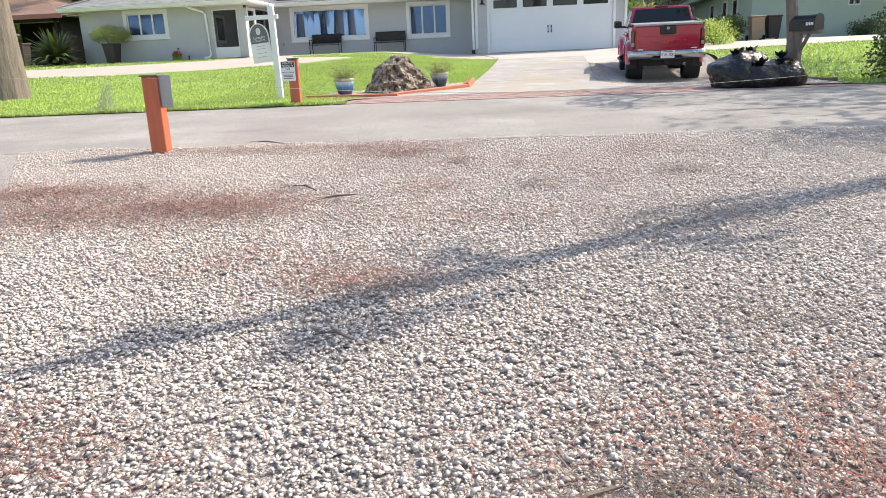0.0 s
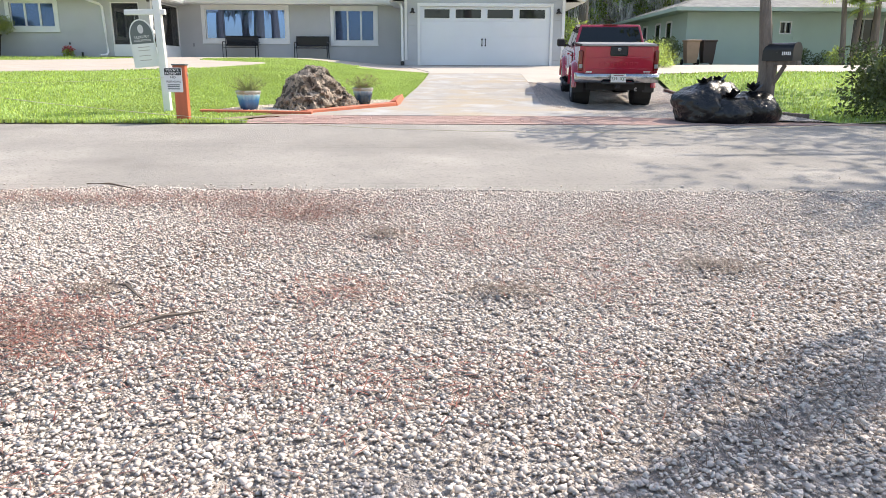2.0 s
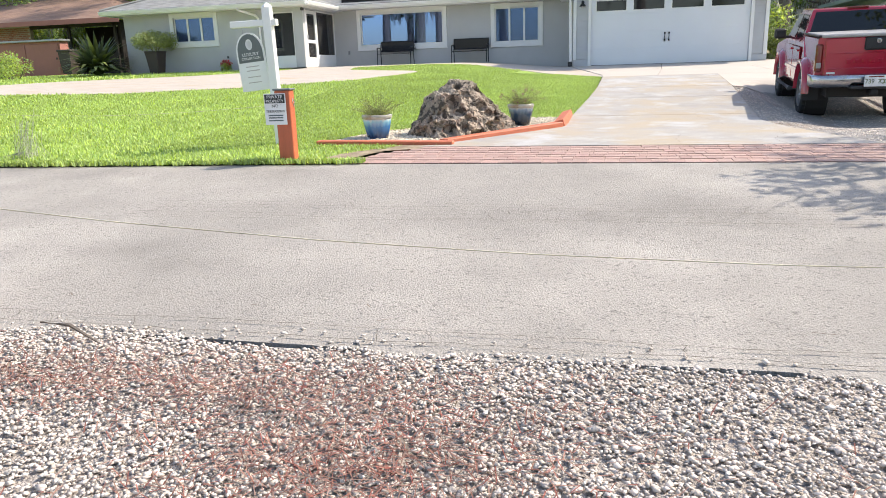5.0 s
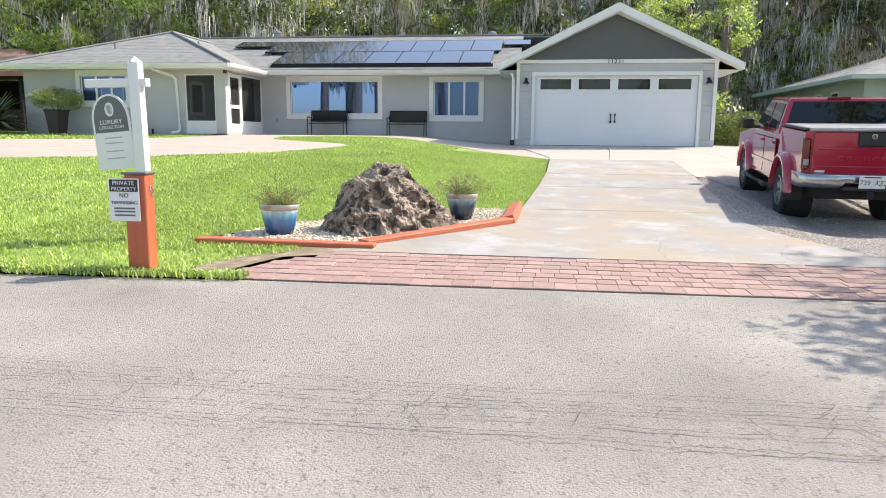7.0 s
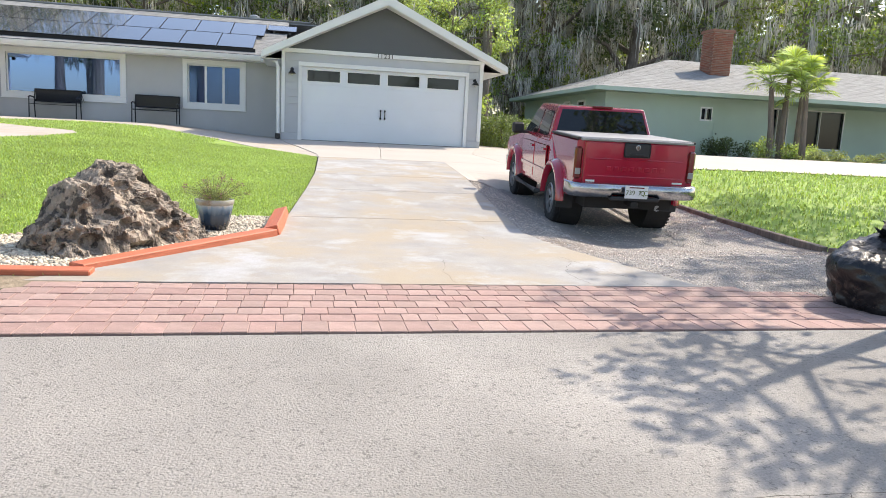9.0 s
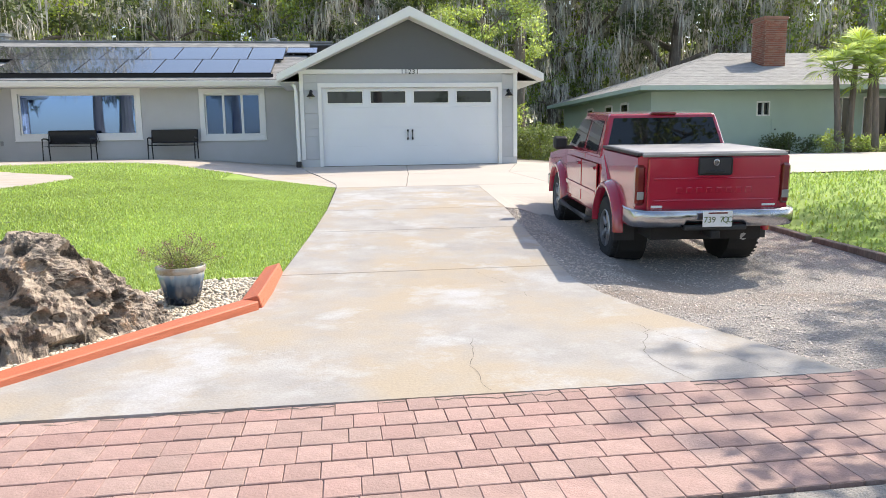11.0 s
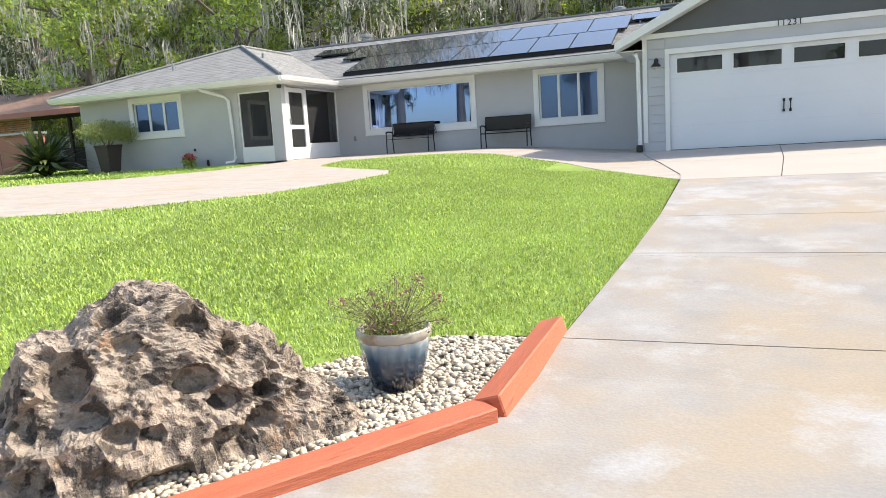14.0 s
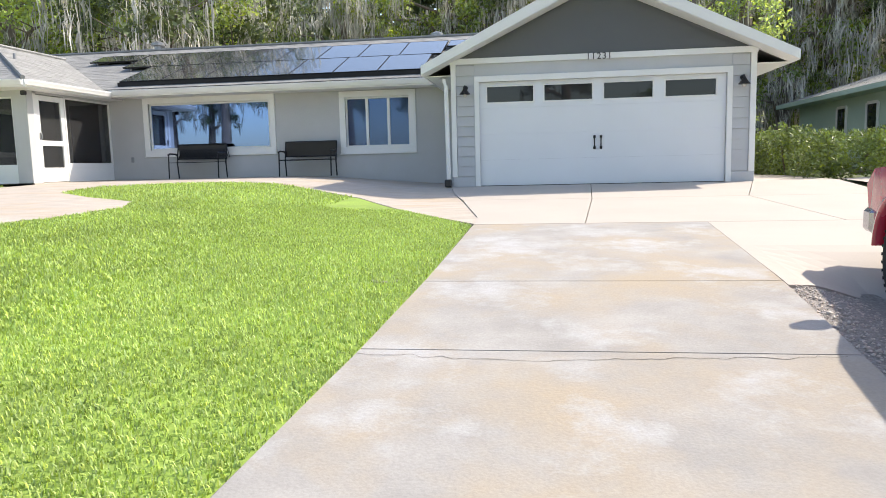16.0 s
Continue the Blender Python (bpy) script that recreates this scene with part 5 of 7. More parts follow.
def pot_plant(m, glaze, scale, label, seed, pink):
    p = thing("planter", m, label, "planter", "glazed pots")
    bm = bmesh.new()
    lathe(bm, [(0.12, 0.0), (0.135, 0.01), (0.165, 0.12), (0.19, 0.24), (0.196, 0.30)], 60, 0.03, 15)
    part("bowl", bm, glaze, p, smooth=True)
    bm = bmesh.new()
    lathe(bm, [(0.196, 0.28), (0.212, 0.30), (0.215, 0.335), (0.205, 0.345), (0.19, 0.34), (0.18, 0.28)], 60)
    part("rim", bm, M["glaze_rim"], p, "cream glazed rim", True)
    bm = bmesh.new()
    lathe(bm, [(0.0, 0.27), (0.185, 0.27), (0.185, 0.3), (0.0, 0.31)], 24)
    part("potting_soil", bm, M["soil"], p)
    r = random.Random(seed)
    bm = bmesh.new()
    tips = []
    for i in range(70):
        a, ln = r.uniform(0, 6.28), r.uniform(0.14, 0.46)
        e = r.uniform(0.3, 1.0)
        b = (0.05 * math.cos(a), 0.05 * math.sin(a), 0.3)
        q = (ln * math.cos(a) * e, ln * math.sin(a) * e, 0.3 + ln * (0.95 - 0.62 * e))
        tube(bm, [b, ((b[0] + q[0]) / 2, (b[1] + q[1]) / 2, (b[2] + q[2]) / 2 + 0.02), q], 0.002, 3)
        tips.append(q)
    part("stems", bm, M["twig"], p)["kind"] = "stuff"
    leaf_mesh("foliage", 4600, [(q[0], q[1], q[2], 0.05, 0.05, 0.04) for q in tips] + [(0, 0, 0.36, 0.17, 0.17, 0.06)] * 16 + [(q[0] * 0.85, q[1] * 0.85, q[2] * 0.92, 0.06, 0.06, 0.04) for q in tips], 0.017, M["plant_dusty"], p, seed, 0, 0.5)
    if pink:
        leaf_mesh("flowers", 420, [(q[0], q[1], q[2], 0.04, 0.04, 0.03) for q in tips[:26]], 0.014, M["plant_pink"], p, seed + 1, 0, 0.7)["kind"] = "stuff"
    p.scale = (scale, scale, scale)


pot_plant(Matrix.Translation(on(-0.72, -13.72, 0.0)), M["glaze"], 0.95, "dark blue ribbed glazed pot with a wispy dry plant", 3, True)
pot_plant(Matrix.Translation(on(-2.48, -15.42, -0.02)), M["glaze_blue"], 0.98, "bright blue streaked glazed pot with a thin plant", 8, False)


def red_post(x, y, turn, h, label):
    p = thing("fence_post", pose(x, y, lz(x, y) - 0.05, 0, 0, turn), label, "post", "red roadside posts")
    part("shaft", boxed(-0.085, 0.085, -0.085, 0.085, 0, h, bev=0.008), M["red_paint"], p)
    bm = bmesh.new()
    box(bm, -0.1, 0.1, -0.1, 0.1, h, h + 0.02, bev=0.006)
    part("cap", bm, M["sign_grey"], p, "dark weathered flat cap")
    bm = bmesh.new()
    tube(bm, [(0.09, 0.0, h - 0.09), (0.1, 0.03, h - 0.13), (0.1, 0.0, h - 0.18), (0.1, -0.03, h - 0.13), (0.09, 0.0, h - 0.09)], 0.005, 5)
    part("rope_ring", bm, M["metal_grey"], p)
    return p


def letters(parent, name, text, size, x, y, z, material, spacing=1.0):
    cu = bpy.data.curves.new(name, "FONT")
    cu.body, cu.size, cu.extrude, cu.align_x, cu.space_character = text, size, 0.001, "CENTER", spacing
    cu.materials.append(material)
    o = new(name, cu)
    o.parent = parent
    o.matrix_basis = pose(x, y, z, 90, 0, 0)
    return o


def trespass_sign(m, plain_back=False):
    s = thing("warning_sign", m, "small white and black private property sign on a red post" if not plain_back else "back of a small metal sign on a red post", "sign", "post signs")
    part("plate", boxed(-0.125, 0.125, 0.0, 0.006, 0, 0.34, bev=0.002), M["metal_grey"] if plain_back else M["white"], s)
    if not plain_back:
        part("border", boxed(-0.115, 0.115, -0.003, 0.0, 0.235, 0.33), M["sign_black"], s)
        letters(s, "lettering", "PRIVATE", 0.048, 0, -0.005, 0.288, M["white"])
        letters(s, "lettering", "PROPERTY", 0.043, 0, -0.005, 0.244, M["white"])
        letters(s, "lettering", "NO", 0.048, 0, -0.003, 0.19, M["sign_black"])
        letters(s, "lettering", "TRESPASSING", 0.036, 0, -0.003, 0.135, M["sign_black"])
        for z in (0.095, 0.07, 0.04):
            part("small_print", boxed(-0.085, 0.085, -0.002, 0.0, z, z + 0.014), M["sign_grey"], s, "row of unreadable small print")


red_post(-2.93, -17.3, 8, 0.82, "red-painted square post standing in the lawn edge")
trespass_sign(pose(-3.0, -17.405, lz(-2.93, -17.3) + 0.40, 0, 0, 4))
red_post(-2.96, -22.32, 6, 0.84, "red-painted square post at the edge of the gravel lot")
trespass_sign(pose(-2.80, -22.405, lz(-2.96, -22.32) + 0.46, 0, 0, 155), True)
red_post(-9.35, -16.5, 6, 0.82, "red-painted square post far along the lawn edge")
trespass_sign(pose(-9.4, -16.6, lz(-9.3, -16.5) + 0.45, 0, 0, 0))
red_post(6.9, -22.0, 6, 0.84, "red-painted square post at the edge of the gravel lot")


def rope(pts, sag, label):
    bm = bmesh.new()
    out = []
    for a, b in zip(pts, pts[1:]):
        a, b = Vector(a), Vector(b)
        for i in range(12):
            f = i / 12
            p = a.lerp(b, f)
            p.z -= sag * 4 * f * (1 - f)
            out.append(p)
    out.append(Vector(pts[-1]))
    tube(bm, out, 0.0025, 5)
    solid("rope", bm, M["rope"], label, "rope", "boundary ropes", "", None, True)


rope([(-2.96, -22.42, -0.27), (6.9, -22.1, -0.2)], 0.34, "thin pale cord sagging between the red posts")
rope([(-2.93, -17.4, lz(-2.93, -17.3) + 0.62), (-9.35, -16.6, lz(-9.35, -16.5) + 0.66)], 0.14, "thin pale cord strung along the lawn edge")


def yard_sign(m):
    s = thing("yard_sign", m, "white estate sign post with a hanging black and white panel", "yard sign")
    part("post", boxed(-0.055, 0.055, -0.055, 0.055, -0.3, 1.72, bev=0.006), M["white"], s)
    bm = bmesh.new()
    lathe(bm, [(0.075, 1.72), (0.06, 1.74), (0.0, 1.78)], 4)
    part("finial", bm, M["white"], s)
    part("arm", boxed(-0.50, 0.12, -0.045, 0.045, 1.49, 1.57, bev=0.006), M["white"], s)
    bm = bmesh.new()
    pts = [(-0.19, 0.0), (0.19, 0.0), (0.19, 0.48)] + [(0.19 * math.cos(a), 0.48 + 0.25 * math.sin(a)) for a in [math.pi * i / 14 for i in range(1, 14)]] + [(-0.19, 0.48)]
    f = [bm.verts.new((x, -0.008, z)) for x, z in pts]
    g = [bm.verts.new((x, 0.008, z)) for x, z in pts]
    bm.faces.new(f), bm.faces.new(g[::-1])
    for i in range(len(pts)):
        bm.faces.new((f[i], g[i], g[(i + 1) % len(pts)], f[(i + 1) % len(pts)]))
    bmesh.ops.recalc_face_normals(bm, faces=bm.faces)
    hold = part("panel", bm, M["white"], s, "hanging white sign panel")
    hold.matrix_basis = pose(-0.25, 0, 0.70, 0, -4, 0)
    bm = bmesh.new()
    pts = [(-0.17, 0.36), (0.17, 0.36), (0.17, 0.48)] + [(0.17 * math.cos(a), 0.48 + 0.23 * math.sin(a)) for a in [math.pi * i / 14 for i in range(1, 14)]] + [(-0.17, 0.48)]
    bm.faces.new([bm.verts.new((x, -0.010, z)) for x, z in pts])
    part("header", bm, M["sign_grey"], hold, "rounded charcoal header")
    letters(hold, "lettering", "LUXURY", 0.06, 0, -0.012, 0.44, M["white"])
    letters(hold, "lettering", "COLLECTION", 0.042, 0, -0.012, 0.395, M["white"])
    bm = bmesh.new()
    lathe(bm, [(0.05, 0), (0.05, 0.002), (0.036, 0.002), (0.036, 0)], 24)
    bmesh.ops.transform(bm, matrix=pose(0, -0.011, 0.58, 90, 0, 0) @ Matrix.Diagonal((0.9, 1.35, 1, 1)), verts=bm.verts)
    part("emblem", bm, M["white"], hold)
    for z in (0.3, 0.25, 0.17, 0.1):
        part("small_print", boxed(-0.09, 0.09, -0.0095, -0.008, z, z + 0.012), M["lamp_white"], hold)
    for x in (-0.36, -0.14):
        bm = bmesh.new()
        rod(bm, (x, 0, 1.34), (x, 0, 1.49), 0.004, seg=5)
        part("hook", bm, M["metal_grey"], s)


yard_sign(pose(-3.62, -16.05, lz(-3.62, -16.05), 0, -1.2, 4))


def bench(m, mesh_back, label):
    b = thing("bench", m, label, "bench", "garden benches")
    w = 1.42
    for s in (-1, 1):
        for y, h in ((0.0, 0.62), (0.42, 0.40)):
            bm = bmesh.new()
            tube(bm, [(s * 0.66, y - (0.03 if y == 0 else -0.05), 0), (s * 0.66, y, h)], 0.018, 6)
            part("leg", bm, M["black_metal"], b)
        bm = bmesh.new()
        tube(bm, [(s * 0.66, -0.02, 0.60), (s * 0.66, 0.1, 0.63), (s * 0.66, 0.36, 0.62), (s * 0.66, 0.46, 0.58)], 0.022, 6)
        part("armrest", bm, M["black_metal"], b)
        bm = bmesh.new()
        tube(bm, [(s * 0.66, 0.42, 0.38), (s * 0.66, 0.47, 0.62), (s * 0.66, 0.53, 0.86)], 0.02, 6)
        part("back_post", bm, M["black_metal"], b)
    if mesh_back:
        bm = bmesh.new()
        for i in range(30):
            x = -0.64 + i * 0.0442
            for k in (1, -1):
                rod(bm, (x if k > 0 else x + 0.11, 0.475, 0.52), (min(0.64, x + 0.11) if k > 0 else x, 0.53, 0.84), 0.010, seg=4, caps=False)
        part("lattice_back", bm, M["black_metal"], b)
        part("back_sheet", boxed(-0.64, 0.64, 0.51, 0.514, 0.52, 0.84), M["black_metal"], b)
        for i in range(9):
            part("seat_slat", boxed(-0.66, 0.66, 0.0 + i * 0.047, 0.04 + i * 0.047, 0.395, 0.41), M["black_metal"], b)
    else:
        part("backrest", boxed(-0.66, 0.66, 0.48, 0.51, 0.50, 0.86, bev=0.01), M["black_metal"], b, "solid black back panel")
        part("seat", boxed(-0.66, 0.66, 0.0, 0.44, 0.39, 0.42, bev=0.008), M["black_metal"], b)
    for z, y in ((0.86, 0.53), (0.50, 0.475)):
        bm = bmesh.new()
        rod(bm, (-0.67, y, z), (0.67, y, z), 0.02, seg=6)
        part("back_rail", bm, M["black_metal"], b)


bench(pose(-7.41, 2.1, lz(-7.4, 2.2) + 0.01), True, "black metal garden bench with a lattice back")
bench(pose(-4.5, 2.1, lz(-4.5, 2.2) + 0.01), False, "black metal garden bench with a solid back")


def urn_tree(m):
    u = thing("tall_planter", m, "tall dark square planter with a rounded grey-green shrub", "planter")
    bm = bmesh.new()
    lathe(bm, [(0.24, 0), (0.26, 0.02), (0.36, 0.72), (0.39, 0.76), (0.39, 0.8), (0.34, 0.8), (0.32, 0.72)], 4)
    part("pot", bm, M["bin_dark"], u)
    bm = bmesh.new()
    for i in range(5):
        a = i * 1.26
        tube(bm, [(0.04 * math.cos(a), 0.04 * math.sin(a), 0.7), (0.2 * math.cos(a), 0.2 * math.sin(a), 1.0), (0.45 * math.cos(a), 0.45 * math.sin(a), 1.25)], 0.02, 5)
    part("stems", bm, M["twig"], u)["kind"] = "stuff"
    leaf_mesh("foliage", 7000, [(0.5 * math.cos(a), 0.5 * math.sin(a), 1.05 + 0.1 * (i % 3), 0.34, 0.34, 0.24) for i, a in enumerate(np.linspace(0, 6.28, 9))] + [(0, 0, 1.25, 0.5, 0.5, 0.28)] * 2, 0.06, M["plant_dusty"], u, 5, 0, 0.45)


urn_tree(pose(-15.55, -1.0, lz(-15.5, -1.0), 0, 0, 40))


def blade_plant(name, m, n, ln, width, material, label, category, seed):
    """A rosette of long arching sword leaves."""
    p = thing(name, m, label, category)
    r = random.Random(seed)
    bm = bmesh.new()
    for i in range(n):
        a = r.uniform(0, 6.28)
        e = r.uniform(0.1, 1.35)
        l = ln * r.uniform(0.6, 1.0)
        d = Vector((math.cos(a), math.sin(a), 0))
        s = Vector((-math.sin(a), math.cos(a), 0)) * width
        pts = []
        for k in range(5):
            f = k / 4
            ang = e * (0.5 + 0.8 * f)
            pts.append(d * (0.05 + l * f * math.sin(ang)) + Vector((0, 0, l * f * math.cos(min(ang, 1.45)))))
        wid = (0.5, 1.0, 1.0, 0.7, 0.05)
        lf = [bm.verts.new(q - s * w) for q, w in zip(pts, wid)]
        rt = [bm.verts.new(q + s * w) for q, w in zip(pts, wid)]
        for k in range(4):
            bm.faces.new((lf[k], rt[k], rt[k + 1], lf[k + 1]))
    part("leaves", bm, material, p)
    return p


blade_plant("bird_of_paradise", pose(-17.9, -1.2, lz(-17.9, -1.2)), 210, 1.65, 0.085, M["leaf_dark"], "dark green clump of strap-leaved bird of paradise by the wall", "plant", 4)
fl = thing("flower_clump", pose(-12.9, -0.75, lz(-12.9, -0.75)), "small clump of coral-red flowers by the wall", "flowers")
leaf_mesh("foliage", 260, [(0, 0, 0.14, 0.2, 0.16, 0.13)], 0.09, M["leaf_bright"], fl, 3)
leaf_mesh("blooms", 220, [(0, 0, 0.27, 0.2, 0.15, 0.12)], 0.06, M["flower"], fl, 4, 0, 0.8)
tuft = thing("dry_moss_tuft", pose(-6.65, -17.1, lz(-6.65, -17.1)), "grey wispy heap of dry moss standing in the grass", "moss")
bm = bmesh.new()
r = random.Random(2)
for i in range(80):
    e = r.random() ** 1.3
    x = r.gauss(0, 0.16) - 0.05
    lean = 0.10 + r.gauss(0, 0.05)
    h = 0.58 * e * math.exp(-(x * 4) ** 2) + 0.05
    y = r.gauss(0, 0.06)
    tube(bm, [(x, y, -0.02), (x * 0.7 + lean * 0.3, y + r.uniform(-.03, .03), h * 0.5), (x * 0.35 + lean * (0.5 + e), y, h)], 0.0022, 3)
part("strand_heap", bm, M["moss"], tuft)
for x, y in ((0.02, -9.3), (-3.55, -10.4), (-13.7, -8.5)):
    bm = bmesh.new()
    lathe(bm, [(0.0, -0.03), (0.13, -0.03), (0.13, 0.02), (0.09, 0.025), (0.085, 0.0), (0.0, 0.0)], 20)
    solid("sprinkler_ring", bm, M["concrete_ring"], "round grey concrete sprinkler ring set in the grass", "sprinkler ring", "sprinkler rings", "", Matrix.Translation(on(x, y, -0.03)))


# ---- bags, mailbox and pole by the lane ----
def rubbish_bag(m, sx, sy, sz, seed):
    b = thing("rubbish_bag", m, "full shiny black plastic rubbish bag slumped by the lane", "rubbish bag", "rubbish bags")
    bm = bmesh.new()
    bmesh.ops.create_icosphere(bm, subdivisions=5, radius=1.0)
    o = Vector((seed * 3.1, seed, 0))
    for v in bm.verts:
        p = v.co.copy()
        k = 1 + 0.22 * noise.noise(p * 1.4 + o) + 0.10 * (abs(noise.noise(p * 4 + o)) - 0.2) + 0.05 * abs(noise.noise(p * 10 + o))
        v.co = Vector((p.x * k * sx, p.y * k * sy, (max(-0.55, p.z * k) + 0.55) * sz))
    part("sack", bm, M["bag"], b, smooth=True)
    bm = bmesh.new()
    r = random.Random(seed)
    for i in range(9):
        a = i * 0.7
        tip = Vector((0.16 * math.cos(a), 0.12 * math.sin(a), r.uniform(0.05, 0.16)))
        w = Vector((-math.sin(a), math.cos(a), 0.2)) * 0.05
        q = [bm.verts.new(Vector((0, 0, sz * 1.5)) + c) for c in (Vector((0, 0, 0)), tip * 0.6 + w, tip, tip * 0.6 - w)]
        bm.faces.new(q)
    part("tied_neck", bm, M["bag"], b)


zb = lz(5.0, -16.8)
rubbish_bag(pose(4.78, -16.75, zb - 0.02), 0.46, 0.36, 0.36, 1)
rubbish_bag(pose(5.5, -16.8, zb - 0.02, 0, 0, 40), 0.44, 0.36, 0.30, 2)
rubbish_bag(pose(5.1, -16.45, zb - 0.02, 0, 0, 80), 0.4, 0.4, 0.38, 3)
rubbish_bag(pose(5.12, -17.0, zb - 0.02, 0, 0, 10), 0.36, 0.26, 0.24, 4)


def mailbox(m):
    b = thing("mailbox", m, "black arched mailbox with white numbers on a braced wooden post", "mailbox")
    part("post", boxed(-0.05, 0.05, -0.05, 0.05, 0, 0.86, bev=0.006), M["bark"], b)
    bm = bmesh.new()
    rod(bm, (0.03, 0, 0.55), (0.2, 0, 0.84), 0.035, seg=4)
    part("brace", bm, M["bark"], b)
    part("arm", boxed(-0.1, 0.42, -0.05, 0.05, 0.84, 0.9, bev=0.006), M["bark"], b)

    def arch_box(x0, x1, w, h, grow=0.0):
        bm = bmesh.new()
        pts = [(-w - grow, 0.0), (w + grow, 0.0)] + [((w + grow) * math.cos(a), h - w + (w + grow) * math.sin(a)) for a in [math.pi * i / 12 for i in range(13)]]
        f = [bm.verts.new((x0, y, z)) for y, z in pts]
        g = [bm.verts.new((x1, y, z)) for y, z in pts]
        bm.faces.new(f), bm.faces.new(g[::-1])
        for i in range(len(pts)):
            bm.faces.new((f[i], g[i], g[(i + 1) % len(pts)], f[(i + 1) % len(pts)]))
        bmesh.ops.recalc_face_normals(bm, faces=bm.faces)
        bmesh.ops.transform(bm, matrix=pose(0.1, 0, 0.9, 0, 0, 0), verts=bm.verts)
        return bm
    part("shell", arch_box(-0.22, 0.26, 0.105, 0.26), M["black_metal"], b)
    part("door", arch_box(0.26, 0.275, 0.105, 0.26, 0.008), M["black_metal"], b)
    part("flag", boxed(0.0, 0.16, -0.115, -0.108, 1.02, 1.05), M["black_metal"], b)
    for i in range(5):
        part("number_bar", boxed(0.20 + i * 0.03, 0.218 + i * 0.03, -0.112, -0.106, 0.98, 1.03), M["white"], b, "small white house number")


mailbox(pose(5.78, -16.72, lz(5.86, -16.7) - 0.02, 0, 0, -58))


# ---- houses next door ----
nh = thing("green_house", Matrix(), "pale green stucco house with grey hip roof and brick chimney", "house")
NX0, NX1, NX2, NY, NY2, NZ0, NZ1 = 12.0, 19.6, 34.0, 6.0, 7.6, -0.2, 2.62
wall_x("wall", NX0, NX1, NZ0, NZ1, NY, NY + 0.2, [(16.3, 16.75, 1.55, 2.0)], M["mint"], "", nh)
part("wall", boxed(NX0, NX0 + 0.2, NY + 0.2, NY + 11, NZ0, NZ1), M["mint"], nh)
part("wall", boxed(NX1 - 0.2, NX1, NY + 0.2, NY2, NZ0, NZ1), M["mint"], nh)
wall_x("wall", NX1, NX2, NZ0, NZ1, NY2, NY2 + 0.2, [(20.5, 21.5, 0.6, 2.25), (22.0, 24.4, 0.6, 2.25)], M["mint"], "", nh)
part("wall", boxed(NX0 + 0.2, NX2, NY + 10.8, NY + 11, NZ0, NZ1), M["mint"], nh)
for a, b, c, d, y in ((16.3, 16.75, 1.55, 2.0, NY), (20.5, 21.5, 0.6, 2.25, NY2), (22.0, 24.4, 0.6, 2.25, NY2)):
    w = part("window", boxed(a, b, y + 0.1, y + 0.11, c, d), M["dark_pane"], nh, "dark glazed window")
    bm = bmesh.new()
    for q in ((a - 0.05, b + 0.05, d, d + 0.06), (a - 0.05, b + 0.05, c - 0.06, c), (a - 0.05, a, c, d), (b, b + 0.05, c, d), ((a + b) / 2 - 0.02, (a + b) / 2 + 0.02, c, d)):
        box(bm, q[0], q[1], y - 0.02, y + 0.08, q[2], q[3])
    part("frame", bm, M["white"], w)
for y in (8.2, 10.0, 12.4):
    w = part("window", boxed(NX0 - 0.02, NX0, y, y + 0.7, 1.0, 2.1), M["dark_pane"], nh)
    bm = bmesh.new()
    for q in ((y - 0.1, y, 0.95, 2.15), (y + 0.7, y + 0.8, 0.95, 2.15), (y, y + 0.7, 2.1, 2.2), (y, y + 0.7, 0.9, 1.0)):
        box(bm, NX0 - 0.05, NX0, q[0], q[1], q[2], q[3])
    part("frame", bm, M["white"], w)
dn = part("door", boxed(16.9, 17.8, NY - 0.02, NY, NZ0 + 0.25, 1.4), M["mint"], nh, "flush green side door")
part("door_knob", boxed(17.0, 17.06, NY - 0.06, NY - 0.02, 0.95, 1.01, bev=0.01), M["black_metal"], dn)
ex0, ex1, ey0, ey1, rz, ap = NX0 - 0.75, NX2, NY - 0.75, NY + 11.6, NZ1 - 0.02, 4.55
rxa, rya = NX0 + 5.4, NY + 5.4
part("roof_slope", shingled([(ex0, ey0, rz), (ex1, ey0, rz), (ex1, rya, ap), (rxa, rya, ap)], M["shingle"], 22), M["shingle"], nh, "weathered grey hip roof")
part("roof_slope", shingled([(ex0, ey1, rz), (ex0, ey0, rz), (rxa, rya, ap), (rxa, rya + 0.05, ap)], M["shingle"], 18), M["shingle"], nh)
part("roof_slope", shingled([(ex1, ey1, rz), (ex0, ey1, rz), (rxa, rya + 0.05, ap), (ex1, rya + 0.05, ap)], M["shingle"], 4), M["shingle"], nh)
part("fascia", boxed(ex0, ex1, ey0 - 0.02, ey0, rz - 0.16, rz), M["mint"], nh)
part("fascia", boxed(ex0 - 0.02, ex0, ey0, ey1, rz - 0.16, rz), M["mint"], nh)
part("soffit", boxed(ex0, ex1, ey0, NY2, rz - 0.16, rz - 0.14), M["mint"], nh)
part("soffit", boxed(ex0, NX0, NY2, ey1, rz - 0.16, rz - 0.14), M["mint"], nh)
ch = part("chimney", boxed(18.0, 19.0, 8.6, 9.5, 3.0, 5.55), M["mortar"], nh, "red brick chimney stack")
part("chimney_cap", boxed(17.94, 19.06, 8.54, 9.56, 5.55, 5.68, bev=0.01), M["brick"], ch)
bmb = boxed(0, 0.2, -0.02, 0.0, 0, 0.062, bev=0.003)
brick_me = bpy.data.meshes.new("brick")
bmb.to_mesh(brick_me), bmb.free()
brick_me.materials.append(M["brick"])
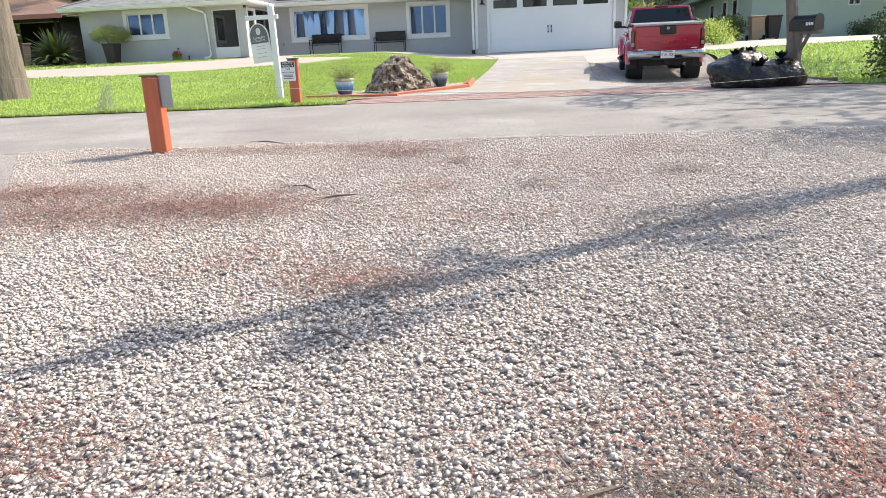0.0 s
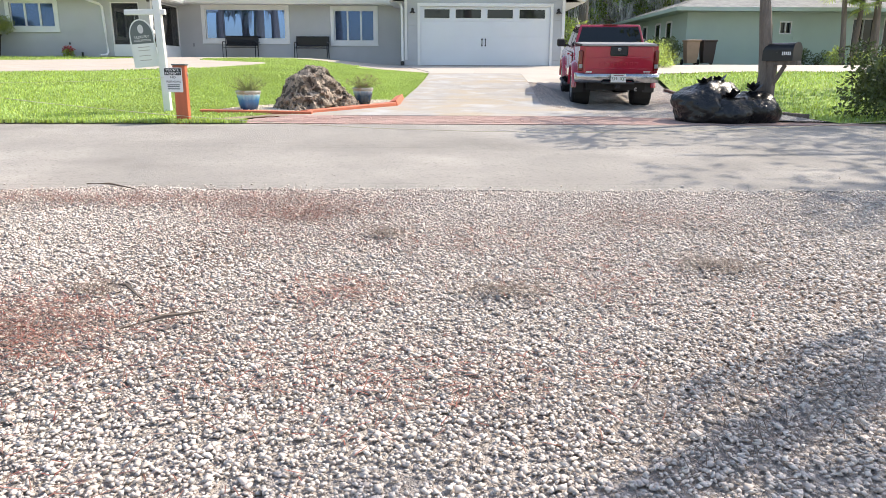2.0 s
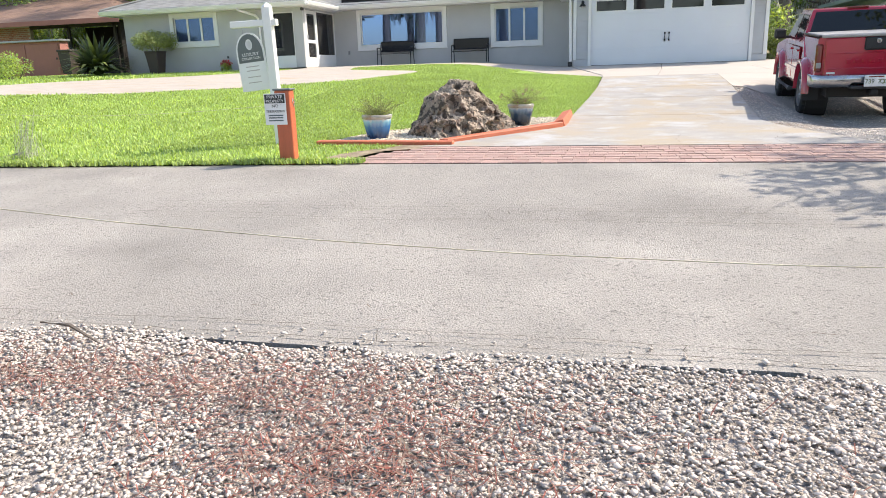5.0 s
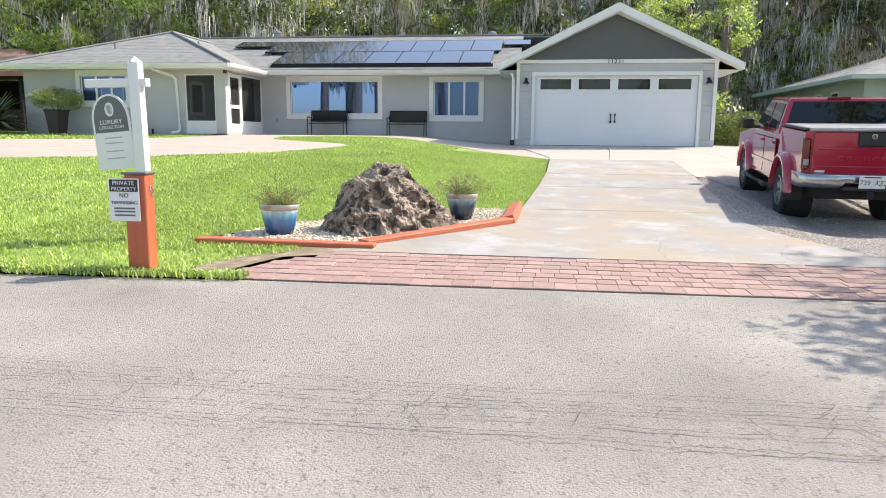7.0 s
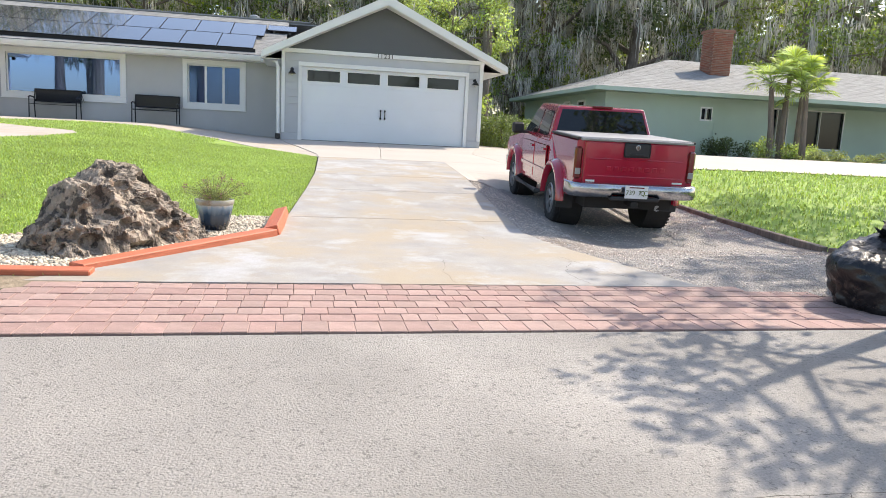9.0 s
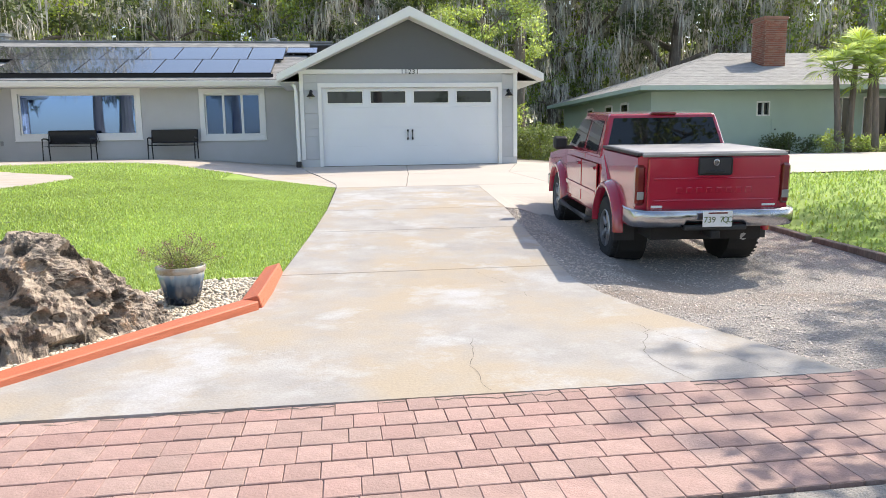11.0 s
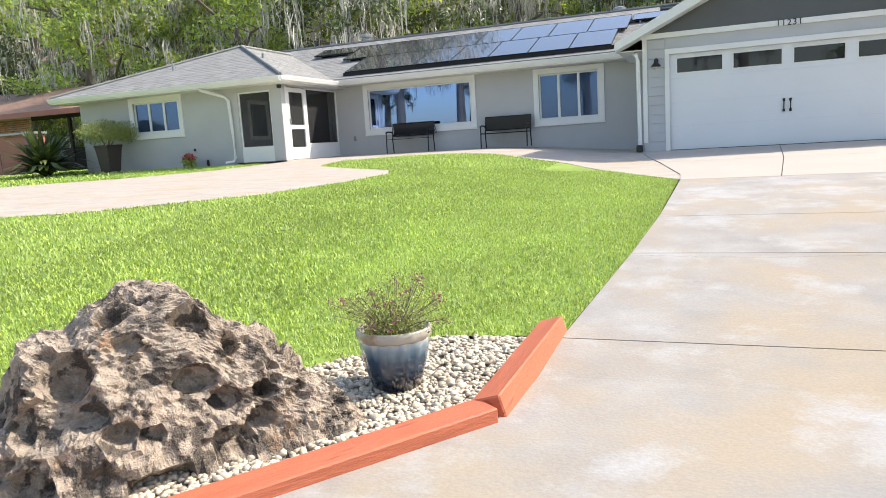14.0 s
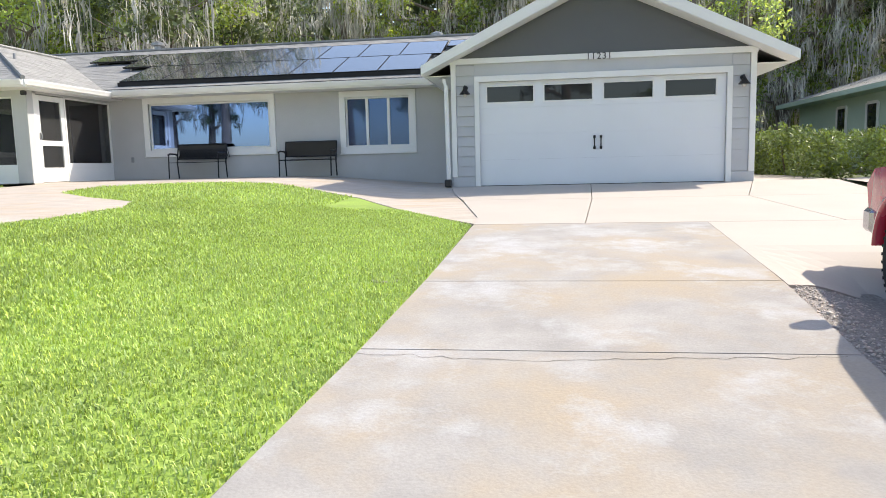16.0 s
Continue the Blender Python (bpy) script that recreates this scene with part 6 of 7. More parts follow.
for row in range(25):
    z = 3.65 + row * 0.075
    for k in range(5):
        for face in (0, 1):
            o = new("brick", brick_me)
            o.parent = ch
            s = (row % 2) * 0.1
            if face == 0:
                o.matrix_basis = pose(min(18.8, 18.0 + k * 0.21 + s * 0.9), 8.6, z)
            else:
                o.matrix_basis = pose(18.0, 9.4 - k * 0.19 + s * 0.5, z, 0, 0, -90)

bh = thing("brick_house", Matrix(), "brown-roofed brick house beyond the lawn with a dark carport", "house")
BX1, BY = -22.6, 6.6
part("wall", boxed(-40, -27.6, BY, BY + 0.2, -0.2, 2.85), M["mortar"], bh)
for row in range(14):
    for k in range(14):
        o = new("brick", brick_me)
        o.parent = bh
        o.matrix_basis = pose(-31.0 + k * 0.235 + (row % 2) * 0.11, BY, 1.45 + row * 0.09) @ Matrix.Diagonal((1.05, 1, 1.15, 1))
# carport parts are coloured near-black for the shade under its roof
part("carport_back", boxed(-27.6, BX1, BY + 4.0, BY + 4.2, -0.2, 2.85), M["carport_shade"], bh, "near-black back wall with the carport's shade in its colour")
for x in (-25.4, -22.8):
    part("carport_post", boxed(x - 0.06, x + 0.06, BY, BY + 0.12, -0.2, 2.85), M["carport_shade"], bh)
part("carport_beam", boxed(-27.6, BX1, BY, BY + 0.15, 2.6, 2.85), M["carport_shade"], bh)
# side wall added to close off the bright view behind the carport
part("carport_side", boxed(BX1 - 0.1, BX1, BY + 0.2, BY + 4.0, -0.2, 2.85), M["carport_shade"], bh)
part("low_fence", boxed(-27.6, BX1, BY + 0.3, BY + 0.36, 0.2, 1.3), M["carport_shade"], bh)
part("roof_slope", shingled([(-42, BY - 0.9, 2.9), (-21.8, BY - 0.9, 2.9), (-26.6, BY + 5, 4.55), (-42, BY + 5, 4.55)], M["shingle_brown"], 18), M["shingle_brown"], bh, "brown shingle roof")
part("roof_slope", shingled([(-21.8, BY - 0.9, 2.9), (-21.8, BY + 10.9, 2.9), (-26.6, BY + 5.05, 4.55), (-26.6, BY + 5, 4.55)], M["shingle_brown"], 12), M["shingle_brown"], bh)
part("fascia", boxed(-42, -21.8, BY - 0.93, BY - 0.9, 2.68, 2.9), M["shed_pink"], bh)
sh = thing("garden_shed", Matrix(), "low pink-brown utility shed with double doors and a grey lid", "shed")
sz0 = lz(-24, 2.0)
part("body", boxed(-25.5, -22.1, 2.0, 2.5, sz0 - 0.1, sz0 + 1.45), M["shed_pink"], sh)
part("roof", boxed(-25.6, -22.0, 1.85, 2.55, sz0 + 1.45, sz0 + 1.53, bev=0.01), M["metal_grey"], sh)
for xa, xb in ((-25.4, -23.85), (-23.82, -22.2)):
    d = part("door", boxed(xa, xb, 1.96, 2.0, sz0, sz0 + 1.35, bev=0.006), M["shed_pink"], sh)
    part("door_hasp", boxed(xb - 0.12, xb - 0.06, 1.93, 1.96, sz0 + 0.7, sz0 + 0.78), M["black_metal"], d)


def wheelie_bin(m, material, label):
    b = thing("rubbish_bin", m, label, "rubbish bin", "wheeled bins")
    bm = bmesh.new()
    lathe(bm, [(0.30, 0.08), (0.36, 0.5), (0.40, 0.98)], 4)
    bmesh.ops.rotate(bm, matrix=Matrix.Rotation(math.pi / 4, 3, "Z"), verts=bm.verts)
    part("tub", bm, material, b)
    part("lid", boxed(-0.32, 0.32, -0.32, 0.34, 0.98, 1.06, bev=0.02), material, b)
    for s in (-1, 1):
        bm = bmesh.new()
        rod(bm, (s * 0.26, 0.24, 0.12), (s * 0.33, 0.24, 0.12), 0.12, seg=12)
        part("wheel", bm, M["rubber"], b)


wheelie_bin(pose(11.75, 4.4, lz(11.7, 4.4)), M["bin_tan"], "tan wheeled rubbish bin beside the green house")
wheelie_bin(pose(12.5, 4.5, lz(12.5, 4.5)), M["bin_dark"], "dark wheeled rubbish bin beside the green house")
wheelie_bin(pose(-21.4, 1.6, lz(-20.2, 1.6)), M["bin_dark"], "dark wheeled bin beside the grey house")


# ---- greenery ----
def shrub(name, m, spots, n, size, material, label, category="shrub", group="", seed=1, up=0.3):
    s = thing(name, m, label, category, group)
    r = random.Random(seed)
    bm = bmesh.new()
    for sp in spots[:14]:
        tube(bm, [(sp[0] * 0.5, sp[1] * 0.5, -0.02), (sp[0] * 0.8, sp[1] * 0.8, sp[2] * 0.5), (sp[0], sp[1], sp[2])], 0.015, 4)
    part("branches", bm, M["twig"], s)
    leaf_mesh("foliage", n, spots, size, material, s, seed, 0, 0.5, up)
    return s


def lumps(n, sx, sy, sz, r0, seed, z0=0.0):
    r = random.Random(seed)
    return [(r.uniform(-sx, sx), r.uniform(-sy, sy), z0 + r.uniform(0.15, 1) * sz, r0 * r.uniform(.7, 1.2), r0 * r.uniform(.7, 1.2), r0 * r.uniform(.6, 1.0)) for _ in range(n)]


shrub("hedge", pose(7.5, 4.2, 0), lumps(110, 0.8, 3.4, 0.95, 0.34, 1), 24000, 0.085, M["hedge_leaf"], "clipped green hedge beside the garage", "hedge", seed=2)
shrub("hedge", pose(8.6, -1.6, lz(8.6, -1.6)), lumps(12, 0.5, 0.5, 0.8, 0.32, 5), 2600, 0.07, M["leaf_bright"], "rounded bright green shrub at the end of the hedge", "shrub", seed=4)
shrub("shrub", pose(10.6, 5.1, 0), lumps(22, 0.8, 0.5, 1.0, 0.4, 7), 7500, 0.08, M["leaf_dark"], "dark clipped shrub against the green house", seed=5)
shrub("shrub", pose(17.0, 5.0, 0), lumps(14, 0.8, 0.5, 0.7, 0.36, 8), 3000, 0.08, M["leaf_dark"], "low dark shrub against the green house", seed=6)
shrub("shrub", pose(8.3, -16.3, lz(8.3, -16.3)), lumps(34, 0.9, 0.6, 1.0, 0.42, 9), 14000, 0.075, M["leaf_dark"], "dense dark green bush beside the lane", seed=7)
shrub("shrub", pose(-21.0, -2.0, lz(-21, -2.0)), lumps(14, 0.5, 0.5, 1.0, 0.35, 12), 2600, 0.09, M["leaf_bright"], "bright yellow-green shrub near the brick house", seed=8)
shrub("low_shrub", pose(19.6, 3.0, 0.0), lumps(20, 2.6, 0.6, 0.35, 0.3, 10), 3000, 0.09, M["plant_dusty"], "low grey-green ground cover under the palms", seed=9)
shrub("low_shrub", pose(18.8, 4.0, 0.0), lumps(12, 1.2, 0.5, 0.7, 0.34, 14), 2600, 0.1, M["leaf_bright"], "bright green shrub under the palms", seed=19)


def palm(m, h, seed, label):
    p = thing("palm_tree", m, label, "palm tree", "palms next door")
    r = random.Random(seed)
    bm = bmesh.new()
    top = (r.uniform(-0.25, 0.25), r.uniform(-0.2, 0.2), h)
    tube(bm, [(0, 0, -0.1), (top[0] * 0.3, top[1] * 0.3, h * 0.4), top], 0.1, 9, radii=(0.14, 0.11, 0.09))
    part("trunk", bm, M["bark"], p)
    bm = bmesh.new()
    for i in range(26):
        a, e = i * 2.4 + r.random(), r.uniform(-0.5, 1.2)
        d = Vector((math.cos(a) * math.cos(e), math.sin(a) * math.cos(e), math.sin(e)))
        c = Vector(top) + d * r.uniform(0.45, 0.75)
        side = d.cross(Vector((0, 0, 1))).normalized()
        upv = side.cross(d)
        for k in range(13):
            g = (k - 6) / 6 * 1.25
            dd = (d * math.cos(g) + side * math.sin(g)).normalized()
            tip = c + dd * 0.62 + Vector((0, 0, -0.16 * (1 - abs(g) * 0.3)))
            w = (side * math.cos(g) - d * math.sin(g)) * 0.028
            q = [bm.verts.new(v) for v in (c, c + dd * 0.34 + w + upv * 0.02, tip, c + dd * 0.34 - w)]
            bm.faces.new(q)
        rod(bm, Vector(top), c, 0.012, seg=4, caps=False)
    part("fronds", bm, M["leaf_bright"], p)


for i, (x, y, h) in enumerate(((18.0, 3.6, 3.0), (18.6, 3.9, 3.4), (19.2, 3.3, 2.7), (19.5, 4.1, 3.3))):
    palm(pose(x, y, 0.0), h, i + 1, "slender fan palm in a clump before the green house")


def tree(name, m, h, r0, crown, n, size, material, label, seed, moss=0, lean=(0, 0), limbs=9, low=0.25, category="tree", group=""):
    """A tapered trunk with limbs, leaf clumps at the limb ends and, where wanted, hanging moss."""
    t = thing(name, m, label, category, group)
    r = random.Random(seed)
    bm = bmesh.new()
    k = 7
    cpts, rad = [], []
    for i in range(k):
        f = i / (k - 1)
        cpts.append(Vector((lean[0] * f + 0.15 * math.sin(f * 5 + seed), lean[1] * f + 0.12 * math.cos(f * 4 + seed) - 0.12, h * f * 0.92)))
        rad.append(r0 * (1 - 0.72 * f) * (1.45 if i == 0 else 1))
    cpts[0].z = -0.3
    tube(bm, cpts, r0, 12, radii=rad)
    part("trunk", bm, M["bark"], t)
    spots, hang = [], []
    for i in range(limbs):
        f = low + (0.95 - low) * i / max(1, limbs - 1)
        b = cpts[int(f * (k - 1))].lerp(cpts[min(k - 1, int(f * (k - 1)) + 1)], f * (k - 1) % 1)
        a = i * 2.4 + r.uniform(-0.4, 0.4)
        ln = crown * (1.15 - 0.55 * abs(f - 0.55) * 2) * r.uniform(0.65, 1.1)
        e = Vector((math.cos(a) * ln, math.sin(a) * ln, ln * r.uniform(0.05, 0.55)))
        mid = b + e * 0.5 + Vector((0, 0, 0.18 * ln))
        bm = bmesh.new()
        tube(bm, [b, mid, b + e], 0.05, 6, radii=(r0 * (0.5 - 0.3 * f), r0 * 0.22, 0.03))
        for q in range(3):
            g = mid.lerp(b + e, 0.3 * q)
            tube(bm, [g, g + Vector((r.uniform(-1, 1), r.uniform(-1, 1), r.uniform(-0.1, 0.8))) * ln * 0.3], 0.02, 4, radii=(0.04, 0.012))
        part("limb", bm, M["bark"], t)
        for q in range(6):
            g = mid.lerp(b + e, q / 5) + Vector((r.gauss(0, 0.22), r.gauss(0, 0.22), r.gauss(0.12, 0.2))) * ln
            s = crown * r.uniform(0.13, 0.27)
            spots.append((*g, s, s, s * 0.62))
            hang.append((g, s))
    leaf_mesh("crown", n, spots, size, material, t, seed, 0.15, 0.5)
    if moss:
        rg = np.random.default_rng(seed)
        V = []
        for i in range(moss // 8):
            g, size_ = hang[int(rg.integers(len(hang)))]
            c = np.array(g) + rg.normal(size=3) * size_ * 0.8
            long = rg.uniform(0.6, 2.3)
            for k in range(11):
                o = c + rg.normal(size=3) * (0.15, 0.15, 0.20)
                l, w = long * rg.uniform(0.2, 1.0), rg.uniform(0.012, 0.045)
                a = rg.uniform(0, 3.14)
                d = np.array([math.cos(a), math.sin(a), 0]) * w
                sway = rg.normal(size=3) * (0.12, 0.12, 0)
                mid = o + sway - [0, 0, l * 0.5]
                tip = o + sway * 0.4 - [0, 0, l]
                V += [o - d * 0.5, o + d * 0.5, mid + d, mid - d, mid - d, mid + d, tip + d * 0.1, tip - d * 0.1]
        nq = len(V) // 4
        mesh_arrays("hanging_moss", np.array(V), np.arange(nq * 4).reshape(nq, 4), M["moss"], t)["kind"] = "stuff"
    return t


oak_a = tree("oak_tree", pose(-4, 27, 0), 12, 0.42, 5.0, 9500, 0.26, M["leaf"], "tall live oak behind the house hung with grey moss", 3, 1500, low=0.16, limbs=12, group="woods behind the houses")
oak_b = tree("oak_tree", pose(-15, 15.5, 0), 12, 0.5, 5.2, 9000, 0.26, M["leaf_dark"], "dark spreading oak behind the house hung with grey moss", 7, 2200, low=0.14, limbs=12, group="woods behind the houses")
ash_c = tree("leafy_tree", pose(-21.5, 14, 0), 11, 0.3, 4.4, 10500, 0.24, M["leaf_bright"], "bright green leafy tree behind the houses", 12, 350, low=0.12, limbs=12, group="woods behind the houses")
cyp_d = tree("cypress_tree", pose(15, 22, 0), 15, 0.4, 4.2, 6500, 0.24, M["leaf"], "tall cypress draped with pale grey moss", 21, 3400, low=0.16, limbs=13, group="woods behind the houses")
for x, y, src, rot, s in ((2.0, 28, oak_b, 70, 1.0), (-9.5, 24, cyp_d, 120, 0.8), (9.0, 24, oak_a, 200, 1.0), (6.8, 13.0, ash_c, 40, 0.62), (-28, 17, oak_a, 90, 1.0), (-36, 20, ash_c, 10, 1.15),
                        (20, 21, oak_b, 160, 1.05), (25, 22, cyp_d, 60, 1.05), (31, 20, oak_a, 300, 1.1), (12.8, 21, cyp_d, 250, 0.9), (-45, 22, oak_b, 210, 1.1), (39, 22, cyp_d, 20, 1.1), (-17, 21, cyp_d, 330, 1.0),
                        (46, 18, oak_b, 30, 1.1), (-31, 13.5, ash_c, 200, 1.0), (-15.5, 18.5, ash_c, 290, 0.9), (-24.5, 22, cyp_d, 150, 1.05), (-1, 27, cyp_d, 200, 0.8), (16, 27, oak_a, 100, 1.1)):
    copy_thing(src, pose(x, y, 0, 0, 0, rot) @ Matrix.Scale(s, 4))
# far woods
rg = np.random.default_rng(5)
spots = [(rg.uniform(-75, 75), rg.uniform(29, 40), rg.uniform(0.3, 13), rg.uniform(1.2, 2.6), 1.2, rg.uniform(0.8, 1.6)) for _ in range(560)]
spots += [(rg.uniform(-95, 95), rg.uniform(42, 50), rg.uniform(0.3, 21), rg.uniform(2.0, 3.6), 1.4, rg.uniform(1.2, 2.2)) for _ in range(620)]
woods = leaf_mesh("far_woods", 95000, spots, 1.1, M["leaf_dark"], None, 9)
tagged(woods, "dense dark wood standing behind the gardens", "woods", "", "stuff")
spots = [(rg.uniform(5.6, 34), rg.uniform(17, 21), rg.uniform(0.1, 1.8), 0.9, 0.6, 0.6) for _ in range(60)] + [(rg.uniform(-45, -19), rg.uniform(14, 18), rg.uniform(0.1, 1.8), 0.9, 0.6, 0.6) for _ in range(60)]
scrub = leaf_mesh("undergrowth", 16000, spots, 0.22, M["leaf"], None, 10)
tagged(scrub, "tangled green undergrowth below the trees", "undergrowth", "", "stuff")

# trunk on the lawn, pole-like tree by the mailbox, trees that shade the lane, cypresses behind the walker
tree("cypress_tree", pose(-10.95, -13.9, lz(-10.95, -13.9)), 14, 0.40, 3.6, 3500, 0.2, M["leaf"], "grey-barked tall tree standing on the front lawn", 31, 500, low=0.5, limbs=8)
tree("roadside_tree", pose(5.62, -16.42, lz(5.62, -16.42)), 4.5, 0.12, 1.15, 760, 0.14, M["leaf"], "slim straight tree trunk standing behind the mailbox", 33, 0, lean=(0.15, 0.1), low=0.58, limbs=7)
tree("tall_pine", pose(7.0, -22.42, lz(7.0, -22.42)), 10.1, 0.2, 0.62, 260, 0.11, M["leaf"], "straight pine at the lot edge that shades the gravel", 35, 40, low=0.66, limbs=4)
tree("lane_oak", pose(12.9, -16.2, lz(12.9, -16.2)), 9.0, 0.22, 3.5, 3600, 0.2, M["leaf"], "leafy oak that dapples the lane with shade", 38, 0, low=0.4, limbs=9)
tree("roadside_oak", pose(14.6, -10.4, lz(14.6, -10.4)), 9.0, 0.25, 4.2, 6500, 0.2, M["leaf"], "small oak beside the lane", 36, 0, low=0.4, limbs=8)
for i, (x, y) in enumerate(((-24, -50), (-22.2, -53), (-18.3, -51), (-31, -50), (-34, -53), (-37.5, -51), (-11.5, -54), (3.5, -52), (26, -56))):
    if i == 0:
        back = tree("shore_cypress", pose(x, y, lz(x, y)), 19, 0.62, 3.4, 3800, 0.26, M["leaf_dark"], "tall dark cypress beyond the gravel lot", 41, 1500, low=0.45, limbs=10, group="cypresses beyond the lot")
    else:
        copy_thing(back, pose(x, y, lz(x, y), 0, 0, i * 77) @ Matrix.Scale(0.85 + 0.06 * (i % 4), 4))
tree("pole_tree", pose(8.35, 12.4, 0), 15, 0.3, 3.0, 2500, 0.22, M["leaf"], "straight tall trunk rising behind the garage", 44, 300, low=0.6, limbs=7)

# timber strip along the far side of the parking pad
for i, (a, b) in enumerate((((6.66, -16.2), (6.64, -13.9)), ((6.63, -13.8), (6.52, -11.6)), ((6.5, -11.5), (6.5, -9.3)))):
    bm = bmesh.new()
    d = Vector(on(*b, 0.0)) - Vector(on(*a, 0.0))
    box(bm, -0.05, 0.05, 0, d.length, -0.06, 0.06, bev=0.008)
    solid("edging_board", bm, M["bark"], "weathered grey edging board beside the gravel pad", "edging board", "pad edging", "", Matrix.Translation(on(*a, 0.0)) @ d.to_track_quat("Y", "Z").to_matrix().to_4x4())

# cracks in the concrete and along the lane
def crack(pts, w, seed, dz=0.014, mat_key="crack", height=slab_h, label="dark hairline crack in the concrete"):
    r = random.Random(seed)
    bm = bmesh.new()
    path = []
    for a, b in zip(pts, pts[1:]):
        n = max(3, int(math.hypot(b[0] - a[0], b[1] - a[1]) / 0.06))
        for i in range(n):
            f = i / n
            path.append((a[0] + (b[0] - a[0]) * f + r.gauss(0, 0.012), a[1] + (b[1] - a[1]) * f + r.gauss(0, 0.012)))
    path.append(pts[-1])
    prev = None
    for i, (x, y) in enumerate(path):
        x2, y2 = path[min(i + 1, len(path) - 1)]
        x1, y1 = path[max(i - 1, 0)]
        d = Vector((x2 - x1, y2 - y1, 0)).normalized()
        s = Vector((-d.y, d.x, 0)) * w * r.uniform(0.3, 1.0)
        z = float(height(x, y)) + dz
        pair = [bm.verts.new((x + s.x, y + s.y, z)), bm.verts.new((x - s.x, y - s.y, z))]
        if prev:
            bm.faces.new((prev[0], prev[1], pair[1], pair[0]))
        prev = pair
    solid("crack", bm, M[mat_key], label, "crack", "", "structure")


crack([(1.42, -16.2), (1.4, -15.7), (1.5, -15.2)], 0.0018, 1)
crack([(2.55, -16.2), (2.5, -15.7), (2.75, -15.2)], 0.0018, 2)
crack([(3.1, -16.2), (2.95, -15.7), (2.7, -15.0)], 0.0018, 3)
crack([(0.1, -11.02), (1.2, -11.1), (2.8, -10.98)], 0.004, 4)
crack([(1.8, -12.9), (2.1, -13.5), (2.2, -14.1)], 0.0018, 5)
crack([(-2.0, -16.27), (0.5, -16.25), (3.5, -16.27)], 0.007, 6, 0.008)
for i, y in enumerate((-19.9,)):
    crack([(-5, y - 0.1), (0, y), (5, y + 0.08)], 0.003, 10 + i, -0.009, "crack", land, "thin dark crack along the asphalt")


def crazing(x0, x1, ys, seed, label):
    """A net of fine cracks in old asphalt: wandering lines along the lane with short links between them."""
    r = random.Random(seed)
    bm = bmesh.new()

    def line(pts, w):
        prev = None
        for (x, y), (x2, y2) in zip(pts, pts[1:] + [(2 * pts[-1][0] - pts[-2][0], 2 * pts[-1][1] - pts[-2][1])]):
            d = Vector((x2 - x, y2 - y, 0)).normalized()
            k = w * r.uniform(0.25, 1.0)
            z = lz(x, y) - 0.013
            pair = [bm.verts.new((x - d.y * k, y + d.x * k, z)), bm.verts.new((x + d.y * k, y - d.x * k, z))]
            if prev:
                bm.faces.new((prev[0], prev[1], pair[1], pair[0]))
            prev = pair
    rows = []
    for y in ys:
        off = r.uniform(0, 40)
        rows.append([(x, y + 0.035 * noise.noise((x * 1.3, off, 0)) + 0.015 * noise.noise((x * 7, off, 2))) for x in np.arange(x0, x1, 0.035)])
        run = []
        for p in rows[-1]:
            run.append(p)
            if len(run) > 5 and r.random() < 0.06:
                line(run, 0.0034)
                run = [] if r.random() < 0.5 else [p]
    for a, b in zip(rows, rows[1:]):
        k = r.randrange(3, 9)
        while k < len(a) - 8:
            p, q = a[k], b[min(len(b) - 1, max(0, k + r.randrange(-3, 4)))]
            m = ((p[0] + q[0]) / 2 + r.gauss(0, 0.012), (p[1] + q[1]) / 2)
            if r.random() < 0.4:
                line([p, m, q], 0.0022)
            k += r.randrange(3, 9)
    solid("asphalt_crazing", bm, M["crack"], label, "cracks", "", "stuff")


crazing(-3.2, 4.0, (-19.86, -19.74, -19.60, -19.50, -19.39), 5, "net of fine cracks along the worn wheel track of the lane")
crazing(-3.6, 4.4, (-21.98, -21.86), 8, "ragged cracks along the crumbling edge of the lane")


# ---- scattered small pieces ----
def inside(px, py, poly):
    c = np.zeros(len(px), bool)
    n = len(poly)
    for i in range(n):
        (x0, y0), (x1, y1) = poly[i], poly[(i + 1) % n]
        if y0 == y1:
            continue
        t = ((y0 > py) != (y1 > py)) & (px < (x1 - x0) * (py - y0) / (y1 - y0) + x0)
        c ^= t
    return c


def ico():
    bm = bmesh.new()
    bmesh.ops.create_icosphere(bm, subdivisions=1, radius=1.0)
    bm.verts.ensure_lookup_table()
    v = np.array([q.co[:] for q in bm.verts])
    f = np.array([[q.index for q in w.verts] for w in bm.faces])
    bm.free()
    return v, f


ICO_V, ICO_F = ico()


OCT_V = np.array([(1, 0, 0), (0, 1, 0), (-1, 0, 0), (0, -1, 0), (0, 0, 1), (0, 0, -1)], float)
OCT_F = np.array([(0, 1, 4), (1, 2, 4), (2, 3, 4), (3, 0, 4), (1, 0, 5), (2, 1, 5), (3, 2, 5), (0, 3, 5)])


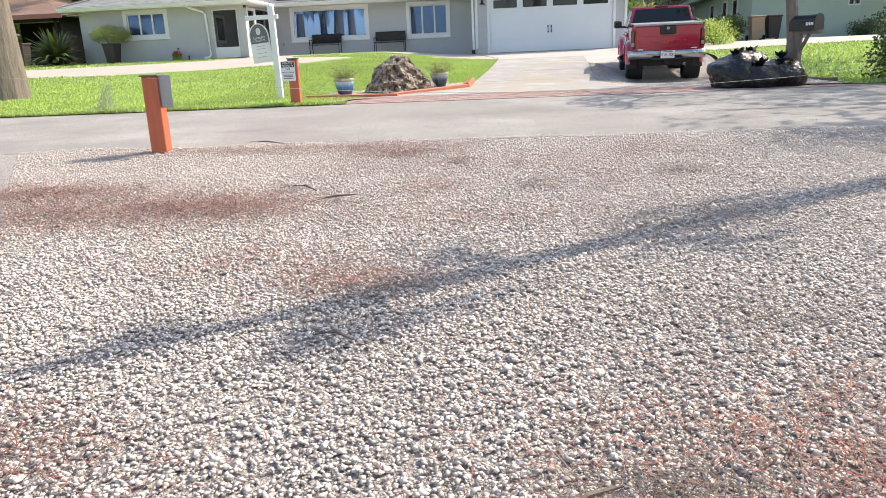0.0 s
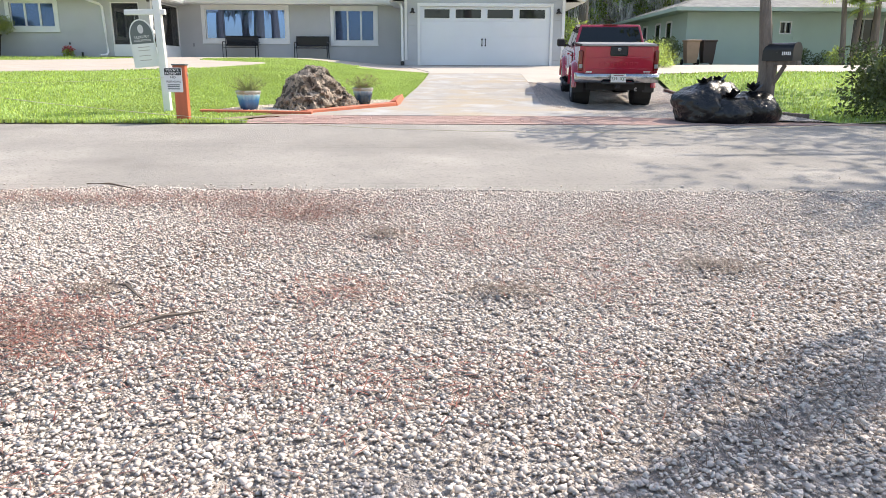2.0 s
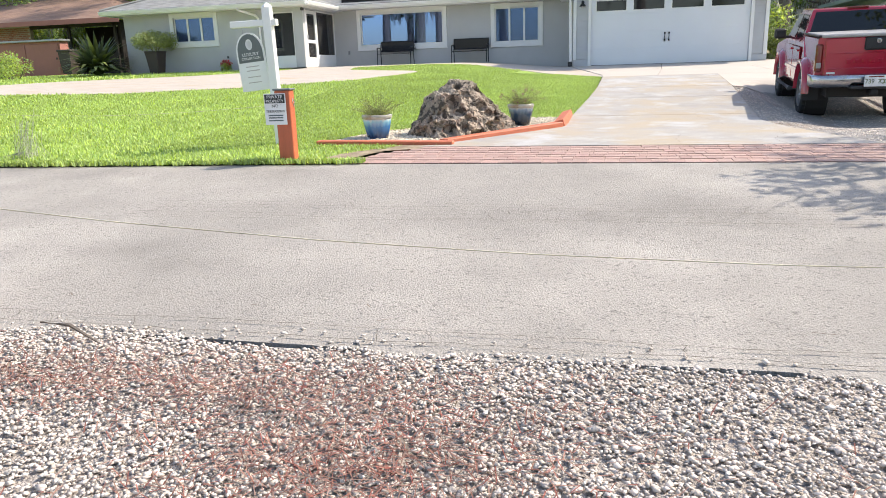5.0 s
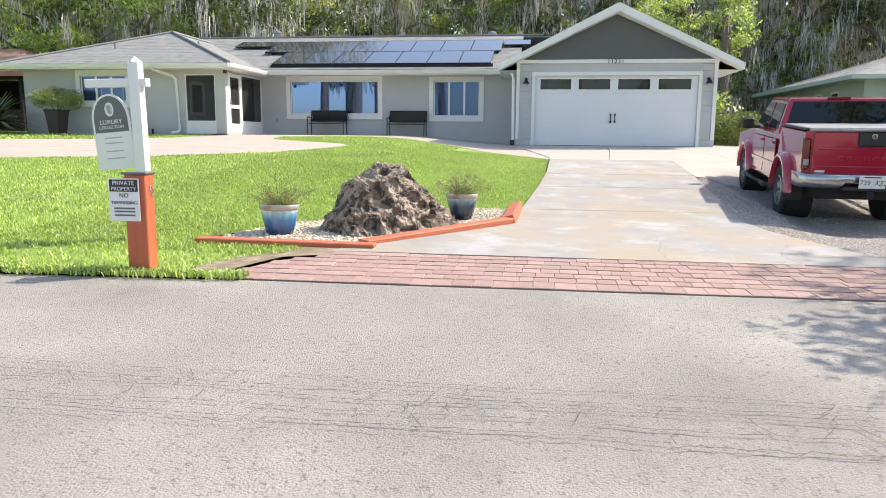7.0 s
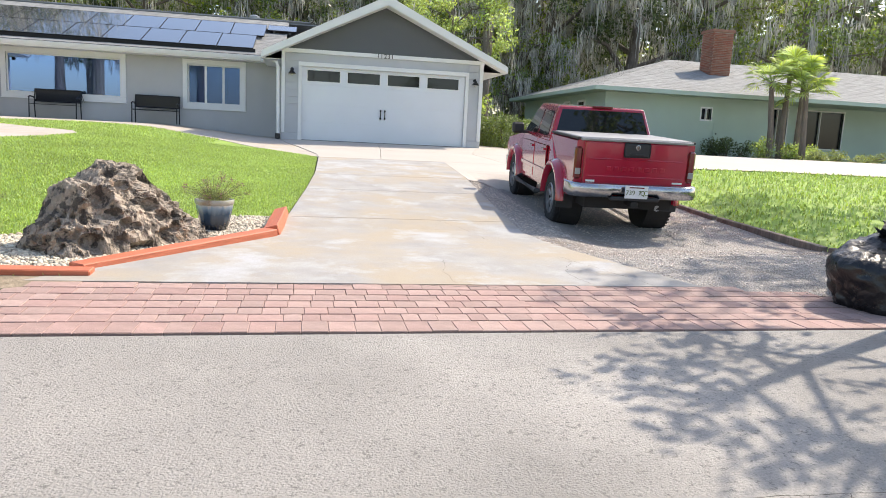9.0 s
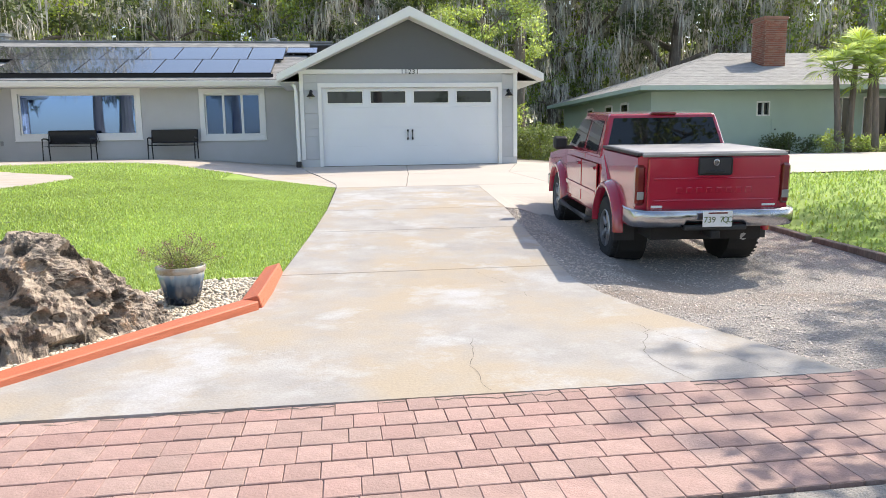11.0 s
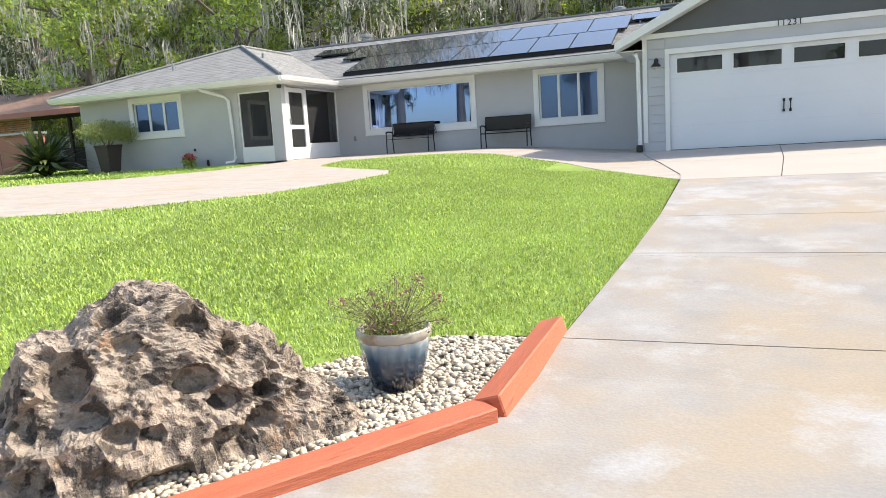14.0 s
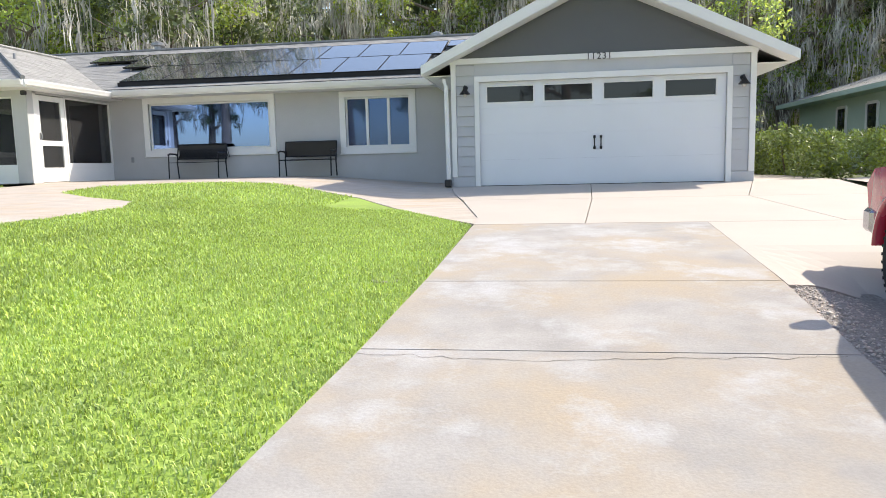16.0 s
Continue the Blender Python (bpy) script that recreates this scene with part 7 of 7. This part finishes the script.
def stones(name, px, py, pz, size, material, label, seed, flat=0.6, crushed=True):
    rg = np.random.default_rng(seed)
    n = len(px)
    s = size * np.exp(rg.normal(0, 0.28, n))
    bv, bf = (OCT_V, OCT_F) if crushed else (ICO_V, ICO_F)
    k = len(bv)
    v = np.repeat(bv[None], n, 0) * (1.12 if crushed else 1) + rg.uniform(-0.32, 0.32, (n, k, 3)) * (1 if crushed else 0.5)
    v *= (s[:, None] * np.stack([rg.uniform(0.9, 1.5, n), rg.uniform(0.7, 1.0, n), rg.uniform(flat * 0.8, flat * 1.25, n)], 1))[:, None, :]
    a, b = rg.uniform(0, 6.28, n), rg.normal(0, 0.35, n)
    ca, sa, cb, sb = np.cos(a), np.sin(a), np.cos(b), np.sin(b)
    x, y, z = v[..., 0], v[..., 1], v[..., 2]
    y, z = y * cb[:, None] - z * sb[:, None], y * sb[:, None] + z * cb[:, None]
    x, y = x * ca[:, None] - y * sa[:, None], x * sa[:, None] + y * ca[:, None]
    co = np.stack([x + px[:, None], y + py[:, None], z + pz[:, None]], -1).reshape(-1, 3)
    f = (np.arange(n)[:, None, None] * k + bf[None]).reshape(-1, 3)
    ob = mesh_arrays(name, co, f, material)
    return tagged(ob, label, "stones", "", "stuff")


rg = np.random.default_rng(21)
n = 330000
py = rg.uniform(-29.2, -21.9, n)
px = rg.uniform(-5.4, 6.6, n)
edge = -22.06 + 0.16 * np.array([noise.noise((x * 0.9, 3.0, 0)) + 0.5 * noise.noise((x * 3.1, 5.0, 0)) for x in px])
keep = (np.abs(px - 0.75) < 0.66 * (py + 29.8) + 0.5) & ((py < edge) | (rg.random(n) < 0.07 * np.exp(-(py - edge) * 6)))
keep &= (np.abs(px - 0.6) < 2.7) | (rg.random(n) < 0.6)
px, py = px[keep], py[keep]
stones("loose_gravel", px, py, land(px, py) - 0.024 + rg.uniform(-0.002, 0.009, len(px)), 0.0079, M["pebble"], "pale crushed stones strewn thickly over the lot", 3, 0.58)
n = 26000
bx, by = rg.uniform(-3.2, 0.1, n), rg.uniform(-16.05, -12.8, n)
keep = inside(bx, by, bed_poly)
bx, by = bx[keep], by[keep]
stones("river_stones", bx, by, land(bx, by) - 0.005 + rg.uniform(-0.006, 0.008, len(bx)), 0.0148, M["white_stone"], "cream and white river stones filling the bed", 4, 0.65, False)
n = 50000
bx, by = rg.uniform(2.7, 6.7, n), rg.uniform(-16.9, -7.5, n)
keep = inside(bx, by, pad_poly)
bx, by = bx[keep][:26000], by[keep][:26000]
stones("pad_stones", bx, by, land(bx, by) + rg.uniform(-0.006, 0.002, len(bx)), 0.0085, M["pebble"], "small grey stones on the parking pad", 5)


def blades(name, x, y, h, w, seed, label, material=None, lift=0.0):
    rg = np.random.default_rng(seed)
    n = len(x)
    a = rg.uniform(0, 6.28, n)
    d = np.stack([np.cos(a), np.sin(a), np.zeros(n)], 1)
    s = np.stack([-np.sin(a), np.cos(a), np.zeros(n)], 1)
    hh = h * rg.uniform(0.6, 1.3, n)[:, None]
    o = np.stack([x, y, land(x, y) - 0.012 + lift], 1)
    ln = rg.uniform(0.15, 0.9, n)[:, None]
    zz = np.array([[0, 0, 1.0]])
    m1 = o + zz * hh * 0.6 + d * hh * ln * 0.35
    tip = o + zz * hh * (1.0 - 0.35 * ln) + d * hh * ln * 1.1
    v = np.stack([o - s * w * 0.6, o + s * w * 0.6, m1 + s * w * 0.5, m1 - s * w * 0.5, tip], 1).reshape(-1, 3)
    i = np.arange(n)[:, None] * 5
    f = np.concatenate([i + [[0, 1, 2]], i + [[0, 2, 3]], i + [[3, 2, 4]]])
    ob = mesh_arrays(name, v, f, material or M["blade"])
    return tagged(ob, label, "grass", "", "stuff")


def on_lawn(n, x0, x1, y0, y1, poly, seed):
    rg = np.random.default_rng(seed)
    x, y = rg.uniform(x0, x1, n), rg.uniform(y0, y1, n)
    k = inside(x, y, poly)
    return x[k], y[k]


x, y = on_lawn(230000, -5.2, 0.5, -16.5, -4.5, lawn_poly, 1)
blades("near_grass", x, y, 0.036, 0.0068, 2, "short thick bright green grass beside the drive")
x, y = on_lawn(120000, -14, -2.0, -17.8, -0.6, lawn_poly, 3)
blades("front_grass", x, y, 0.05, 0.012, 4, "short thick bright green grass before the house")
x, y = on_lawn(45000, -34, -12, -18, 5, lawn_poly, 5)
blades("side_grass", x, y, 0.075, 0.03, 6, "bright green grass towards the brick house")
right_poly = [(6.72, -17.0), (24, -16.8), (24, -6.4), (12.5, -6.5), (9.5, -6.0), (6.75, -6.2), (6.6, -11), (6.76, -14.5)]
x, y = on_lawn(34000, 6.6, 24, -17, -6, right_poly, 7)
blades("strip_grass", x, y, 0.07, 0.02, 8, "shaded green grass strip next door")
# ragged grass fringe along the lane and the drive
fx = np.random.default_rng(8).uniform(-9, -2.0, 5000)
fy = np.interp(fx, (-9, -2), (-17.72, -17.42)) + np.random.default_rng(9).normal(0, 0.05, 5000)
blades("grass_fringe", fx, fy, 0.06, 0.012, 10, "ragged grass fringe along the lane")


def litter(name, x, y, ln, w, material, seed, label, height=land, dz=0.004):
    """Thin dry needles and leaf scraps lying on the ground."""
    rg = np.random.default_rng(seed)
    n = len(x)
    a = rg.uniform(0, 6.28, n)
    l = ln * rg.uniform(0.4, 1.4, n)
    d = np.stack([np.cos(a) * l, np.sin(a) * l, rg.normal(0, 0.006, n)], 1)
    s = np.stack([-np.sin(a), np.cos(a), np.zeros(n)], 1) * w
    o = np.stack([x, y, height(x, y) + dz + rg.uniform(0, 0.012, n)], 1)
    v = np.stack([o - d - s, o - d + s, o + d + s, o + d - s], 1).reshape(-1, 3)
    ob = mesh_arrays(name, v, np.arange(4 * n).reshape(n, 4), material)
    return tagged(ob, label, "litter", "", "stuff")


rg = np.random.default_rng(33)
patches = [(-2.3, -25.0, 1.0, 0.35, 9000), (-1.2, -24.9, 0.45, 0.25, 3000), (-3.1, -24.3, 0.6, 0.2, 4000), (0.15, -26.5, 0.25, 0.15, 900), (1.9, -28.0, 0.5, 0.3, 3000), (-0.8, -28.1, 0.35, 0.2, 1200), (-1.8, -22.5, 0.8, 0.14, 2200), (-0.4, -22.5, 0.6, 0.16, 1300),
           (0.6, -25.3, 0.5, 0.2, 800), (1.6, -24.2, 0.4, 0.3, 700), (1.0, -23.5, 0.6, 0.2, 700), (-0.1, -23.5, 0.8, 0.3, 900), (2.2, -23.0, 0.5, 0.2, 700), (-0.5, -26.2, 0.4, 0.2, 700), (-0.2, -22.9, 0.35, 0.15, 1600), (0.3, -24.4, 0.2, 0.15, 500)]
lx = np.concatenate([rg.normal(a, c, n) for a, b, c, d, n in patches])
ly = np.concatenate([rg.normal(b, d, n) for a, b, c, d, n in patches])
k = ly < -22.15
k &= rg.random(len(k)) < 0.75
litter("pine_litter", lx[k], ly[k], 0.028, 0.0018, M["needle"], 34, "rust-brown pine needles drifted over the stones")
patches = [(2.3, -24.0, 0.12, 0.08, 500), (1.35, -28.2, 0.22, 0.1, 700), (-0.9, -28.7, 0.3, 0.12, 900), (1.9, -27.0, 0.25, 0.15, 500), (0.45, -23.4, 0.08, 0.06, 300), (1.1, -24.4, 0.12, 0.06, 400), (2.3, -25.4, 0.3, 0.2, 500), (-0.9, -24.4, 0.06, 0.04, 200), (1.7, -25.6, 0.3, 0.2, 500)]
lx = np.concatenate([rg.normal(a, c, n) for a, b, c, d, n in patches])
ly = np.concatenate([rg.normal(b, d, n) for a, b, c, d, n in patches])
k = rg.random(len(lx)) < 0.6
litter("moss_scraps", lx[k], ly[k], 0.03, 0.0015, M["twig"], 35, "grey-brown tangles of fallen moss on the stones", dz=0.012)
lx, ly = rg.uniform(-4, 5, 240), rg.uniform(-29, -21.6, 240)
litter("twigs", lx, ly, 0.035, 0.003, M["twig"], 36, "short dry twigs scattered over lot and lane", dz=0.01)
for a, b in (((-0.85, -24.35), (-0.6, -24.55)), ((-2.05, -22.05), (-1.6, -22.22)), ((0.1, -27.2), (0.28, -27.25)), ((-0.55, -24.9), (-0.25, -24.7)), ((1.0, -28.3), (1.2, -28.15))):
    bm = bmesh.new()
    p, q = Vector(on(*a, 0.012)), Vector(on(*b, 0.012))
    tube(bm, [p, p.lerp(q, 0.4) + Vector((0.02, 0.03, 0.012)), q], 0.009, 5, radii=(0.006, 0.01, 0.004))
    solid("fallen_stick", bm, M["twig"], "short dry stick lying on the stones", "stick", "fallen sticks", "", None)

drape("bare_soil", [(-2.5, -17.4), (-2.3, -17.42), (-2.0, -16.62), (-1.3, -16.22), (-1.2, -16.0), (-1.95, -15.95), (-2.15, -16.4), (-2.45, -16.85), (-2.62, -17.39)], 0.004, M["bare_soil"], 0.15, label="dry bare soil beside the end of the edging timber", rough=0.003)
# ---- brick pavers of the drive mouth ----
pave = drape("paver_strip", [(-2.35, -17.42), (8.0, -17.28), (6.7, -16.9), (3.6, -16.26), (-1.35, -16.22), (-2.0, -16.6)], -0.0235, M["sand_joint"], 0.6, label="pink-red brick paver strip at the mouth of the drive")
meshes = {}


def paver_mesh(w, d):
    key = (round(w, 3), round(d, 3))
    if key not in meshes:
        bm = boxed(0, w, 0, d, -0.04, 0.0, bev=0.003)
        me = bpy.data.meshes.new("paver")
        bm.to_mesh(me), bm.free()
        me.materials.append(M["paver"])
        meshes[key] = me
    return meshes[key]


r = random.Random(17)
y = -17.385
for row in range(7):
    dep = 0.215 if row == 0 else r.choice((0.150, 0.156, 0.162))
    x = -2.3 + max(0, row - 1) * 0.125 + r.uniform(0, 0.1)
    lim = 6.9 - row * 0.52
    while x < lim:
        w = r.choice((0.15, 0.15, 0.16)) if row == 0 else r.choice((0.112, 0.15, 0.15, 0.215))
        yy = y + 0.013 * x
        o = new("paver", paver_mesh(w, dep))
        o.parent = pave
        slope = math.degrees(math.atan((lz(x, yy + dep) - lz(x, yy)) / dep))
        o.matrix_basis = pose(x, yy, lz(x, yy) - 0.019 + 0.0044 * row + r.uniform(-0.0015, 0.0015), slope + r.gauss(0, 0.25), r.gauss(0, 0.3), 0.75 + r.gauss(0, 0.4))
        x += w + 0.0025
    y += dep + 0.003
